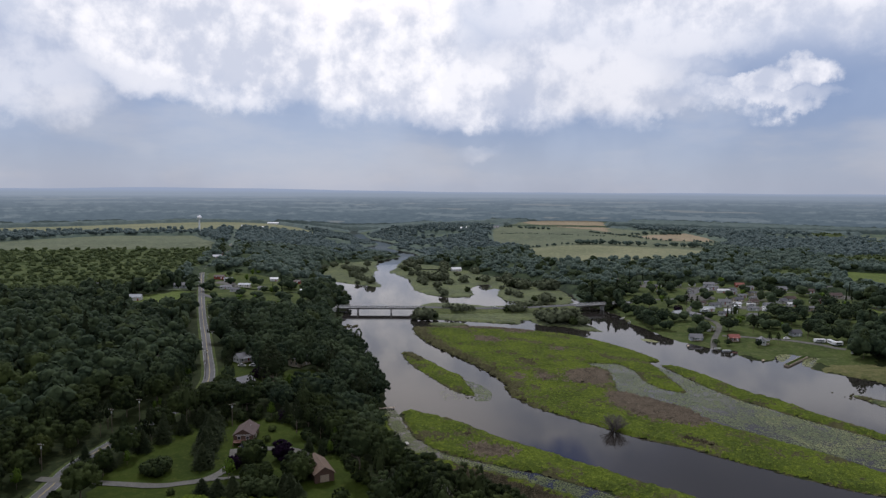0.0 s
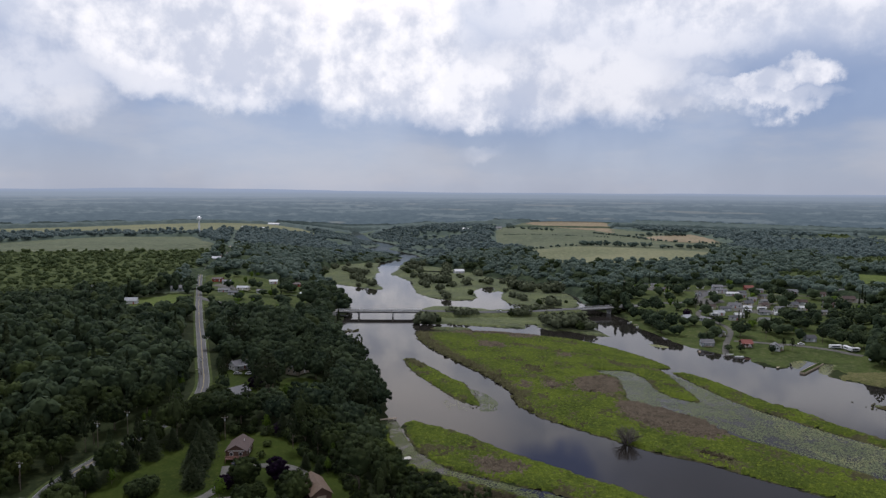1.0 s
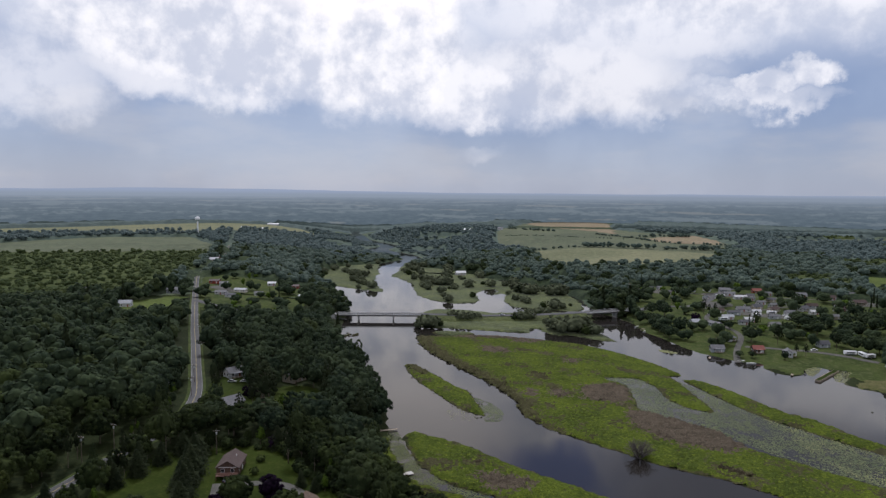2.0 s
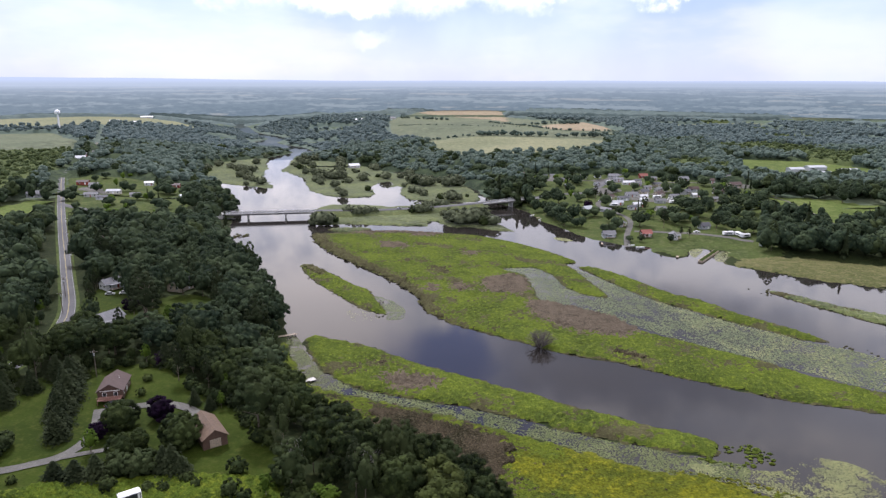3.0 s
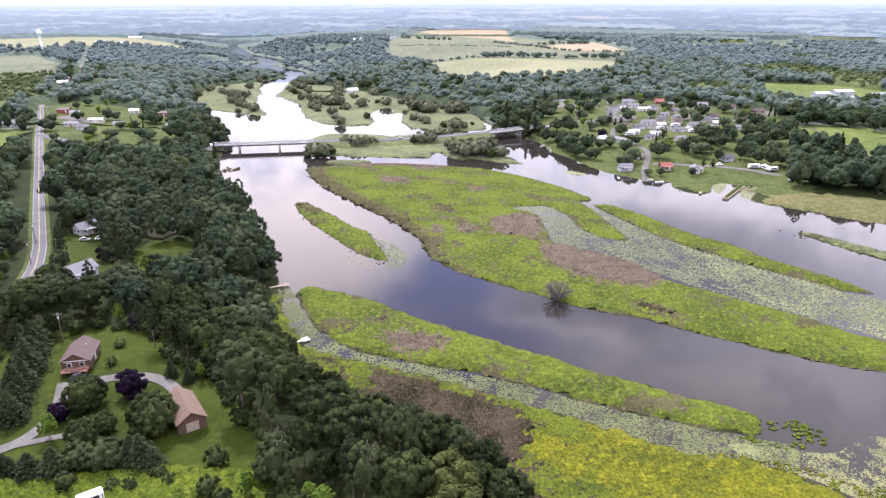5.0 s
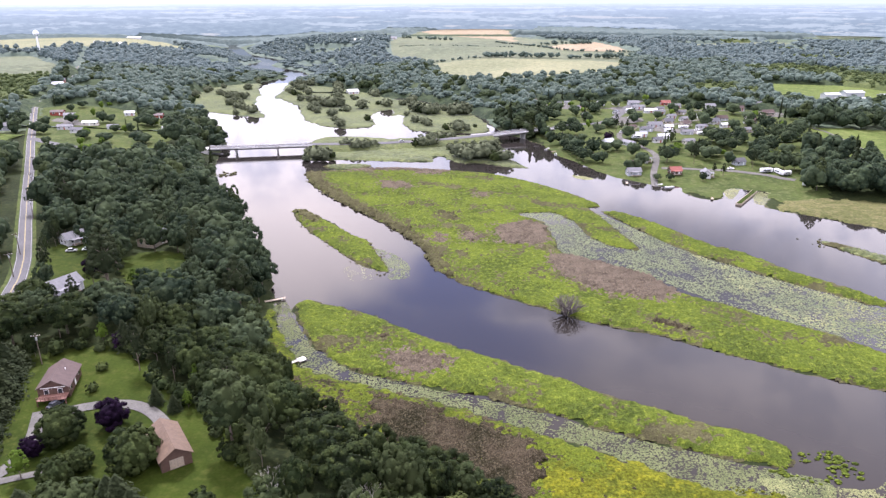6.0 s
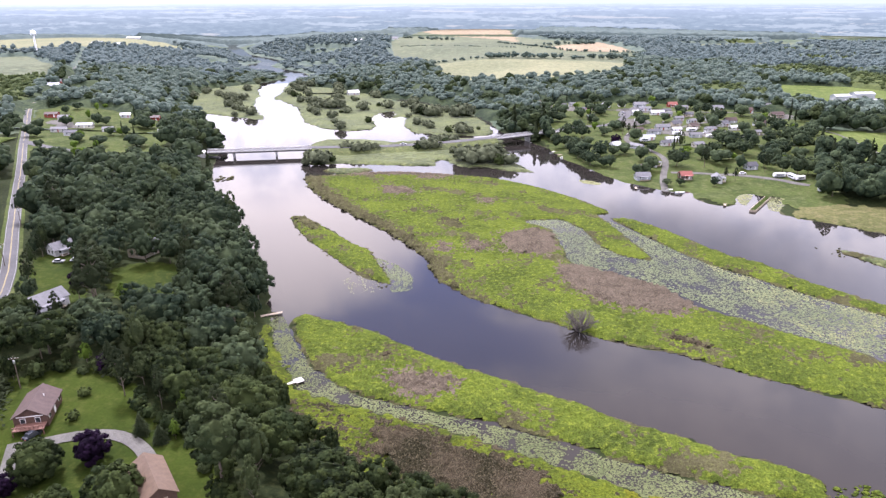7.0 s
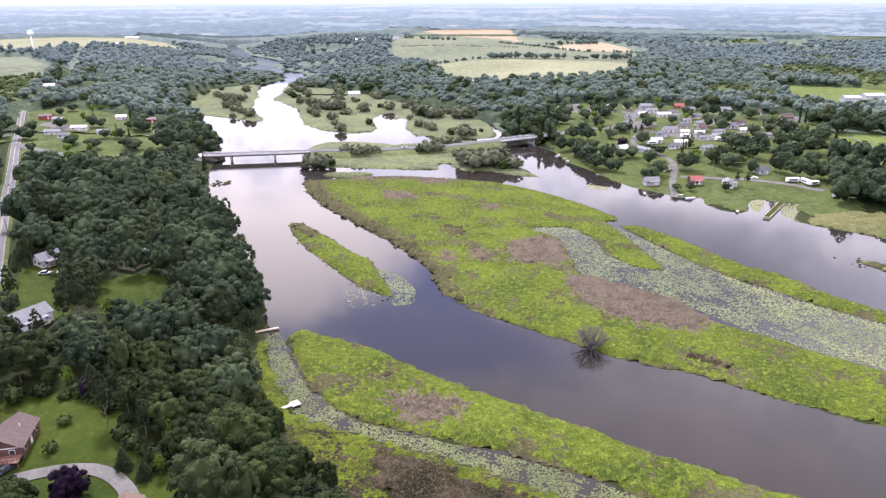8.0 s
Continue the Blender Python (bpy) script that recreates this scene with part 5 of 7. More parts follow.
WALLS = {"white": banded("white_clapboard", (0.64, 0.64, 0.63), "Z", 0.18), "grey": banded("grey_clapboard", (0.46, 0.48, 0.50), "Z", 0.18),
         "tan": banded("tan_clapboard", (0.52, 0.45, 0.35), "Z", 0.18), "brown": banded("brown_boards", (0.115, 0.070, 0.052), "Z", 0.2),
         "red": banded("red_boards", (0.30, 0.07, 0.05), "Z", 0.2), "blue": banded("blue_clapboard", (0.25, 0.36, 0.46), "Z", 0.18),
         "cream": banded("cream_siding", (0.66, 0.62, 0.52), "Z", 0.18)}
ROOFS = {"grey": banded("grey_shingles", (0.17, 0.17, 0.175), "Y", 0.16), "brown": banded("brown_shingles", (0.085, 0.058, 0.050), "Y", 0.16),
         "dark": banded("dark_shingles", (0.10, 0.10, 0.11), "Y", 0.16), "pale": banded("pale_metal_roof", (0.42, 0.43, 0.45), "X", 0.4, 0.45, 0.15),
         "rust": banded("rusty_metal_roof", (0.138, 0.094, 0.063), "X", 0.5, 0.6, 0.18), "red": banded("red_roof", (0.26, 0.09, 0.07), "Y", 0.2),
         "white": banded("white_roof", (0.60, 0.60, 0.60), "X", 0.5, 0.5, 0.1), "teal": banded("blue_metal_roof", (0.10, 0.36, 0.52), "X", 0.5, 0.5, 0.12)}
TRIM = plain("white_trim", (0.78, 0.77, 0.74), 0.5)
GLASS = plain("window_glass", (0.03, 0.035, 0.04), 0.06, 0.6, vary=0.05)
BRICK = plain("brick", (0.30, 0.13, 0.09), 0.85, 0.2, vary=0.2, scale=4)
WOOD = plain("weathered_boards", (0.34, 0.28, 0.21), 0.8, 0.2, vary=0.2, scale=3)
REDWOOD = plain("red_stained_deck", (0.17, 0.090, 0.068), 0.7, 0.2, vary=0.2, scale=3)
STEEL = plain("galvanized_steel", (0.55, 0.56, 0.57), 0.4, 0.5, 0.6)
WHITE = plain("white_paint", (0.80, 0.80, 0.79), 0.4, 0.5, vary=0.05)
BLACK = plain("black_rubber", (0.02, 0.02, 0.02), 0.8, 0.3)
DARKPAINT = plain("dark_paint", (0.03, 0.035, 0.045), 0.25, 0.6)


def gable_body(L, W, h, rh):
    bm = bmesh.new()
    ends = []
    for x in (-L / 2, L / 2):
        ends.append([bm.verts.new((x, y, z)) for y, z in ((-W / 2, -0.8), (W / 2, -0.8), (W / 2, h), (0, h + rh), (-W / 2, h))])
    a, b = ends
    bm.faces.new(a)
    bm.faces.new(b[::-1])
    for i in range(5):
        j = (i + 1) % 5
        bm.faces.new((a[i], b[i], b[j], a[j]))
    return bm


def gable_roof(L, W, h, rh, over=0.45, thick=0.16):
    bm = bmesh.new()
    sl = rh / (W / 2)
    rings = []
    for x in (-L / 2 - over, L / 2 + over):
        ed = W / 2 + over
        pts = [(-ed, h - over * sl), (0, h + rh), (ed, h - over * sl), (ed, h - over * sl + thick), (0, h + rh + thick), (-ed, h - over * sl + thick)]
        rings.append([bm.verts.new((x, y, z + 0.02)) for y, z in pts])
    a, b = rings
    for i in range(6):
        j = (i + 1) % 6
        bm.faces.new((a[i], a[j], b[j], b[i]))
    for r in (a, b):
        bm.faces.new((r[0], r[1], r[4], r[5]))
        bm.faces.new((r[1], r[2], r[3], r[4]))
    return bm


def window(parent, x, y, z, w, h, side):
    """side: 'x' faces along x, 'y' along y."""
    s = 1 if (x if side == "x" else y) > 0 else -1
    if side == "y":
        f = part("window", solid((x - w / 2 - 0.1, x + w / 2 + 0.1, y, y + s * 0.06, z - 0.1, z + h + 0.1)), TRIM, parent, "white-framed window")
        part("pane", solid((x - w / 2, x + w / 2, y + s * 0.04, y + s * 0.09, z, z + h)), GLASS, f)
    else:
        f = part("window", solid((x, x + s * 0.06, y - w / 2 - 0.1, y + w / 2 + 0.1, z - 0.1, z + h + 0.1)), TRIM, parent, "white-framed window")
        part("pane", solid((x + s * 0.04, x + s * 0.09, y - w / 2, y + w / 2, z, z + h)), GLASS, f)


def house(name, x, y, angle, L, W, h, rh, wall, roof, label, category="house", group="", chimney=False, porch=False, windows=True, z=None):
    e = new(name)
    tagged(e, label, category, group)
    part("wall", gable_body(L, W, h, rh), WALLS[wall], e)
    part("roof", gable_roof(L, W, h, rh), ROOFS[roof], e)
    if windows:
        n = max(1, int(L / 3.6))
        for k in range(n):
            px = -L / 2 + L * (k + 0.5) / n
            for s in (-1, 1):
                if not (s < 0 and k == n // 2):
                    window(e, px, s * W / 2, 1.0, 1.0, 1.2, "y")
        for s in (-1, 1):
            window(e, s * L / 2, -W * 0.22, 1.0, 1.0, 1.2, "x")
            window(e, s * L / 2, W * 0.22, 1.0, 1.0, 1.2, "x")
    px = -L / 2 + L * (max(1, int(L / 3.6)) // 2 + 0.5) / max(1, int(L / 3.6))
    d = part("door", solid((px - 0.5, px + 0.5, -W / 2 - 0.06, -W / 2, 0.0, 2.1)), WHITE if wall != "white" else WALLS["red"], e, "panelled door")
    part("handle", solid((px + 0.32, px + 0.4, -W / 2 - 0.12, -W / 2 - 0.05, 0.95, 1.05)), STEEL, d)
    if chimney:
        part("chimney", solid((L * 0.12, L * 0.12 + 0.8, 0.3, 1.1, h, h + rh + 0.9), (L * 0.12 - 0.08, L * 0.12 + 0.88, 0.22, 1.18, h + rh + 0.9, h + rh + 1.05)), BRICK, e, "red brick chimney")
    if porch:
        q = part("porch", solid((-L * 0.3, L * 0.3, -W / 2 - 2.2, -W / 2, 0.05, 0.3)), WOOD, e, "boarded porch")
        part("porch_roof", solid((-L * 0.32, L * 0.32, -W / 2 - 2.4, -W / 2, 2.5, 2.65)), ROOFS[roof], q)
        for s in (-0.29, 0, 0.29):
            part("post", solid((L * s - 0.07, L * s + 0.07, -W / 2 - 2.15, -W / 2 - 2.0, 0.3, 2.5)), TRIM, q)
    e.matrix_basis = pose(x, y, (gz(x, y) if z is None else z) + 0.25, 0, 0, angle)
    BUILT.append((x, y, max(L, W) * 0.55 + 1.5))
    return e


def homestead():
    e = house("house", -128.4, 230.0, 107, 11.0, 7.4, 2.7, 2.2, "brown", "brown", "brown-roofed country house with a red front deck")
    dk = part("deck", solid((-8.6, -5.55, -3.6, 3.2, 0.75, 0.95)), REDWOOD, e, "red-stained timber deck")
    for y in np.arange(-3.5, 3.3, 0.95):
        part("baluster", solid((-8.6, -8.5, y - 0.05, y + 0.05, 0.95, 1.85)), REDWOOD, dk)
    part("rail", solid((-8.65, -8.45, -3.6, 3.2, 1.85, 1.95)), REDWOOD, dk)
    for y in (-3.5, 3.1):
        part("post", solid((-8.6, -8.4, y - 0.1, y + 0.1, -0.6, 0.75)), REDWOOD, dk)
    part("gable_trim", solid((-5.56, -5.5, -3.0, 3.0, 2.65, 2.85)), TRIM, e, "white trim board")
    part("vent_pipe", solid((1.0, 1.15, -1.6, -1.45, 3.8, 4.7)), WHITE, e)
    b = house("barn", -87.4, 206.4, 128.7, 13.2, 6.6, 2.9, 2.2, "brown", "rust", "long brown barn with a rust-coloured metal roof", "barn", windows=False)
    part("barn_door", solid((-6.7, -6.6, -1.5, 1.5, 0.0, 2.4)), WOOD, b, "weathered sliding door")


homestead()
RIVERSIDE = "riverside cottages"
house("house", -193.5, 341.5, 62, 8.2, 6.0, 2.7, 2.2, "white", "grey", "white gabled house with a grey shingle roof", porch=True)
house("house", -189.5, 346.0, 152, 8.0, 5.5, 2.6, 1.6, "grey", "grey", "low grey wing beside a white house", windows=False)
house("house", -164.0, 287, 65, 12.0, 7.5, 2.8, 2.2, "white", "grey", "white house with a grey roof among trees", porch=True)
house("shed", -158, 280, 70, 5, 4, 2.2, 1.2, "grey", "dark", "small grey shed under trees", "shed", windows=False)
house("house", -158, 343, 75, 12.0, 8.0, 2.7, 1.8, "tan", "dark", "house with a dark shingle roof in a clearing", windows=True)
house("house", -227, 321, 10, 11.0, 8.0, 3.0, 2.8, "brown", "brown", "brown house beside the country road", chimney=True)
house("house", -249, 436, 20, 15.0, 5.0, 2.5, 1.0, "white", "white", "long white mobile home among trees", "mobile home")
house("house", -231, 446, 15, 9.0, 6.0, 2.6, 1.5, "cream", "pale", "pale cottage behind trees")
for x, y, a, L, W, w, r in ((-355, 594, 10, 11, 5, "white", "grey"), (-346, 614, 8, 12, 5, "cream", "pale"), (-394, 646, 15, 10, 7, "red", "brown"), (-380, 641, 12, 9, 6, "white", "grey"),
                            (-338, 582, 8, 9, 5, "white", "dark"), (-320, 602, 10, 8, 5, "white", "grey"), (-339, 664, 20, 8, 5, "white", "white"), (-277, 606, 40, 8, 7, "white", "pale"),
                            (-312, 660, 15, 10, 8, "red", "brown"), (-296, 672, 10, 8, 6, "tan", "grey")):
    house("house", x, y, a, L, W, 2.6, 1.3, w, r, "%s-walled dwelling on a grassy yard" % w, "house", "dwellings along the lane")
for x, y, a, L, W, w, r in ((-547, 893, 30, 14, 9, "white", "white"), (-503, 818, 20, 12, 8, "white", "pale"), (-520, 850, 25, 10, 7, "red", "grey"), (-425, 528, 20, 13, 9, "blue", "teal"),
                            (-402, 588, 15, 12, 7, "grey", "grey"), (-395, 512, 20, 10, 6, "white", "pale"), (-470, 560, 30, 11, 8, "white", "grey"), (-187, 900, 30, 13, 9, "white", "white"),
                            (-298, 1524, 0, 22, 10, "white", "white"), (-280, 1559, 10, 18, 9, "white", "pale"), (-239, 1597, 10, 16, 9, "white", "grey"), (-850, 1655, 10, 30, 10, "white", "white"),
                            (-770, 1370, 10, 18, 10, "white", "pale"), (-740, 1395, 20, 14, 9, "white", "white")):
    house("house", x, y, a, L, W, 3.2, 2.2, w, r, "distant %s building with a pitched roof" % w, "house", "far farm buildings", windows=y < 950)

COTTAGES = [(22, 775, 20, 11, 8, "red", "brown"), (45, 760, 10, 12, 7, "red", "pale"), (89, 769, 95, 12, 8, "white", "white"), (122, 775, 5, 13, 9, "grey", "grey"), (153, 774, 10, 11, 7, "red", "red"),
            (122, 749, 15, 14, 6, "white", "white"), (129, 728, 10, 15, 6, "white", "white"), (140, 740, 10, 9, 6, "cream", "pale"), (155, 721, 0, 10, 6, "tan", "dark"),
            (119, 661, 10, 14, 7, "white", "grey"), (108, 641, 15, 12, 6, "grey", "dark"), (145, 667, 40, 12, 7, "tan", "brown"), (156, 656, 20, 11, 6, "white", "grey"),
            (160, 640, 5, 14, 5, "white", "white"), (99, 619, 10, 12, 5, "white", "pale"), (116, 613, 10, 13, 5, "white", "white"), (70, 591, 30, 9, 7, "white", "pale"),
            (85, 589, 130, 13, 5, "grey", "grey"), (78, 538, 60, 7, 6, "brown", "brown"), (76, 520, 10, 11, 7, "grey", "grey"), (88, 546, 70, 9, 7, "white", "dark"),
            (102, 519, 10, 9, 7, "brown", "red"), (120, 514, 80, 10, 7, "white", "grey"), (149, 541, 15, 9, 7, "grey", "pale"), (190, 754, 10, 12, 8, "white", "grey"),
            (262, 720, 20, 13, 10, "white", "white"), (236, 757, 10, 11, 7, "blue", "grey"), (228, 712, 15, 14, 8, "tan", "brown"), (134, 680, 30, 12, 7, "tan", "dark"),
            (167, 702, 90, 8, 7, "white", "grey"), (182, 690, 10, 12, 7, "grey", "brown"), (200, 672, 20, 12, 7, "white", "brown"), (130, 596, 20, 10, 6, "cream", "grey"),
            (62, 742, 20, 9, 6, "white", "pale"), (172, 676, 35, 11, 7, "white", "dark")]
COTTAGES += [(57, 772, 15, 8, 5, "white", "white"), (105, 776, 10, 8, 6, "white", "pale"), (136, 722, 10, 12, 5, "white", "white"), (110, 726, 12, 10, 5, "white", "pale"), (128, 652, 15, 9, 5, "white", "white"),
             (98, 650, 20, 8, 5, "tan", "brown"), (150, 690, 30, 9, 6, "white", "grey"), (176, 660, 20, 10, 5, "white", "white"), (138, 632, 10, 11, 5, "grey", "white"), (186, 640, 15, 9, 6, "tan", "grey"),
             (108, 600, 15, 9, 5, "white", "pale"), (212, 738, 10, 10, 7, "white", "brown"), (160, 758, 12, 9, 6, "white", "grey"), (96, 720, 70, 9, 6, "white", "dark"), (142, 702, 20, 10, 5, "white", "white")]
for k, (x, y, a, L, W, w, r) in enumerate(COTTAGES):
    r = "grey" if r == "white" and k % 3 else "dark" if r == "pale" and k % 2 else r
    house("cottage", x, y, a, L * 0.8, W * 0.8, 2.5, 1.3 if W < 6.5 else 2.0, w, r, "%s cottage with a %s roof in the riverside village" % (w, {"pale": "pale metal", "dark": "dark shingle"}.get(r, r)), "cottage", RIVERSIDE,
          porch=(L > 8.5 and W >= 7 and (x * 7) % 3 < 1.2))
for x, y, a, L, W in ((349, 815, 10, 20, 11), (319, 795, 12, 16, 9), (372, 790, 8, 18, 10), (334, 762, 10, 13, 8)):
    house("warehouse", x, y, a, L, W, 4.5, 1.6, "grey", "pale", "large low commercial building with a pale metal roof", "warehouse", "commercial buildings by the meadow", windows=False)


def trailer(x, y, angle, L=6.6, label="white travel trailer with dark windows", z=None, name="travel_trailer", dark=False):
    e = new(name)
    tagged(e, label, "trailer", "parked trailers")
    bm = bmesh.new()
    bar(bm, -L / 2, L / 2, -1.2, 1.2, 0.55, 2.9)
    bmesh.ops.bevel(bm, geom=list(bm.edges), offset=0.22, segments=2, affect="EDGES")
    part("body", bm, WHITE, e)
    for s in (-1, 1):
        w = part("window", solid((-L * 0.34, L * 0.3, s * 1.2, s * 1.24, 1.45, 2.25)), GLASS, e, "dark window band")
        if dark:
            part("side_panel", solid((-L / 2 + 0.2, L / 2 - 0.2, s * 1.2, s * 1.22, 1.12, 2.66)), DARKPAINT, e, "dark painted side")
        for t in (-0.9, 0.0):
            bm = bmesh.new()
            bmesh.ops.create_cone(bm, cap_ends=True, segments=16, radius1=0.36, radius2=0.36, depth=0.22, matrix=Matrix.Translation((t, s * 1.05, 0.36)) @ Matrix.Rotation(radians(90), 4, "X"))
            q = part("wheel", bm, BLACK, e, "black tyre")
            bm = bmesh.new()
            bmesh.ops.create_cone(bm, cap_ends=True, segments=12, radius1=0.18, radius2=0.18, depth=0.25, matrix=Matrix.Translation((t, s * 1.06, 0.36)) @ Matrix.Rotation(radians(90), 4, "X"))
            part("rim", bm, STEEL, q)
    part("stripe", solid((-L / 2 + 0.2, L / 2 - 0.2, -1.225, -1.2, 0.8, 1.1)), DARKPAINT, e, "dark lower stripe")
    part("hitch", solid((L / 2 - 0.05, L / 2 + 1.2, -0.06, 0.06, 0.45, 0.57), (L / 2 + 0.9, L / 2 + 1.0, -0.05, 0.05, 0.0, 0.5)), STEEL, e)
    part("roof_vent", solid((-0.4, 0.2, -0.3, 0.3, 2.88, 3.05)), TRIM, e)
    part("door", solid((L * 0.32, L * 0.42, -1.24, -1.2, 0.65, 2.5)), TRIM, e)
    e.matrix_basis = pose(x, y, (gz(x, y) if z is None else z) + 0.2, 0, 0, angle)
    BUILT.append((x, y, 5.0))
    return e


trailer(-93.6, 175.0, 40, 5.0, "small white trailer with dark sides on bare dirt", z=gz(-94, 175) + 0.2, dark=True)
for x, y, a, L in ((160, 521, 10, 8.0), (166.5, 518, 100, 7.5), (170, 515, 20, 6.5), (173.5, 495, 60, 6.0), (141, 655, 10, 8), (150, 630, 5, 9), (112, 735, 15, 8), (95, 612, 15, 8), (126, 640, 20, 8)):
    trailer(x, y, a, L, "white camper trailer parked on grass in the village")


def car(x, y, angle, paint, label, z=None):
    e = new("car")
    tagged(e, label, "car", "parked cars")
    bm = bmesh.new()
    bar(bm, -2.2, 2.2, -0.88, 0.88, 0.32, 0.88)
    bmesh.ops.bevel(bm, geom=list(bm.edges), offset=0.12, segments=2, affect="EDGES")
    part("body", bm, paint, e)
    bm = bmesh.new()
    v = bar(bm, -1.5, 1.0, -0.78, 0.78, 0.86, 1.45)
    for q in v[4:]:
        q.co.x = q.co.x * 0.7 - 0.1
        q.co.y *= 0.85
    c = part("cabin", bm, GLASS, e, "dark glazed cabin")
    part("roof", solid((-1.12, 0.58, -0.66, 0.66, 1.44, 1.5)), paint, c)
    for sx in (-1.35, 1.35):
        for s in (-1, 1):
            bm = bmesh.new()
            bmesh.ops.create_cone(bm, cap_ends=True, segments=14, radius1=0.33, radius2=0.33, depth=0.22, matrix=Matrix.Translation((sx, s * 0.8, 0.33)) @ Matrix.Rotation(radians(90), 4, "X"))
            part("wheel", bm, BLACK, e)
    for s in (-0.6, 0.6):
        part("headlight", solid((2.17, 2.23, s - 0.18, s + 0.18, 0.6, 0.74)), TRIM, e)
        part("tail_light", solid((-2.23, -2.17, s - 0.18, s + 0.18, 0.62, 0.76)), WALLS["red"], e)
    e.matrix_basis = pose(x, y, (gz(x, y) + 0.3 if z is None else z), 0, 0, angle)
    return e


PAINTS = {"dark blue": DARKPAINT, "white": WHITE, "silver": plain("silver_paint", (0.5, 0.5, 0.51), 0.3, 0.6, 0.5), "red": plain("red_paint", (0.4, 0.03, 0.03), 0.3, 0.6)}
car(-124.6, 221.6, 70, PAINTS["dark blue"], "dark blue car parked by the house deck")
car(-87, 600.5, 18, PAINTS["silver"], "silver car on the causeway road", z=4.1)
for x, y, a, p in ((-182, 333, 20, "white"), (-188, 331, 15, "silver"), (105, 700, 60, "white"), (86, 632, 80, "silver"), (110, 655, 20, "red"), (150, 648, 20, "white"), (92, 556, 70, "dark blue"),
                   (60, 752, 20, "white"), (70, 758, 30, "red"), (40, 770, 10, "white"), (126, 690, 70, "silver"), (170, 648, 20, "dark blue"), (140, 528, 10, "white"), (250, 708, 10, "white"),
                   (340, 780, 10, "white"), (345, 776, 10, "silver"), (351, 777, 10, "white"), (330, 778, 15, "red"), (-164, 272, 20, "silver"), (-217, 316, 10, "white"), (-372, 632, 10, "red")):
    car(x, y, a, PAINTS[p], "%s car parked beside a dwelling" % p)


def boat(x, y, angle, L=5.0, label="small white boat at the river bank"):
    e = new("boat")
    tagged(e, label, "boat", "moored boats")
    bm = bmesh.new()
    secs = []
    for t in np.linspace(0, 1, 7):
        w = 0.95 * (1 - max(0, t - 0.45) ** 2 / 0.31)
        secs.append([bm.verts.new((L * (t - 0.5), s * w * k, z)) for s, k, z in ((-1, 1, 0.55), (-1, 0.8, 0.0), (0, 0, -0.18), (1, 0.8, 0.0), (1, 1, 0.55))])
    for a, b in zip(secs, secs[1:]):
        for i in range(4):
            bm.faces.new((a[i], a[i + 1], b[i + 1], b[i]))
    bm.faces.new(secs[0])
    part("hull", bm, WHITE, e)
    part("deck", solid((0.1 * L, 0.34 * L, -0.5, 0.5, 0.5, 0.56)), TRIM, e)
    part("seat", solid((-0.2 * L, -0.1 * L, -0.7, 0.7, 0.3, 0.4)), WOOD, e)
    part("outboard", solid((-0.58 * L, -0.5 * L, -0.16, 0.16, 0.1, 0.95)), DARKPAINT, e)
    e.matrix_basis = pose(x, y, 0.12, 0, 0, angle)


for x, y, a, L in ((26, 600, 60, 7.0), (50, 561, 120, 5.0), (93, 493, 15, 6.5), (88, 498.5, 10, 5.0), (31, 582, 80, 5)):
    boat(x, y, a, L)


def dock(x, y, angle, L, W, head=None, label="weathered wooden dock over the water", mat=None):
    e = new("dock")
    tagged(e, label, "dock", "river docks")
    mat = mat or WOOD
    n = int(L / 0.45)
    for k in range(n):
        part("plank", solid((k * L / n, (k + 0.92) * L / n, -W / 2, W / 2, 0.55, 0.62)), mat, e)
    for s in (-1, 1):
        part("beam", solid((0, L, s * W * 0.42 - 0.05, s * W * 0.42 + 0.05, 0.4, 0.55)), WOOD, e)
        for k in range(int(L / 2.4) + 1):
            part("post", solid((k * 2.4, k * 2.4 + 0.14, s * W * 0.45 - 0.07, s * W * 0.45 + 0.07, -1.6, 0.75)), WOOD, e)
    if head:
        a, b = head
        part("platform", solid((L + 0.02, L + a, -b / 2, b / 2, 0.52, 0.64)), mat, e, "square dock platform")
        for sx in (0.2, a - 0.3):
            for s in (-1, 1):
                part("post", solid((L + sx, L + sx + 0.14, s * b * 0.45 - 0.07, s * b * 0.45 + 0.07, -1.6, 0.8)), WOOD, e)
    e.matrix_basis = pose(x, y, 0.1, 0, 0, angle)


PALE = plain("pale_dock_boards", (0.46, 0.44, 0.40), 0.7, 0.2)
dock(-80, 265, 42, 5.5, 1.1, (2.6, 2.6), "pale wooden dock with a square platform in the lily channel", PALE)
dock(-101, 311.5, 30, 8.0, 1.3, None, "narrow weathered dock on the wooded bank")
dock(69, 503, 260, 5, 1.4, None, "small wooden dock below a cottage")
dock(112, 470, 250, 4, 1.4)
dock(33, 591, 200, 5, 1.4)


def boat_slip():
    v = solid((-17, 17, -1.4, 1.4, -1.5, 0.9), (-17, 17, -1.55, -1.35, -1.5, 1.15), (-17, 17, 1.35, 1.55, -1.5, 1.15), (-17.2, -16.9, -1.5, 1.5, -1.5, 1.15))
    e = new("jetty")
    tagged(e, "grassy timber-walled jetty between two boat slips", "jetty")
    part("timber_wall", v, WOOD, e)
    part("grass_top", solid((-16.8, 17, -1.3, 1.3, 0.9, 1.08)), M["lawn"], e, "mown grass top")
    e.matrix_basis = pose(131.8, 471.5, 0, 0, 0, 57)


boat_slip()


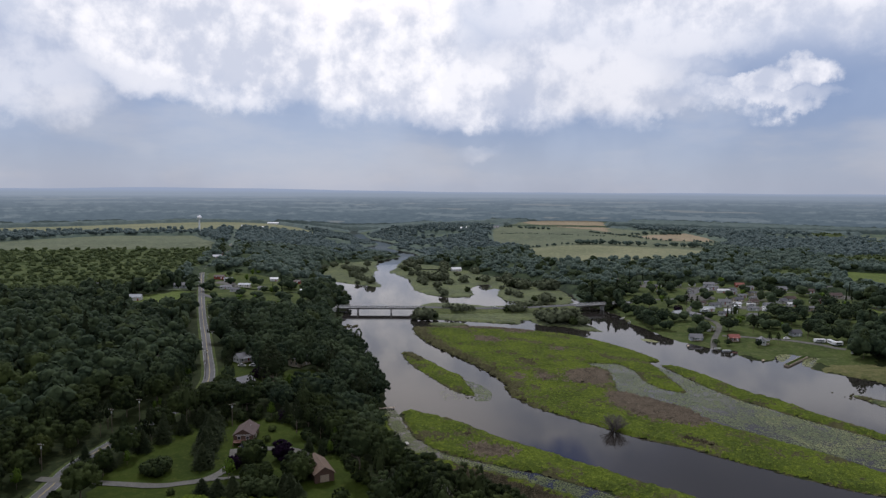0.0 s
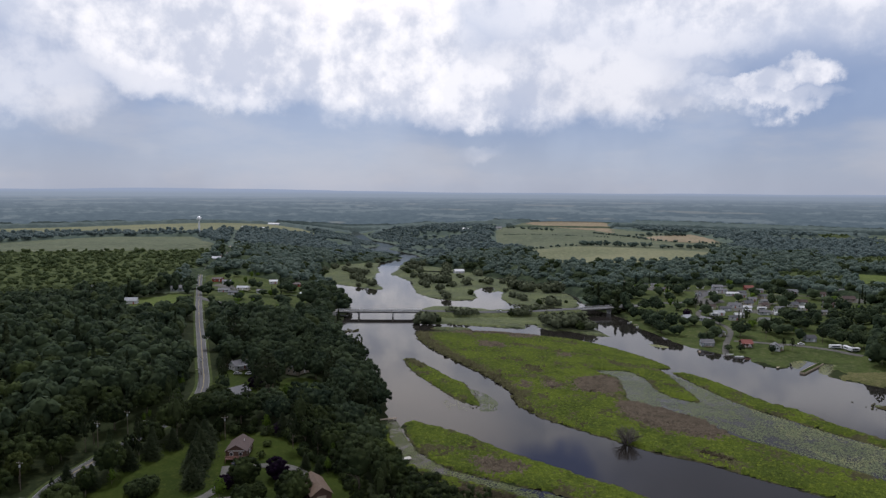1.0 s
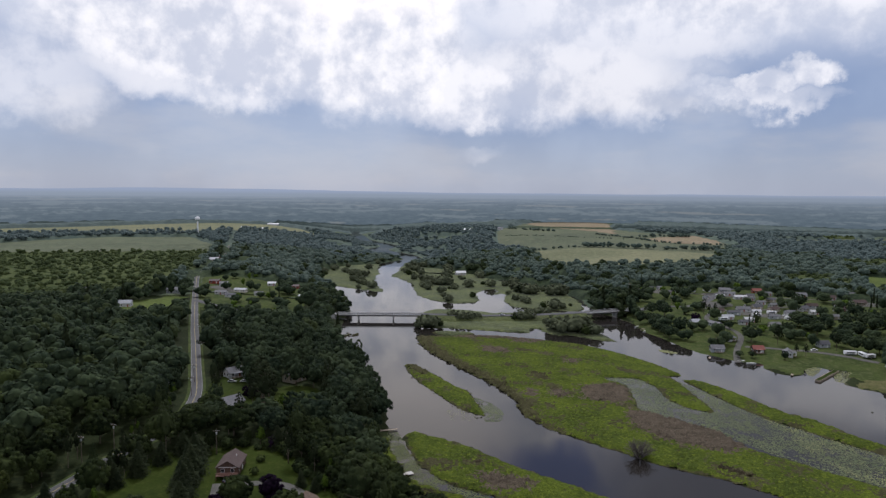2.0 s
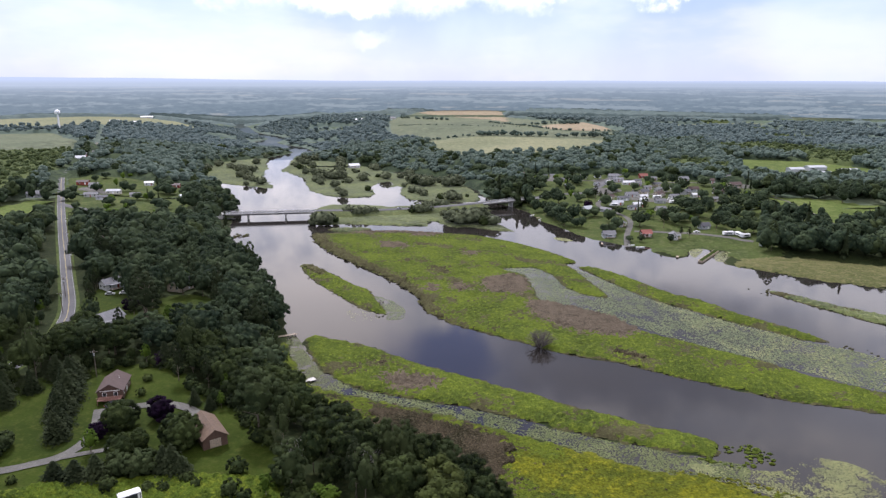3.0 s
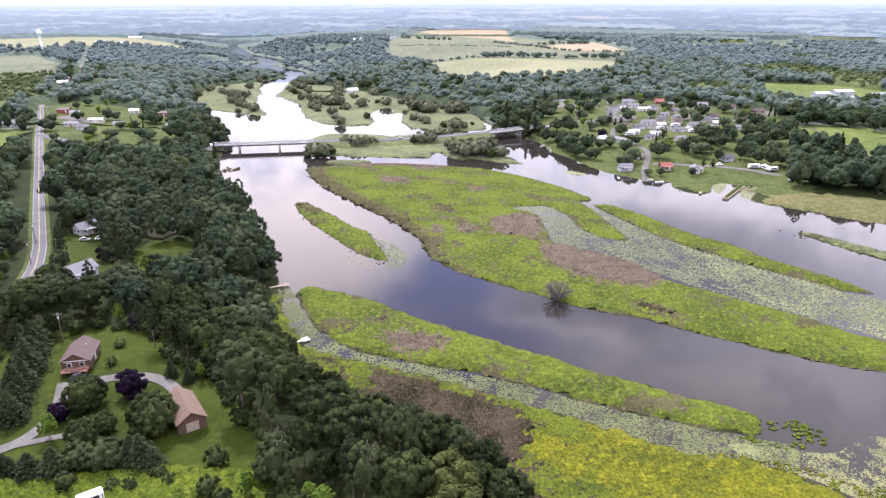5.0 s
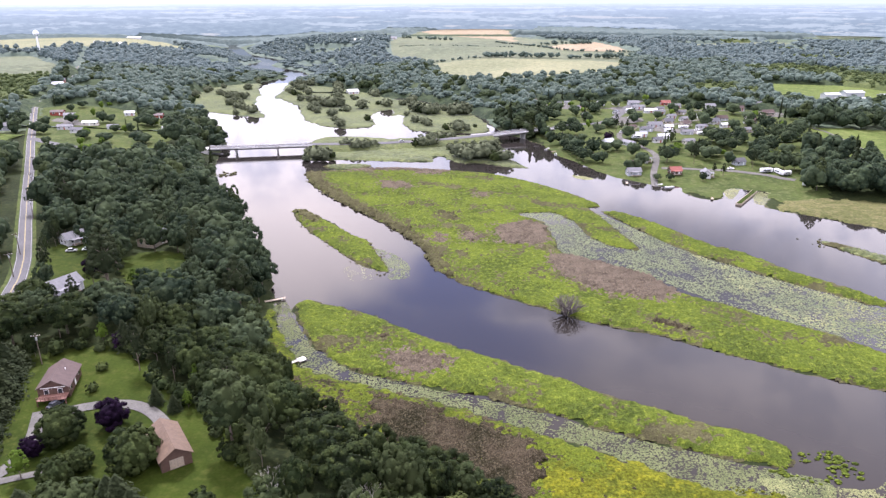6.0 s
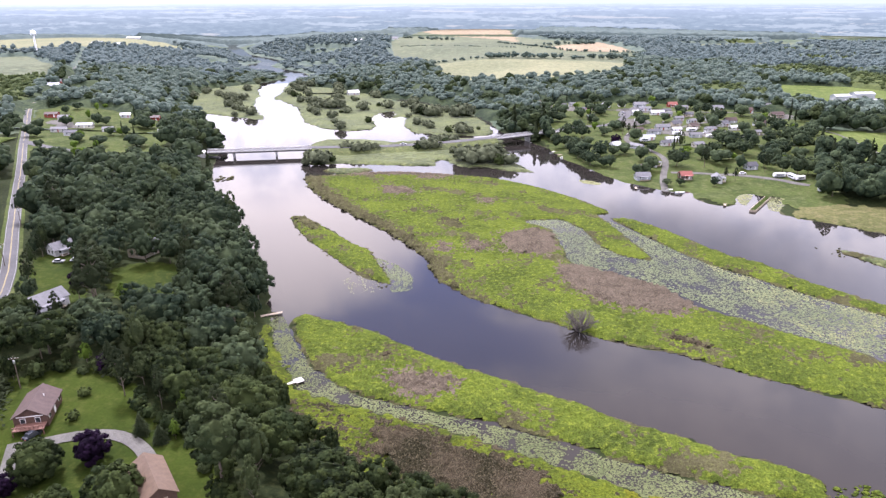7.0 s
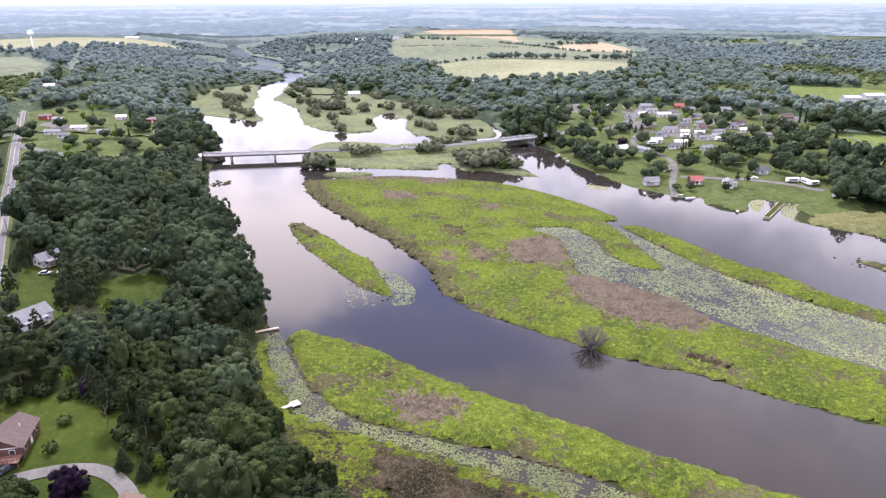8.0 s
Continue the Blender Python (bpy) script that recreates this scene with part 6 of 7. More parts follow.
# ---- bridges ----
def bridge(name, a, b, z0, z1, width, piers, label, depth=1.25):
    e = new(name)
    tagged(e, label, "bridge")
    a, b = Vector((*a, z0)), Vector((*b, z1))
    L = (b - a).length
    for k in range(4):
        y = -width / 2 + 0.9 + (width - 1.8) * k / 3
        part("girder", solid((0, L, y - 0.18, y + 0.18, -depth, -0.3), (0, L, y - 0.3, y + 0.3, -depth - 0.06, -depth + 0.05)), plain_steel, e, "dark steel girder")
    part("deck", solid((0, L, -width / 2, width / 2, -0.32, 0.0)), M["concrete"], e, "concrete deck slab")
    part("roadway", solid((-0.3, L + 0.3, -width / 2 + 0.6, width / 2 - 0.6, 0.004, 0.06)), M["asphalt"], e, "worn asphalt roadway")
    for s in (-1, 1):
        part("curb", solid((0, L, s * (width / 2 - 0.3) - 0.28, s * (width / 2 - 0.3) + 0.28, 0.0, 0.28)), M["concrete"], e)
        r = part("rail", solid((0, L, s * (width / 2 - 0.25) - 0.06, s * (width / 2 - 0.25) + 0.06, 0.95, 1.1), (0, L, s * (width / 2 - 0.25) - 0.05, s * (width / 2 - 0.25) + 0.05, 0.6, 0.7)), STEEL, e, "steel guard rail")
        n = int(L / 2.5)
        for k in range(n + 1):
            part("rail_post", solid((k * L / n - 0.07, k * L / n + 0.07, s * (width / 2 - 0.25) - 0.09, s * (width / 2 - 0.25) + 0.09, 0.28, 1.05)), STEEL, r)
    for t in piers:
        x = L * t
        p = part("pier", solid((x - 0.45, x + 0.45, -width / 2 + 1.2, width / 2 - 1.2, -9, -depth - 0.7)), M["concrete"], e, "concrete wall pier")
        part("pier_cap", solid((x - 0.7, x + 0.7, -width / 2 + 0.4, width / 2 - 0.4, -depth - 0.7, -depth - 0.06)), M["concrete"], p)
    for x0, x1 in ((-3.5, 0.0), (L, L + 3.5)):
        part("abutment", solid((x0, x1, -width / 2 - 0.3, width / 2 + 0.3, -8, -0.1)), M["concrete"], e, "concrete abutment")
    d = b - a
    e.matrix_basis = Matrix.Translation(a) @ Matrix.Rotation(math.atan2(d.y, d.x), 4, "Z") @ Matrix.Rotation(-math.asin(d.z / L), 4, "Y")


plain_steel = plain("dark_girder_paint", (0.075, 0.07, 0.065), 0.6, 0.4)
bridge("bridge", BRIDGE_A, BRIDGE_B, 5.0, 5.0, 9.6, (0.26, 0.66), "low concrete and steel road bridge on two piers over the river")
bridge("bridge", EAST_A, EAST_B, 5.4, 6.4, 9.6, (0.52,), "short road bridge with a single pier at the village end")


# ---- water tower, poles, dead trees ----
def lathe(profile, seg=24):
    bm = bmesh.new()
    rings = [[bm.verts.new((r * math.cos(2 * math.pi * k / seg), r * math.sin(2 * math.pi * k / seg), z)) for k in range(seg)] for r, z in profile]
    for a, b in zip(rings, rings[1:]):
        for k in range(seg):
            j = (k + 1) % seg
            bm.faces.new((a[k], a[j], b[j], b[k]))
    bm.faces.new(rings[0][::-1])
    bm.faces.new(rings[-1])
    return bm


def water_tower(x, y, h):
    e = new("water_tower")
    tagged(e, "white water tower with a round tank on a slender stem", "water tower")
    part("stem", lathe([(3.4, -1), (2.4, 3), (1.5, 9), (1.4, h - 6)]), WHITE, e)
    prof = [(1.4, h - 6)] + [(max(0.3, 4.7 * math.sin(a)), h - 1.2 - 4.3 * math.cos(a)) for a in np.linspace(0.35, 3.0, 12)]
    part("tank", lathe(prof), WHITE, e, "round white tank")
    part("rail", lathe([(1.1, h + 3.0), (1.2, h + 3.1), (1.1, h + 3.8)], 12), STEEL, e)
    part("hatch", lathe([(0.5, h + 2.9), (0.5, h + 3.6)], 12), WHITE, e)
    e.matrix_basis = pose(x, y, gz(x, y))


water_tower(-763, 1179, 33)


def utility_pole(x, y, angle, h=10.0):
    e = new("utility_pole")
    tagged(e, "grey wooden utility pole with a cross-arm", "utility pole", "roadside poles")
    part("pole", lathe([(0.17, -0.6), (0.15, 3), (0.11, h)], 10), M["bark"], e)
    c = part("cross_arm", solid((-1.2, 1.2, -0.06, 0.06, h - 0.9, h - 0.74)), M["bark"], e)
    for s in (-1.1, -0.4, 0.4, 1.1):
        part("insulator", solid((s - 0.05, s + 0.05, -0.05, 0.05, h - 0.74, h - 0.55)), TRIM, c)
    part("transformer", lathe([(0.24, h - 2.2), (0.26, h - 2.0), (0.26, h - 1.4), (0.2, h - 1.3)], 12), STEEL, e)
    e.matrix_basis = pose(x, y, gz(x, y), 0, 0, angle)


for x, y, a in ((-141, 241, 20), (-183, 222, 0), (-181, 236, 0), (-167, 229, 10), (-180, 184, 0), (-191, 300, 35), (-206, 325, 35), (-232, 372, 35), (-268, 425, 35), (-300, 473, 35), (-164, 323.6, 10), (-145, 256, 0),
                (60, 674, 20), (92, 690, 60), (190, 655, 10), (66, 700, 30)):
    utility_pole(x, y, a)


def bare_tree(name, x, y, h, seed, label, stems=1, lean=0.2, z=None, mat="dead_wood", girth=1.0):
    """Leafless tree: forks that halve in girth, with many fine twigs."""
    g = np.random.default_rng(seed)
    vs, fs = [], []

    def grow(p, d, l, r, depth):
        q = p + d * l
        limb(vs, fs, p, q, r, r * 0.68, 5 if depth < 3 else 3)
        if depth < 5:
            for _ in range(2 if depth > 0 else 3):
                nd = d + g.normal(0, 0.38, 3) + [0, 0, 0.08]
                grow(q, nd / np.linalg.norm(nd), l * g.uniform(0.6, 0.82), r * 0.62, depth + 1)

    for k in range(stems):
        a = 6.283 * k / stems + g.uniform(0, 0.6)
        ln = lean * (g.uniform(0.3, 1.35) if stems > 4 else 1.0)
        d = np.array([ln * math.cos(a), ln * math.sin(a), 1.0])
        grow(np.array([0.3 * math.cos(a) * (stems > 1), 0.3 * math.sin(a) * (stems > 1), -0.6]), d / np.linalg.norm(d), h * 0.3, girth * 0.16 * h / 9, 0)
    ob = new(name, mesh_of(name, np.concatenate(vs), np.concatenate(fs), M[mat], True))
    ob.matrix_basis = pose(x, y, gz(x, y) if z is None else z)
    tagged(ob, label, "dead tree")


bare_tree("dead_tree", 13.5, 309.5, 9.0, 5, "wide grey leafless tree with many stems at the island's edge", 20, 0.9, z=0.1, mat="grey_twigs", girth=1.9)
for x, y, h, s in ((-58, 190, 12, 11), (-38.5, 187, 12, 12)):
    bare_tree("dead_tree", x, y, h, s, "pale leafless tree standing among green woods", 2, 0.12, girth=0.75)


# ---- woods ----
def woods():
    """Crowns of many sizes packed side by side: large ones first, small ones in the gaps and along the edges."""
    hx, hy = jitter_grid(-210, 24, 120, 430, 3.6, 5)
    ok = wooded(hx, hy, 1.5)
    hx, hy = hx[ok], hy[ok]
    room = np.minimum(sample(SD, hx, hy), gap(MAIN_ROAD, hx, hy, False) - 9)
    for q in [TREELINE, HOME] + HOUSE_YARDS:
        room = np.minimum(room, gap(q, hx, hy))
    want = np.clip(np.minimum(rng.uniform(3.4, 9.0, len(hx)), room + 2.2), 2.0, 9.0)
    for px, py, r in BUILT:
        want = np.minimum(want, (np.hypot(hx - px, hy - py) - r + 1.5) * 1.1)
    for px, py, r in TAKEN:
        want = np.minimum(want, (np.hypot(hx - px, hy - py) - r * 0.8) * 1.15)
    order = np.argsort(-want)
    got = np.zeros((0, 3))
    for i in order:
        if want[i] < 1.9:
            break
        if len(got) and (np.hypot(got[:, 0] - hx[i], got[:, 1] - hy[i]) < 0.80 * (got[:, 2] + want[i])).any():
            continue
        got = np.vstack([got, (hx[i], hy[i], want[i])])
    got = got[np.argsort(np.hypot(got[:, 0] + 30, got[:, 1] - 120))]
    for x, y, r in got[:290]:
        u = rng.random()
        kind, base = ("broad", 7.6) if r > 4.4 or u < 0.4 else ("bright", 4.0) if u < 0.6 else ("grey", 4.6) if u < 0.8 else ("pine", 4.0)
        if r > 4.4 and u > 0.90:
            kind, base = ("grey", 5.2) if u < 0.925 else ("pine", 4.6) if u < 0.975 else ("olive", 7.6)
        k = r / base
        kind = "broad_light" if kind == "broad" and y > 262 else kind
        plant(kind, x, y, k, tall=min(1.7, rng.uniform(0.92, 1.12) * (0.62 / k + 0.38 if kind[:5] == "broad" else 0.5 / k + 0.5)))
    return got[290:].T


REST = woods()


def far_template(seed, n, size, kind, lobes=12):
    g = np.random.default_rng(seed)
    iv, jf = ICO1
    if kind == "cone":
        d = unit(g, n)
        t = g.random(n)
        a = g.uniform(0, 6.28, n)
        pos = np.column_stack([np.cos(a) * (1.02 - t) * 0.62, np.sin(a) * (1.02 - t) * 0.62, 0.1 + t * 2.3])
        out = np.column_stack([np.cos(a), np.sin(a), np.full(n, 0.5)])
        t2 = (iv[:, 2] + 1) / 2
        core = np.column_stack([iv[:, 0] * 0.5 * (1.1 - t2), iv[:, 1] * 0.5 * (1.1 - t2), 0.1 + t2 * 2.1])
    else:
        hub = unit(g, 60)
        hub = hub[hub[:, 2] > -0.25]
        hub = hub[:lobes]
        far = g.uniform(0.48, 0.66, (len(hub), 1))
        k = g.integers(len(hub), size=n)
        d = unit(g, n)
        d[:, 2] = np.where(d[:, 2] < -0.3, -d[:, 2], d[:, 2])
        pos, out = (hub * far)[k] + d * g.uniform(0.34, 0.48, (n, 1)) + [0, 0, 1.0], d + 0.6 * hub[k]
        core = iv * g.uniform(0.72, 0.9, (len(iv), 1)) * ([1, 1, 0.95] if not n else [0.85, 0.85, 0.85]) + [0, 0, 1.0]
    if n and kind == "round":
        v, f = leaf_quads(g, pos, out, size, 0.22)
        sv, sf = shells(g, hub * far + [0, 0, 1.0], np.full(len(hub), 0.40 if lobes > 9 else 0.47))
        return np.concatenate([v, sv, core * 0.9]), np.concatenate([f, sf + len(v), jf + len(v) + len(sv)])
    if n:
        v, f = leaf_quads(g, pos, out, size, 0.3)
        return np.concatenate([v, core]), np.concatenate([f, jf + len(v)])
    return core, jf


def forest(name, x, y, radius, height, templates, mat, label, seed):
    """Many joined trees: each one a template, turned and scaled."""
    g = np.random.default_rng(seed)
    vs, fs, base = [], [], 0
    z = sample(ZZ, x, y)
    pick = g.integers(len(templates), size=len(x))
    for k, (tv, tf) in enumerate(templates):
        i = np.nonzero(pick == k)[0]
        if not len(i):
            continue
        a = g.uniform(0, 6.283, len(i))
        r = radius[i] if np.ndim(radius) else np.full(len(i), radius)
        h = height[i] if np.ndim(height) else np.full(len(i), height)
        c, s = np.cos(a)[:, None] * r[:, None], np.sin(a)[:, None] * r[:, None]
        vx = tv[None, :, 0] * c - tv[None, :, 1] * s + x[i][:, None]
        vy = tv[None, :, 0] * s + tv[None, :, 1] * c + y[i][:, None]
        vz = tv[None, :, 2] * (h[:, None] / 2.0) + z[i][:, None]
        v = np.stack([vx, vy, vz], -1).reshape(-1, 3)
        f = (tf[None] + (np.arange(len(i)) * len(tv))[:, None, None]).reshape(-1, 3) + base
        vs.append(v)
        fs.append(f)
        base += len(v)
    tagged(new(name, mesh_of(name, np.concatenate(vs), np.concatenate(fs), M[mat], True)), label, "woods", kind="stuff")


def canopy(x0, x1, y0, y1, step, cell, tall, keep, mat, label, seed):
    """A closed roof of rounded crowns pressed side by side, over the woods of a stretch of land."""
    g = np.random.default_rng(seed)
    x, y = np.arange(x0, x1, step), np.arange(y0, y1, step)
    X, Y = np.meshgrid(x, y)
    X = X + g.uniform(-0.25, 0.25, X.shape) * step
    Y = Y + g.uniform(-0.25, 0.25, Y.shape) * step
    nx, ny = int((x1 - x0) / cell) + 4, int((y1 - y0) / cell) + 4
    jx, jy, jh = g.uniform(0.1, 0.9, (ny, nx)), g.uniform(0.1, 0.9, (ny, nx)), g.uniform(-1, 1, (ny, nx))
    ci, cj = ((X - x0) / cell).astype(int) + 1, ((Y - y0) / cell).astype(int) + 1
    best = np.full(X.shape, -1e9)
    for di in (-1, 0, 1):
        for dj in (-1, 0, 1):
            i, j = np.clip(ci + di, 0, nx - 1), np.clip(cj + dj, 0, ny - 1)
            d2 = ((X - (x0 + (i - 1 + jx[j, i]) * cell)) ** 2 + (Y - (y0 + (j - 1 + jy[j, i]) * cell)) ** 2) / cell ** 2
            best = np.maximum(best, 0.18 * jh[j, i] - 0.6 * d2)
    ok = np.zeros(X.shape, bool)
    ok[:] = keep(X.ravel(), Y.ravel()).reshape(X.shape)
    low = np.where(Y.ravel() < 960, 0.75 + 0.25 * ease(sample(SD, X.ravel(), Y.ravel()), 5, 50), 0.45 + 0.55 * ease(sample(SD, X.ravel(), Y.ravel()), 20, 110)).reshape(X.shape)
    h = tall * low * (0.92 + best + 0.10 * wave_noise(X, Y, 90, seed + 1, 3)) + g.uniform(-0.5, 0.5, X.shape)
    soft = ok.astype(float)
    for _ in range(2):
        soft = (soft + 0.5 * (np.roll(soft, 1, 0) + np.roll(soft, -1, 0) + np.roll(soft, 1, 1) + np.roll(soft, -1, 1))) / 3
    Z = sample(ZZ, X.ravel(), Y.ravel()).reshape(X.shape) + np.where(soft > 0.02, h * ease(soft, 0.0, 0.75), -1.0)
    f = grid_faces(len(x), len(y))
    f = f[(soft.ravel()[f] > 0.02).any(1)]
    used, inv = np.unique(f, return_inverse=True)
    v = np.stack([X.ravel(), Y.ravel(), Z.ravel()], 1)[used]
    tagged(new("woodland", mesh_of("woodland", v, inv.reshape(f.shape), M[mat], True)), label, "woods", kind="stuff")


SCRUB = [(-900, 560), (-470, 470), (-410, 560), (-470, 720), (-560, 900), (-900, 940)]


def far_woods():
    g = np.random.default_rng(77)
    mid_t = [far_template(k, 30, 0.22, "round", 10) for k in range(6)]
    fine_t = [far_template(k, 84, 0.15, "round") for k in range(6)]
    cone_t = [far_template(20 + k, 60, 0.20, "cone") for k in range(3)]
    dim_t = [far_template(50 + k, 5, 0.3, "round", 4) for k in range(6)]
    far_t = [far_template(40 + k, 12, 0.26, "round", 7) for k in range(8)]
    # middle distance
    x, y = jitter_grid(-820, 520, 100, 720, 12.0, 15)
    d = np.hypot(x, y - 60)
    ok = sector(x, y) & (d < 690) & ~((x > -210) & (x < 24) & (y > 120) & (y < 430)) & clear_of(x, y, BUILT) & clear_of(x, y, TAKEN, 0.8)
    x, y = x[ok], y[ok]
    ok = wooded(x, y)
    x, y = np.concatenate([x[ok], REST[0]]), np.concatenate([y[ok], REST[1]])
    sc = inside(SCRUB, x, y)
    u = g.random(len(x))
    r = g.uniform(4.6, 9.4, len(x))
    r[len(x) - len(REST[2]):] = REST[2]
    dist = np.hypot(x, y - 60) + 70 * g.normal(size=len(x))
    h = r * 0.7 + g.uniform(8, 13, len(x))
    e = sample(SD, x, y)
    h = np.where(e < 12, h * 0.8, h)
    # from about 260 m on, haze is part of the leaf colour
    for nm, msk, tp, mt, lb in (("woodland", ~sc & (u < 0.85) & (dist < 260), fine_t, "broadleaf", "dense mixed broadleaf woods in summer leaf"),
                                ("woodland", ~sc & (u < 0.85) & (dist >= 260) & (dist < 520), mid_t, "hazed_woods", "dense mixed woods beside the river, haze put into the leaf colour"),
                                ("woodland", ~sc & (u < 0.85) & (dist >= 520), mid_t, "hazed_woods", "dense broadleaf woods with haze put into the leaf colour"),
                                ("conifers", ~sc & (u >= 0.85) & (u < 0.90), cone_t, "spruce", "dark conifers scattered through the woods"),
                                ("woodland", ~sc & (u >= 0.90), mid_t, "grey_leaf", "paler grey-green trees in the woods"),
                                ("scrubland", sc, mid_t, "scrub", "low yellow-green scrub and young trees")):
        k = 0.55 if mt == "scrub" else 1.0
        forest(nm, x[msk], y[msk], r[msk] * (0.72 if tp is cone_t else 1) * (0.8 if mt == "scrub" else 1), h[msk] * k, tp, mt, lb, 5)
    # far: a closed canopy with single crowns standing proud of it
    barred = [b for b in BUILT if b[1] > 650]

    def far_land(x, y):
        d = np.hypot(x, y - 60)
        ok = sector(x, y) & (d >= 680) & (d < 1660)
        ok[ok] &= wooded(x[ok], y[ok], 2.0) & clear_of(x[ok], y[ok], barred)
        return ok & ((wave_noise(x, y, 260, 44, 3) < 0.5) | (y < 1100)) & ((y < 960) | (sample(SD, x, y) > 9))

    def scrubby(x, y):
        return inside(SCRUB, x, y) | ((wave_noise(x, y, 420, 31) > 0.55) & (x > 200))

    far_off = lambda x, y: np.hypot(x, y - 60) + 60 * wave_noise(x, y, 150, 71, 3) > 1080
    # canopies a tone darker than their crowns: shade between trees put into colour
    canopy(-1000, 760, 400, 1200, 5.5, 10.5, 6.5, lambda x, y: far_land(x, y) & ~scrubby(x, y) & ~far_off(x, y), "hazed_woods", "far dense canopy, coloured darker as shade between the crowns", 61)
    canopy(-1500, 1150, 600, 1660, 5.5, 10.5, 6.5, lambda x, y: far_land(x, y) & ~scrubby(x, y) & far_off(x, y), "far_hazed_woods", "hazy canopy beyond the village, coloured darker as shade between the crowns", 64)
    canopy(-1500, 1150, 400, 1660, 4.0, 7.0, 5.0, lambda x, y: far_land(x, y) & scrubby(x, y), "scrub", "far stretch of light green scrub", 62)
    x, y = jitter_grid(-1500, 1150, 400, 1650, 12.6, 16)
    ok = far_land(x, y)
    x, y = x[ok], y[ok]
    sc, off = scrubby(x, y), far_off(x, y)
    u = g.random(len(x))
    r, h = g.uniform(4.8, 8.2, len(x)), g.uniform(9.5, 14.0, len(x))
    h *= np.where(y < 960, 0.75 + 0.25 * ease(sample(SD, x, y), 5, 50), 0.5 + 0.5 * ease(sample(SD, x, y), 12, 90))
    for nm, msk, mt, lb, k in (("woodland", ~sc & ~off & (u < 0.86), "far_hazed_woods", "far broadleaf trees standing close together", 1.0), ("woodland", ~sc & off, "dim_hazed_woods", "trees of far woods with haze put into the leaf colour", 1.05),
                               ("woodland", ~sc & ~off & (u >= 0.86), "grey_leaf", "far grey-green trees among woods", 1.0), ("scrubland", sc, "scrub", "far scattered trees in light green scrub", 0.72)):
        forest(nm, x[msk], y[msk], r[msk] * k, h[msk] * k, dim_t if mt in ("dim_hazed_woods", "scrub") else far_t, mt, lb, 6)

    # very far
    def distant(x, y):
        d = np.hypot(x, y - 60)
        ok = sector(x, y) & (d >= 1650) & (d < 1960)
        ok[ok] &= wooded(x[ok], y[ok])
        return ok & ((wave_noise(x, y, 500, 8) < 0.28) | (np.hypot(x + 690, y - 1920) < 230))

    canopy(-1700, 1300, 900, 2010, 6.0, 14.0, 10.0, distant, "farthest_hazed_woods", "distant woods reaching to the horizon", 63)
    # hedgerows between the fields
    for a, b, size in (((-36, 1134), (78, 1146), 1.2), ((92, 1146), (205, 1190), 1.15), ((-112, 1106), (-40, 1134), 0.55), ((-230, 1640), (-110, 1560), 0.9), ((-20, 1470), (104, 1286), 0.6),
                       ((104, 1284), (228, 1288), 0.6), ((66, 1400), (165, 1470), 1.0), ((196, 1190), (232, 1300), 0.8), ((-200, 1400), (40, 1330), 0.35)):
        n = int(math.dist(a, b) / 3.4)
        t = np.sort(g.random(n))
        t = t[wave_noise(t * 400, t * 0 + a[0], 60, 3, 2) > -0.75]
        x, y = a[0] + (b[0] - a[0]) * t + g.normal(0, 2, len(t)), a[1] + (b[1] - a[1]) * t + g.normal(0, 2, len(t))
        forest("hedgerow", x, y, size * g.uniform(3, 6, len(t)), size * g.uniform(5, 10, len(t)), dim_t, "far_hazed_woods", "row of trees along a field edge", 8)


far_woods()


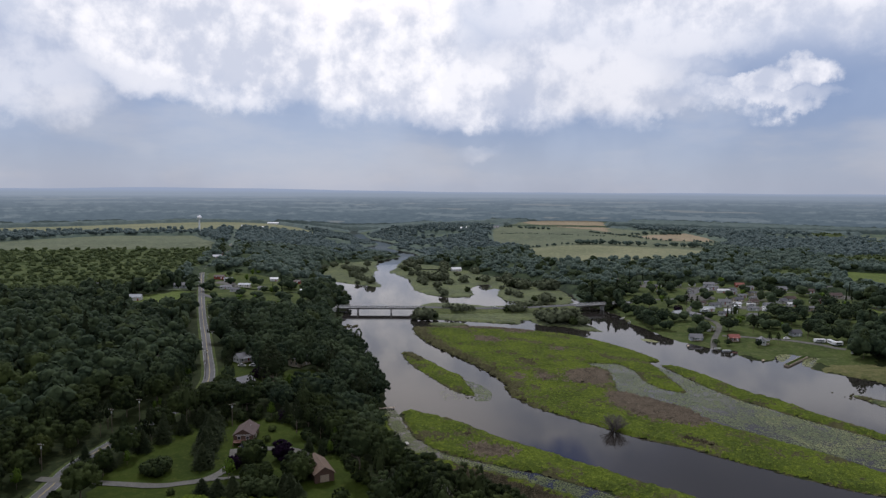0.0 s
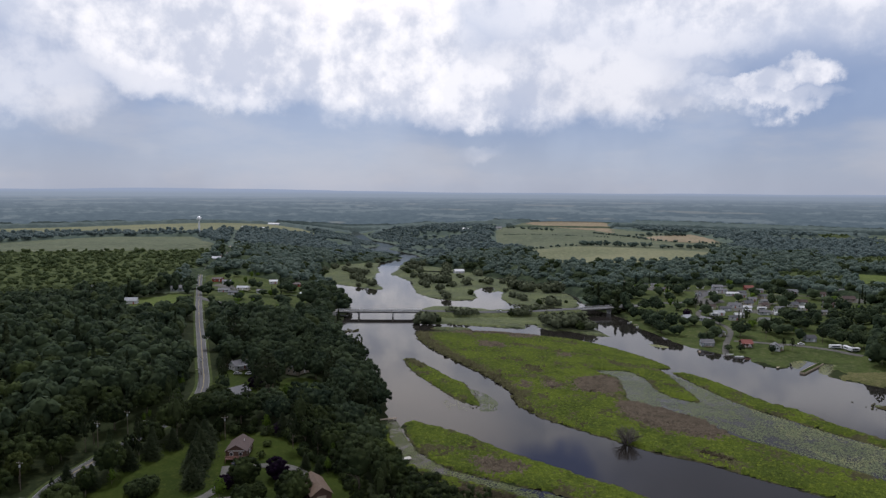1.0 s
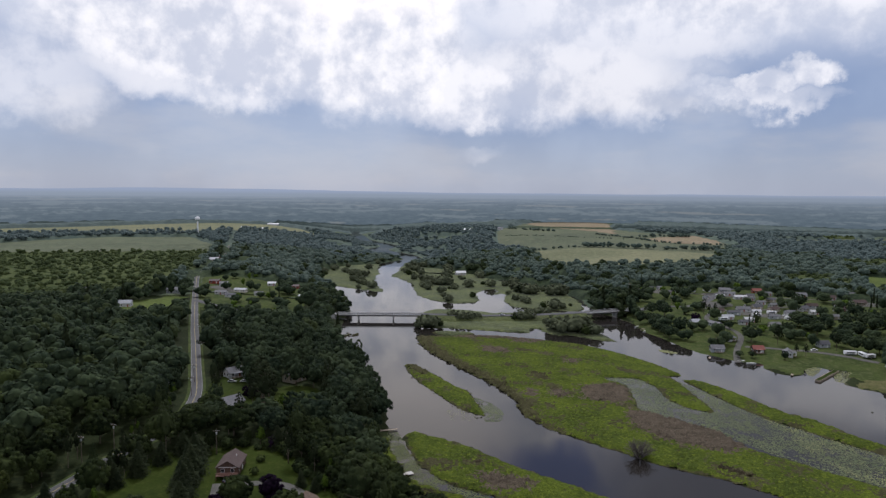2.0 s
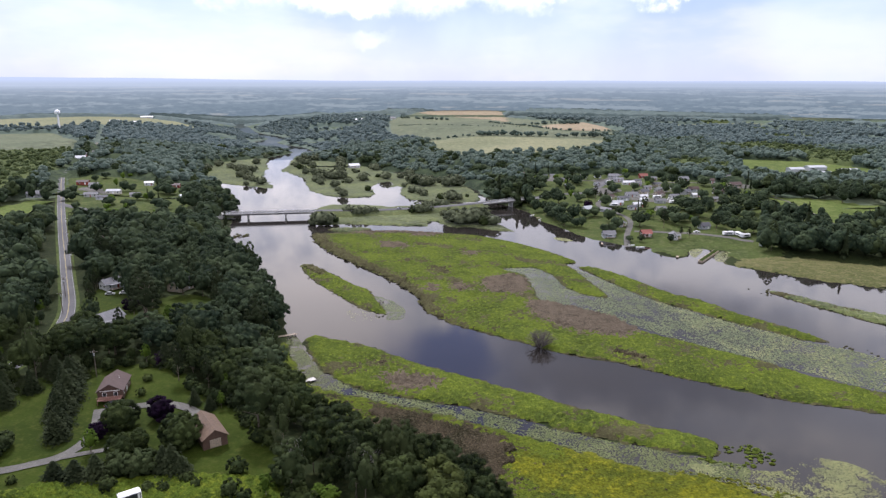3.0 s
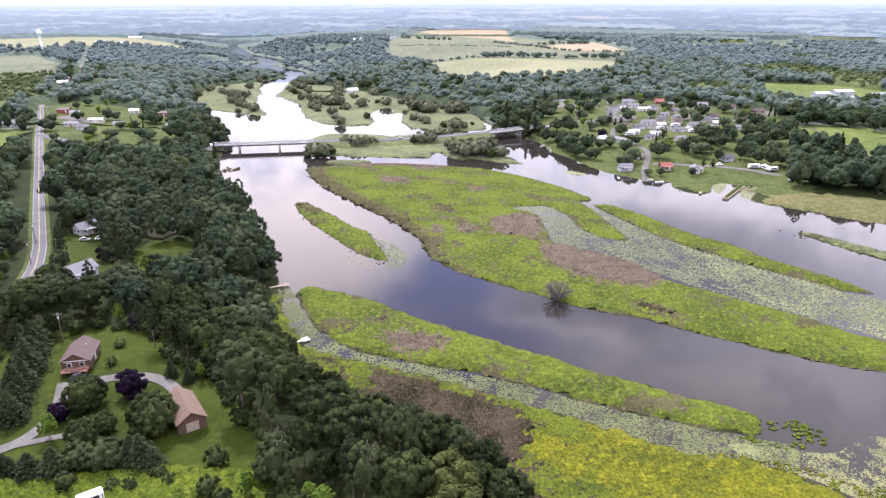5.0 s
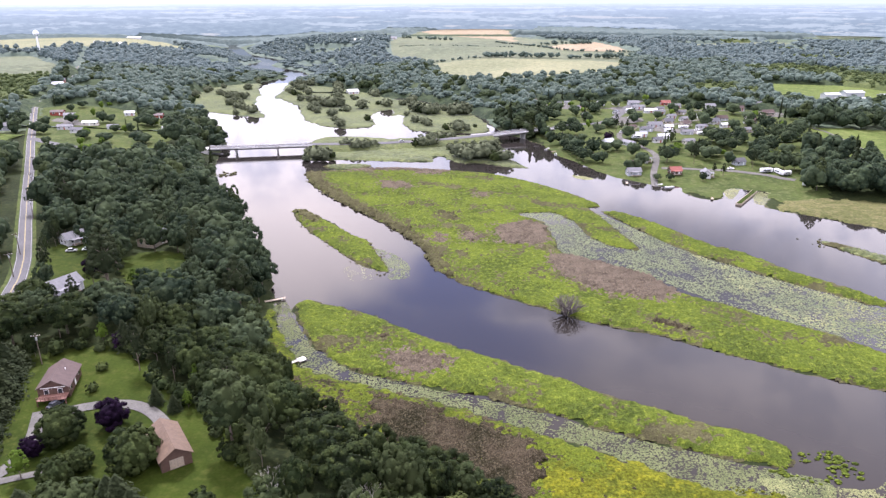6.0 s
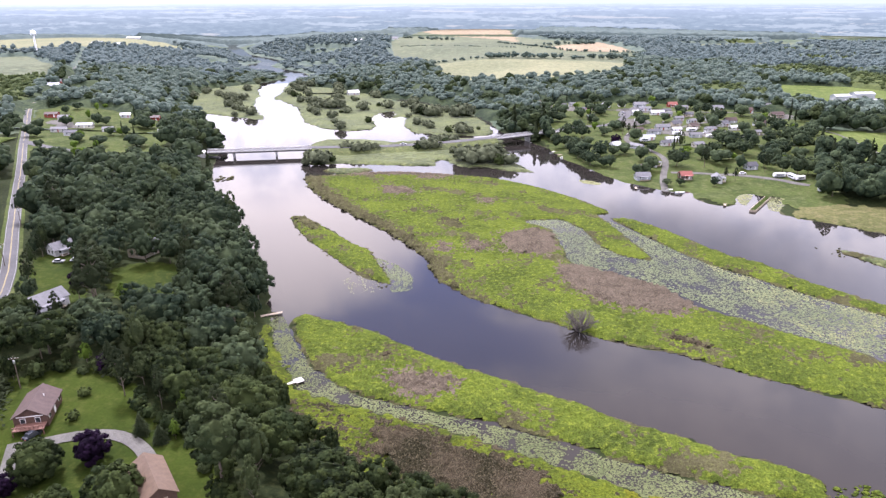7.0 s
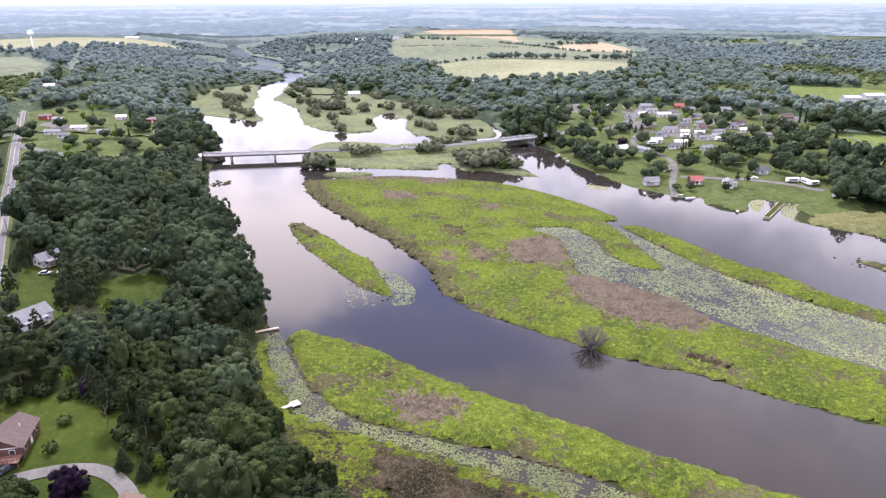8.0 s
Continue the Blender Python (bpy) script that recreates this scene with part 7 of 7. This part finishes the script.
def village_trees():
    g = np.random.default_rng(91)
    t = [far_template(100 + k, 40, 0.20, "round", 9) for k in range(4)]
    c = [far_template(110 + k, 70, 0.2, "cone") for k in range(2)]
    for q, n, sd in ((VILLAGE, 130, 1), (WEST_YARDS, 46, 2)):
        p = np.asarray(q, float)
        x, y = g.uniform(p[:, 0].min(), p[:, 0].max(), n * 7), g.uniform(p[:, 1].min(), p[:, 1].max(), n * 7)
        ok = inside(q, x, y) & (wave_noise(x, y, 34, 55, 2) + 0.22 * g.normal(size=len(x)) > 0.08) & clear_of(x, y, BUILT, 1.0) & (sample(SD, x, y) > 4)
        for r in VILLAGE_LANES + [VILLAGE_ROAD, LANE]:
            ok &= gap(r, x, y, False) > 5
        ok &= ~((y < 520) & (x > 95))
        x, y = x[ok][:n], y[ok][:n]
        u = g.random(len(x))
        forest("yard_trees", x[u < 0.74], y[u < 0.74], g.uniform(3.4, 7.0, (u < 0.74).sum()), g.uniform(7, 12, (u < 0.74).sum()), t, "hazed_woods", "leafy yard trees between dwellings", sd)
        forest("yard_trees", x[u >= 0.80], y[u >= 0.80], g.uniform(2.2, 3.6, (u >= 0.80).sum()), g.uniform(5, 9, (u >= 0.80).sum()), t, "bright_leaf", "fresh green yard trees between dwellings", sd + 5)
        m = (u >= 0.74) & (u < 0.80)
        forest("yard_conifers", x[m], y[m], g.uniform(1.8, 2.6, m.sum()), g.uniform(8, 13, m.sum()), c, "spruce", "dark pointed conifers in the yards", sd + 9)
    # belt behind the wet meadow
    line = np.array([(172, 486), (186, 478), (201, 474), (214, 470), (235, 462), (270, 449), (320, 429), (420, 388)], float)
    w = np.linspace(0, 1, 46)
    x, y = np.interp(w, np.linspace(0, 1, 8), line[:, 0]) + g.normal(0, 2, 46), np.interp(w, np.linspace(0, 1, 8), line[:, 1]) + g.uniform(0, 9, 46)
    forest("woodland", x, y, g.uniform(4.5, 8.0, 46), g.uniform(12, 18, 46), t, "hazed_woods", "belt of trees along a wet meadow", 12)
    for kind, x, y, s in VILLAGE_TREES:
        if min(math.hypot(x - bx, y - by) - br * 0.7 for bx, by, br in BUILT) > 1.0 + 2.0 * s and float(sample(SD, x, y)) > 1.0:
            plant(kind, x, y, s * 0.92, tall=0.95 if kind == "pine" else 1.0)
    for x, y, s in ((96, 506, 0.5), (116, 505, 0.55), (88, 506, 0.4), (30, 628, 0.7), (45, 566, 0.8), (40, 590, 0.9), (36, 612, 0.9)):
        plant("broad_light", x, y, s * 0.8)


# the large trees that stand between the cottages
VILLAGE_TREES = [
    ("broad_light", 62, 514, 1.00), ("broad_light", 103, 545, 1.05), ("broad_light", 26, 682, 1.00), ("broad_light", 40, 634, 1.00), ("broad_light", 42, 578, 0.80), ("broad_light", 48, 557, 0.80),
    ("broad_light", 57, 572, 0.90), ("broad_light", 50, 627, 1.00), ("broad_light", 32, 689, 0.90), ("broad_light", 132, 730, 0.70), ("broad_light", 157, 761, 0.90), ("broad_light", 165, 732, 0.70),
    ("broad_light", 174, 733, 0.90), ("broad_light", 170, 663, 1.00), ("broad_light", 173, 693, 0.90), ("broad_light", 155, 682, 0.70), ("broad_light", 149, 602, 0.90), ("broad_light", 151, 592, 0.90),
    ("broad_light", 129, 600, 0.80), ("broad_light", 168, 603, 0.90), ("broad_light", 159, 545, 0.90), ("broad_light", 184, 604, 1.00), ("broad_light", 202, 638, 0.90), ("broad_light", 198, 612, 1.00),
    ("broad_light", 206, 665, 0.80), ("broad_light", 183, 636, 0.80), ("broad_light", 166, 532, 0.90), ("broad_light", 173, 527, 1.00), ("broad_light", 180, 528, 1.00), ("broad_light", 173, 566, 0.90),
    ("broad_light", 182, 573, 0.90), ("broad_light", 198, 589, 1.00), ("broad_light", 214, 613, 0.90), ("broad_light", 227, 706, 0.80), ("broad_light", 267, 743, 0.90), ("broad_light", 248, 654, 1.10),
    ("broad_light", 241, 648, 1.00), ("broad_light", 283, 711, 0.70), ("broad_light", 298, 728, 1.10), ("broad_light", 280, 651, 1.20), ("broad_light", 288, 626, 1.20), ("broad_light", 340, 738, 1.10),
    ("broad_light", 325, 655, 1.20), ("broad_light", 155, 575, 0.80), ("broad_light", 137, 580, 0.70), ("broad_light", 94, 581, 0.60), 
    ("grey", 114, 583, 0.90), ("pine", 120, 542, 1.05), ("pine", 83, 637, 1.00), ("pine", 87, 635, 0.90), ("pine", 93, 643, 0.90),
    ("pine", 155, 532, 0.90), ("pine", 131, 514, 0.85), ("pine", 126, 517, 0.75), ("grey", 176, 485, 1.20), ("purple", 72, 603, 1.00),
]
village_trees()


# ---- far horizon ----
def horizon():
    """Glowing backdrop of wooded country and low hills all round, haze painted in, far behind everything."""
    n = 240
    a = np.linspace(0, 2 * np.pi, n + 1)[:-1]
    R = 1980.0
    hills = np.exp(-((np.degrees(np.arctan2(np.cos(a), np.sin(a))) + 34) / 11) ** 2)
    top = 110 + 1.6 * wave_noise(np.cos(a) * 900, np.sin(a) * 900, 300, 21, 4) + 7 * hills
    v = np.concatenate([np.column_stack([R * np.cos(a), R * np.sin(a) + 60, np.full(n, -40.0)]), np.column_stack([R * np.cos(a), R * np.sin(a) + 60, top])])
    i = np.arange(n)
    j = (i + 1) % n
    mt, tr, b = material("hazy_country", 1.0, 0.0)
    co = place(tr)
    sp = tr.nodes.new("ShaderNodeSeparateXYZ")
    tr.links.new(co, sp.inputs[0])
    x, y, z = sp.outputs
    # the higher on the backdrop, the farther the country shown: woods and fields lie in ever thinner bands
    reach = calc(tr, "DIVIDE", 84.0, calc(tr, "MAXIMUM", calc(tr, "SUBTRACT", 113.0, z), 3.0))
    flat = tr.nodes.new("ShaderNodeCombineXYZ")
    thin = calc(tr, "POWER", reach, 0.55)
    plug(tr.links, flat.inputs[0], calc(tr, "MULTIPLY", x, thin))
    plug(tr.links, flat.inputs[1], calc(tr, "MULTIPLY", y, thin))
    land = noise_tex(tr, flat.outputs[0], 0.0022, 5, 0.6)
    sq = tr.nodes.new("ShaderNodeMapping")
    sq.inputs["Scale"].default_value = (1.0, 1.0, 5.0)
    tr.links.new(co, sq.inputs["Vector"])
    crowns = noise_tex(tr, sq.outputs[0], 0.035, 5, 0.7)
    stand = calc(tr, "ADD", calc(tr, "MULTIPLY", noise_tex(tr, flat.outputs[0], 0.0026, 6, 0.64), 0.74), calc(tr, "MULTIPLY", crowns, 0.26))
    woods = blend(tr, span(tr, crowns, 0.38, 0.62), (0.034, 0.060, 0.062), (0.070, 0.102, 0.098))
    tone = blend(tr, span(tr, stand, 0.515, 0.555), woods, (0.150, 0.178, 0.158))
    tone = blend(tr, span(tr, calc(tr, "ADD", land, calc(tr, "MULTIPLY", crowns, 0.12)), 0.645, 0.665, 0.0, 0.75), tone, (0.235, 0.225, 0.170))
    # haze painted over the land tones, thicker towards the top of the ring
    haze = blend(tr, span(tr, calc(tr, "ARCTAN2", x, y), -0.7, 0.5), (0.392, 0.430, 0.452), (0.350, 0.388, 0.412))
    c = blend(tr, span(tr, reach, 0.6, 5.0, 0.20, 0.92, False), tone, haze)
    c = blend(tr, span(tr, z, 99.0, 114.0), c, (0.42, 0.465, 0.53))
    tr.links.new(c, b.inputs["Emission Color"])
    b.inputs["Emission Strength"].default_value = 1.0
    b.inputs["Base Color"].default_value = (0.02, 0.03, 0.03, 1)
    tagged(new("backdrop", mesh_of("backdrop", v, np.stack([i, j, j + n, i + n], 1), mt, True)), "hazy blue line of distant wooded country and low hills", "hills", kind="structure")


horizon()
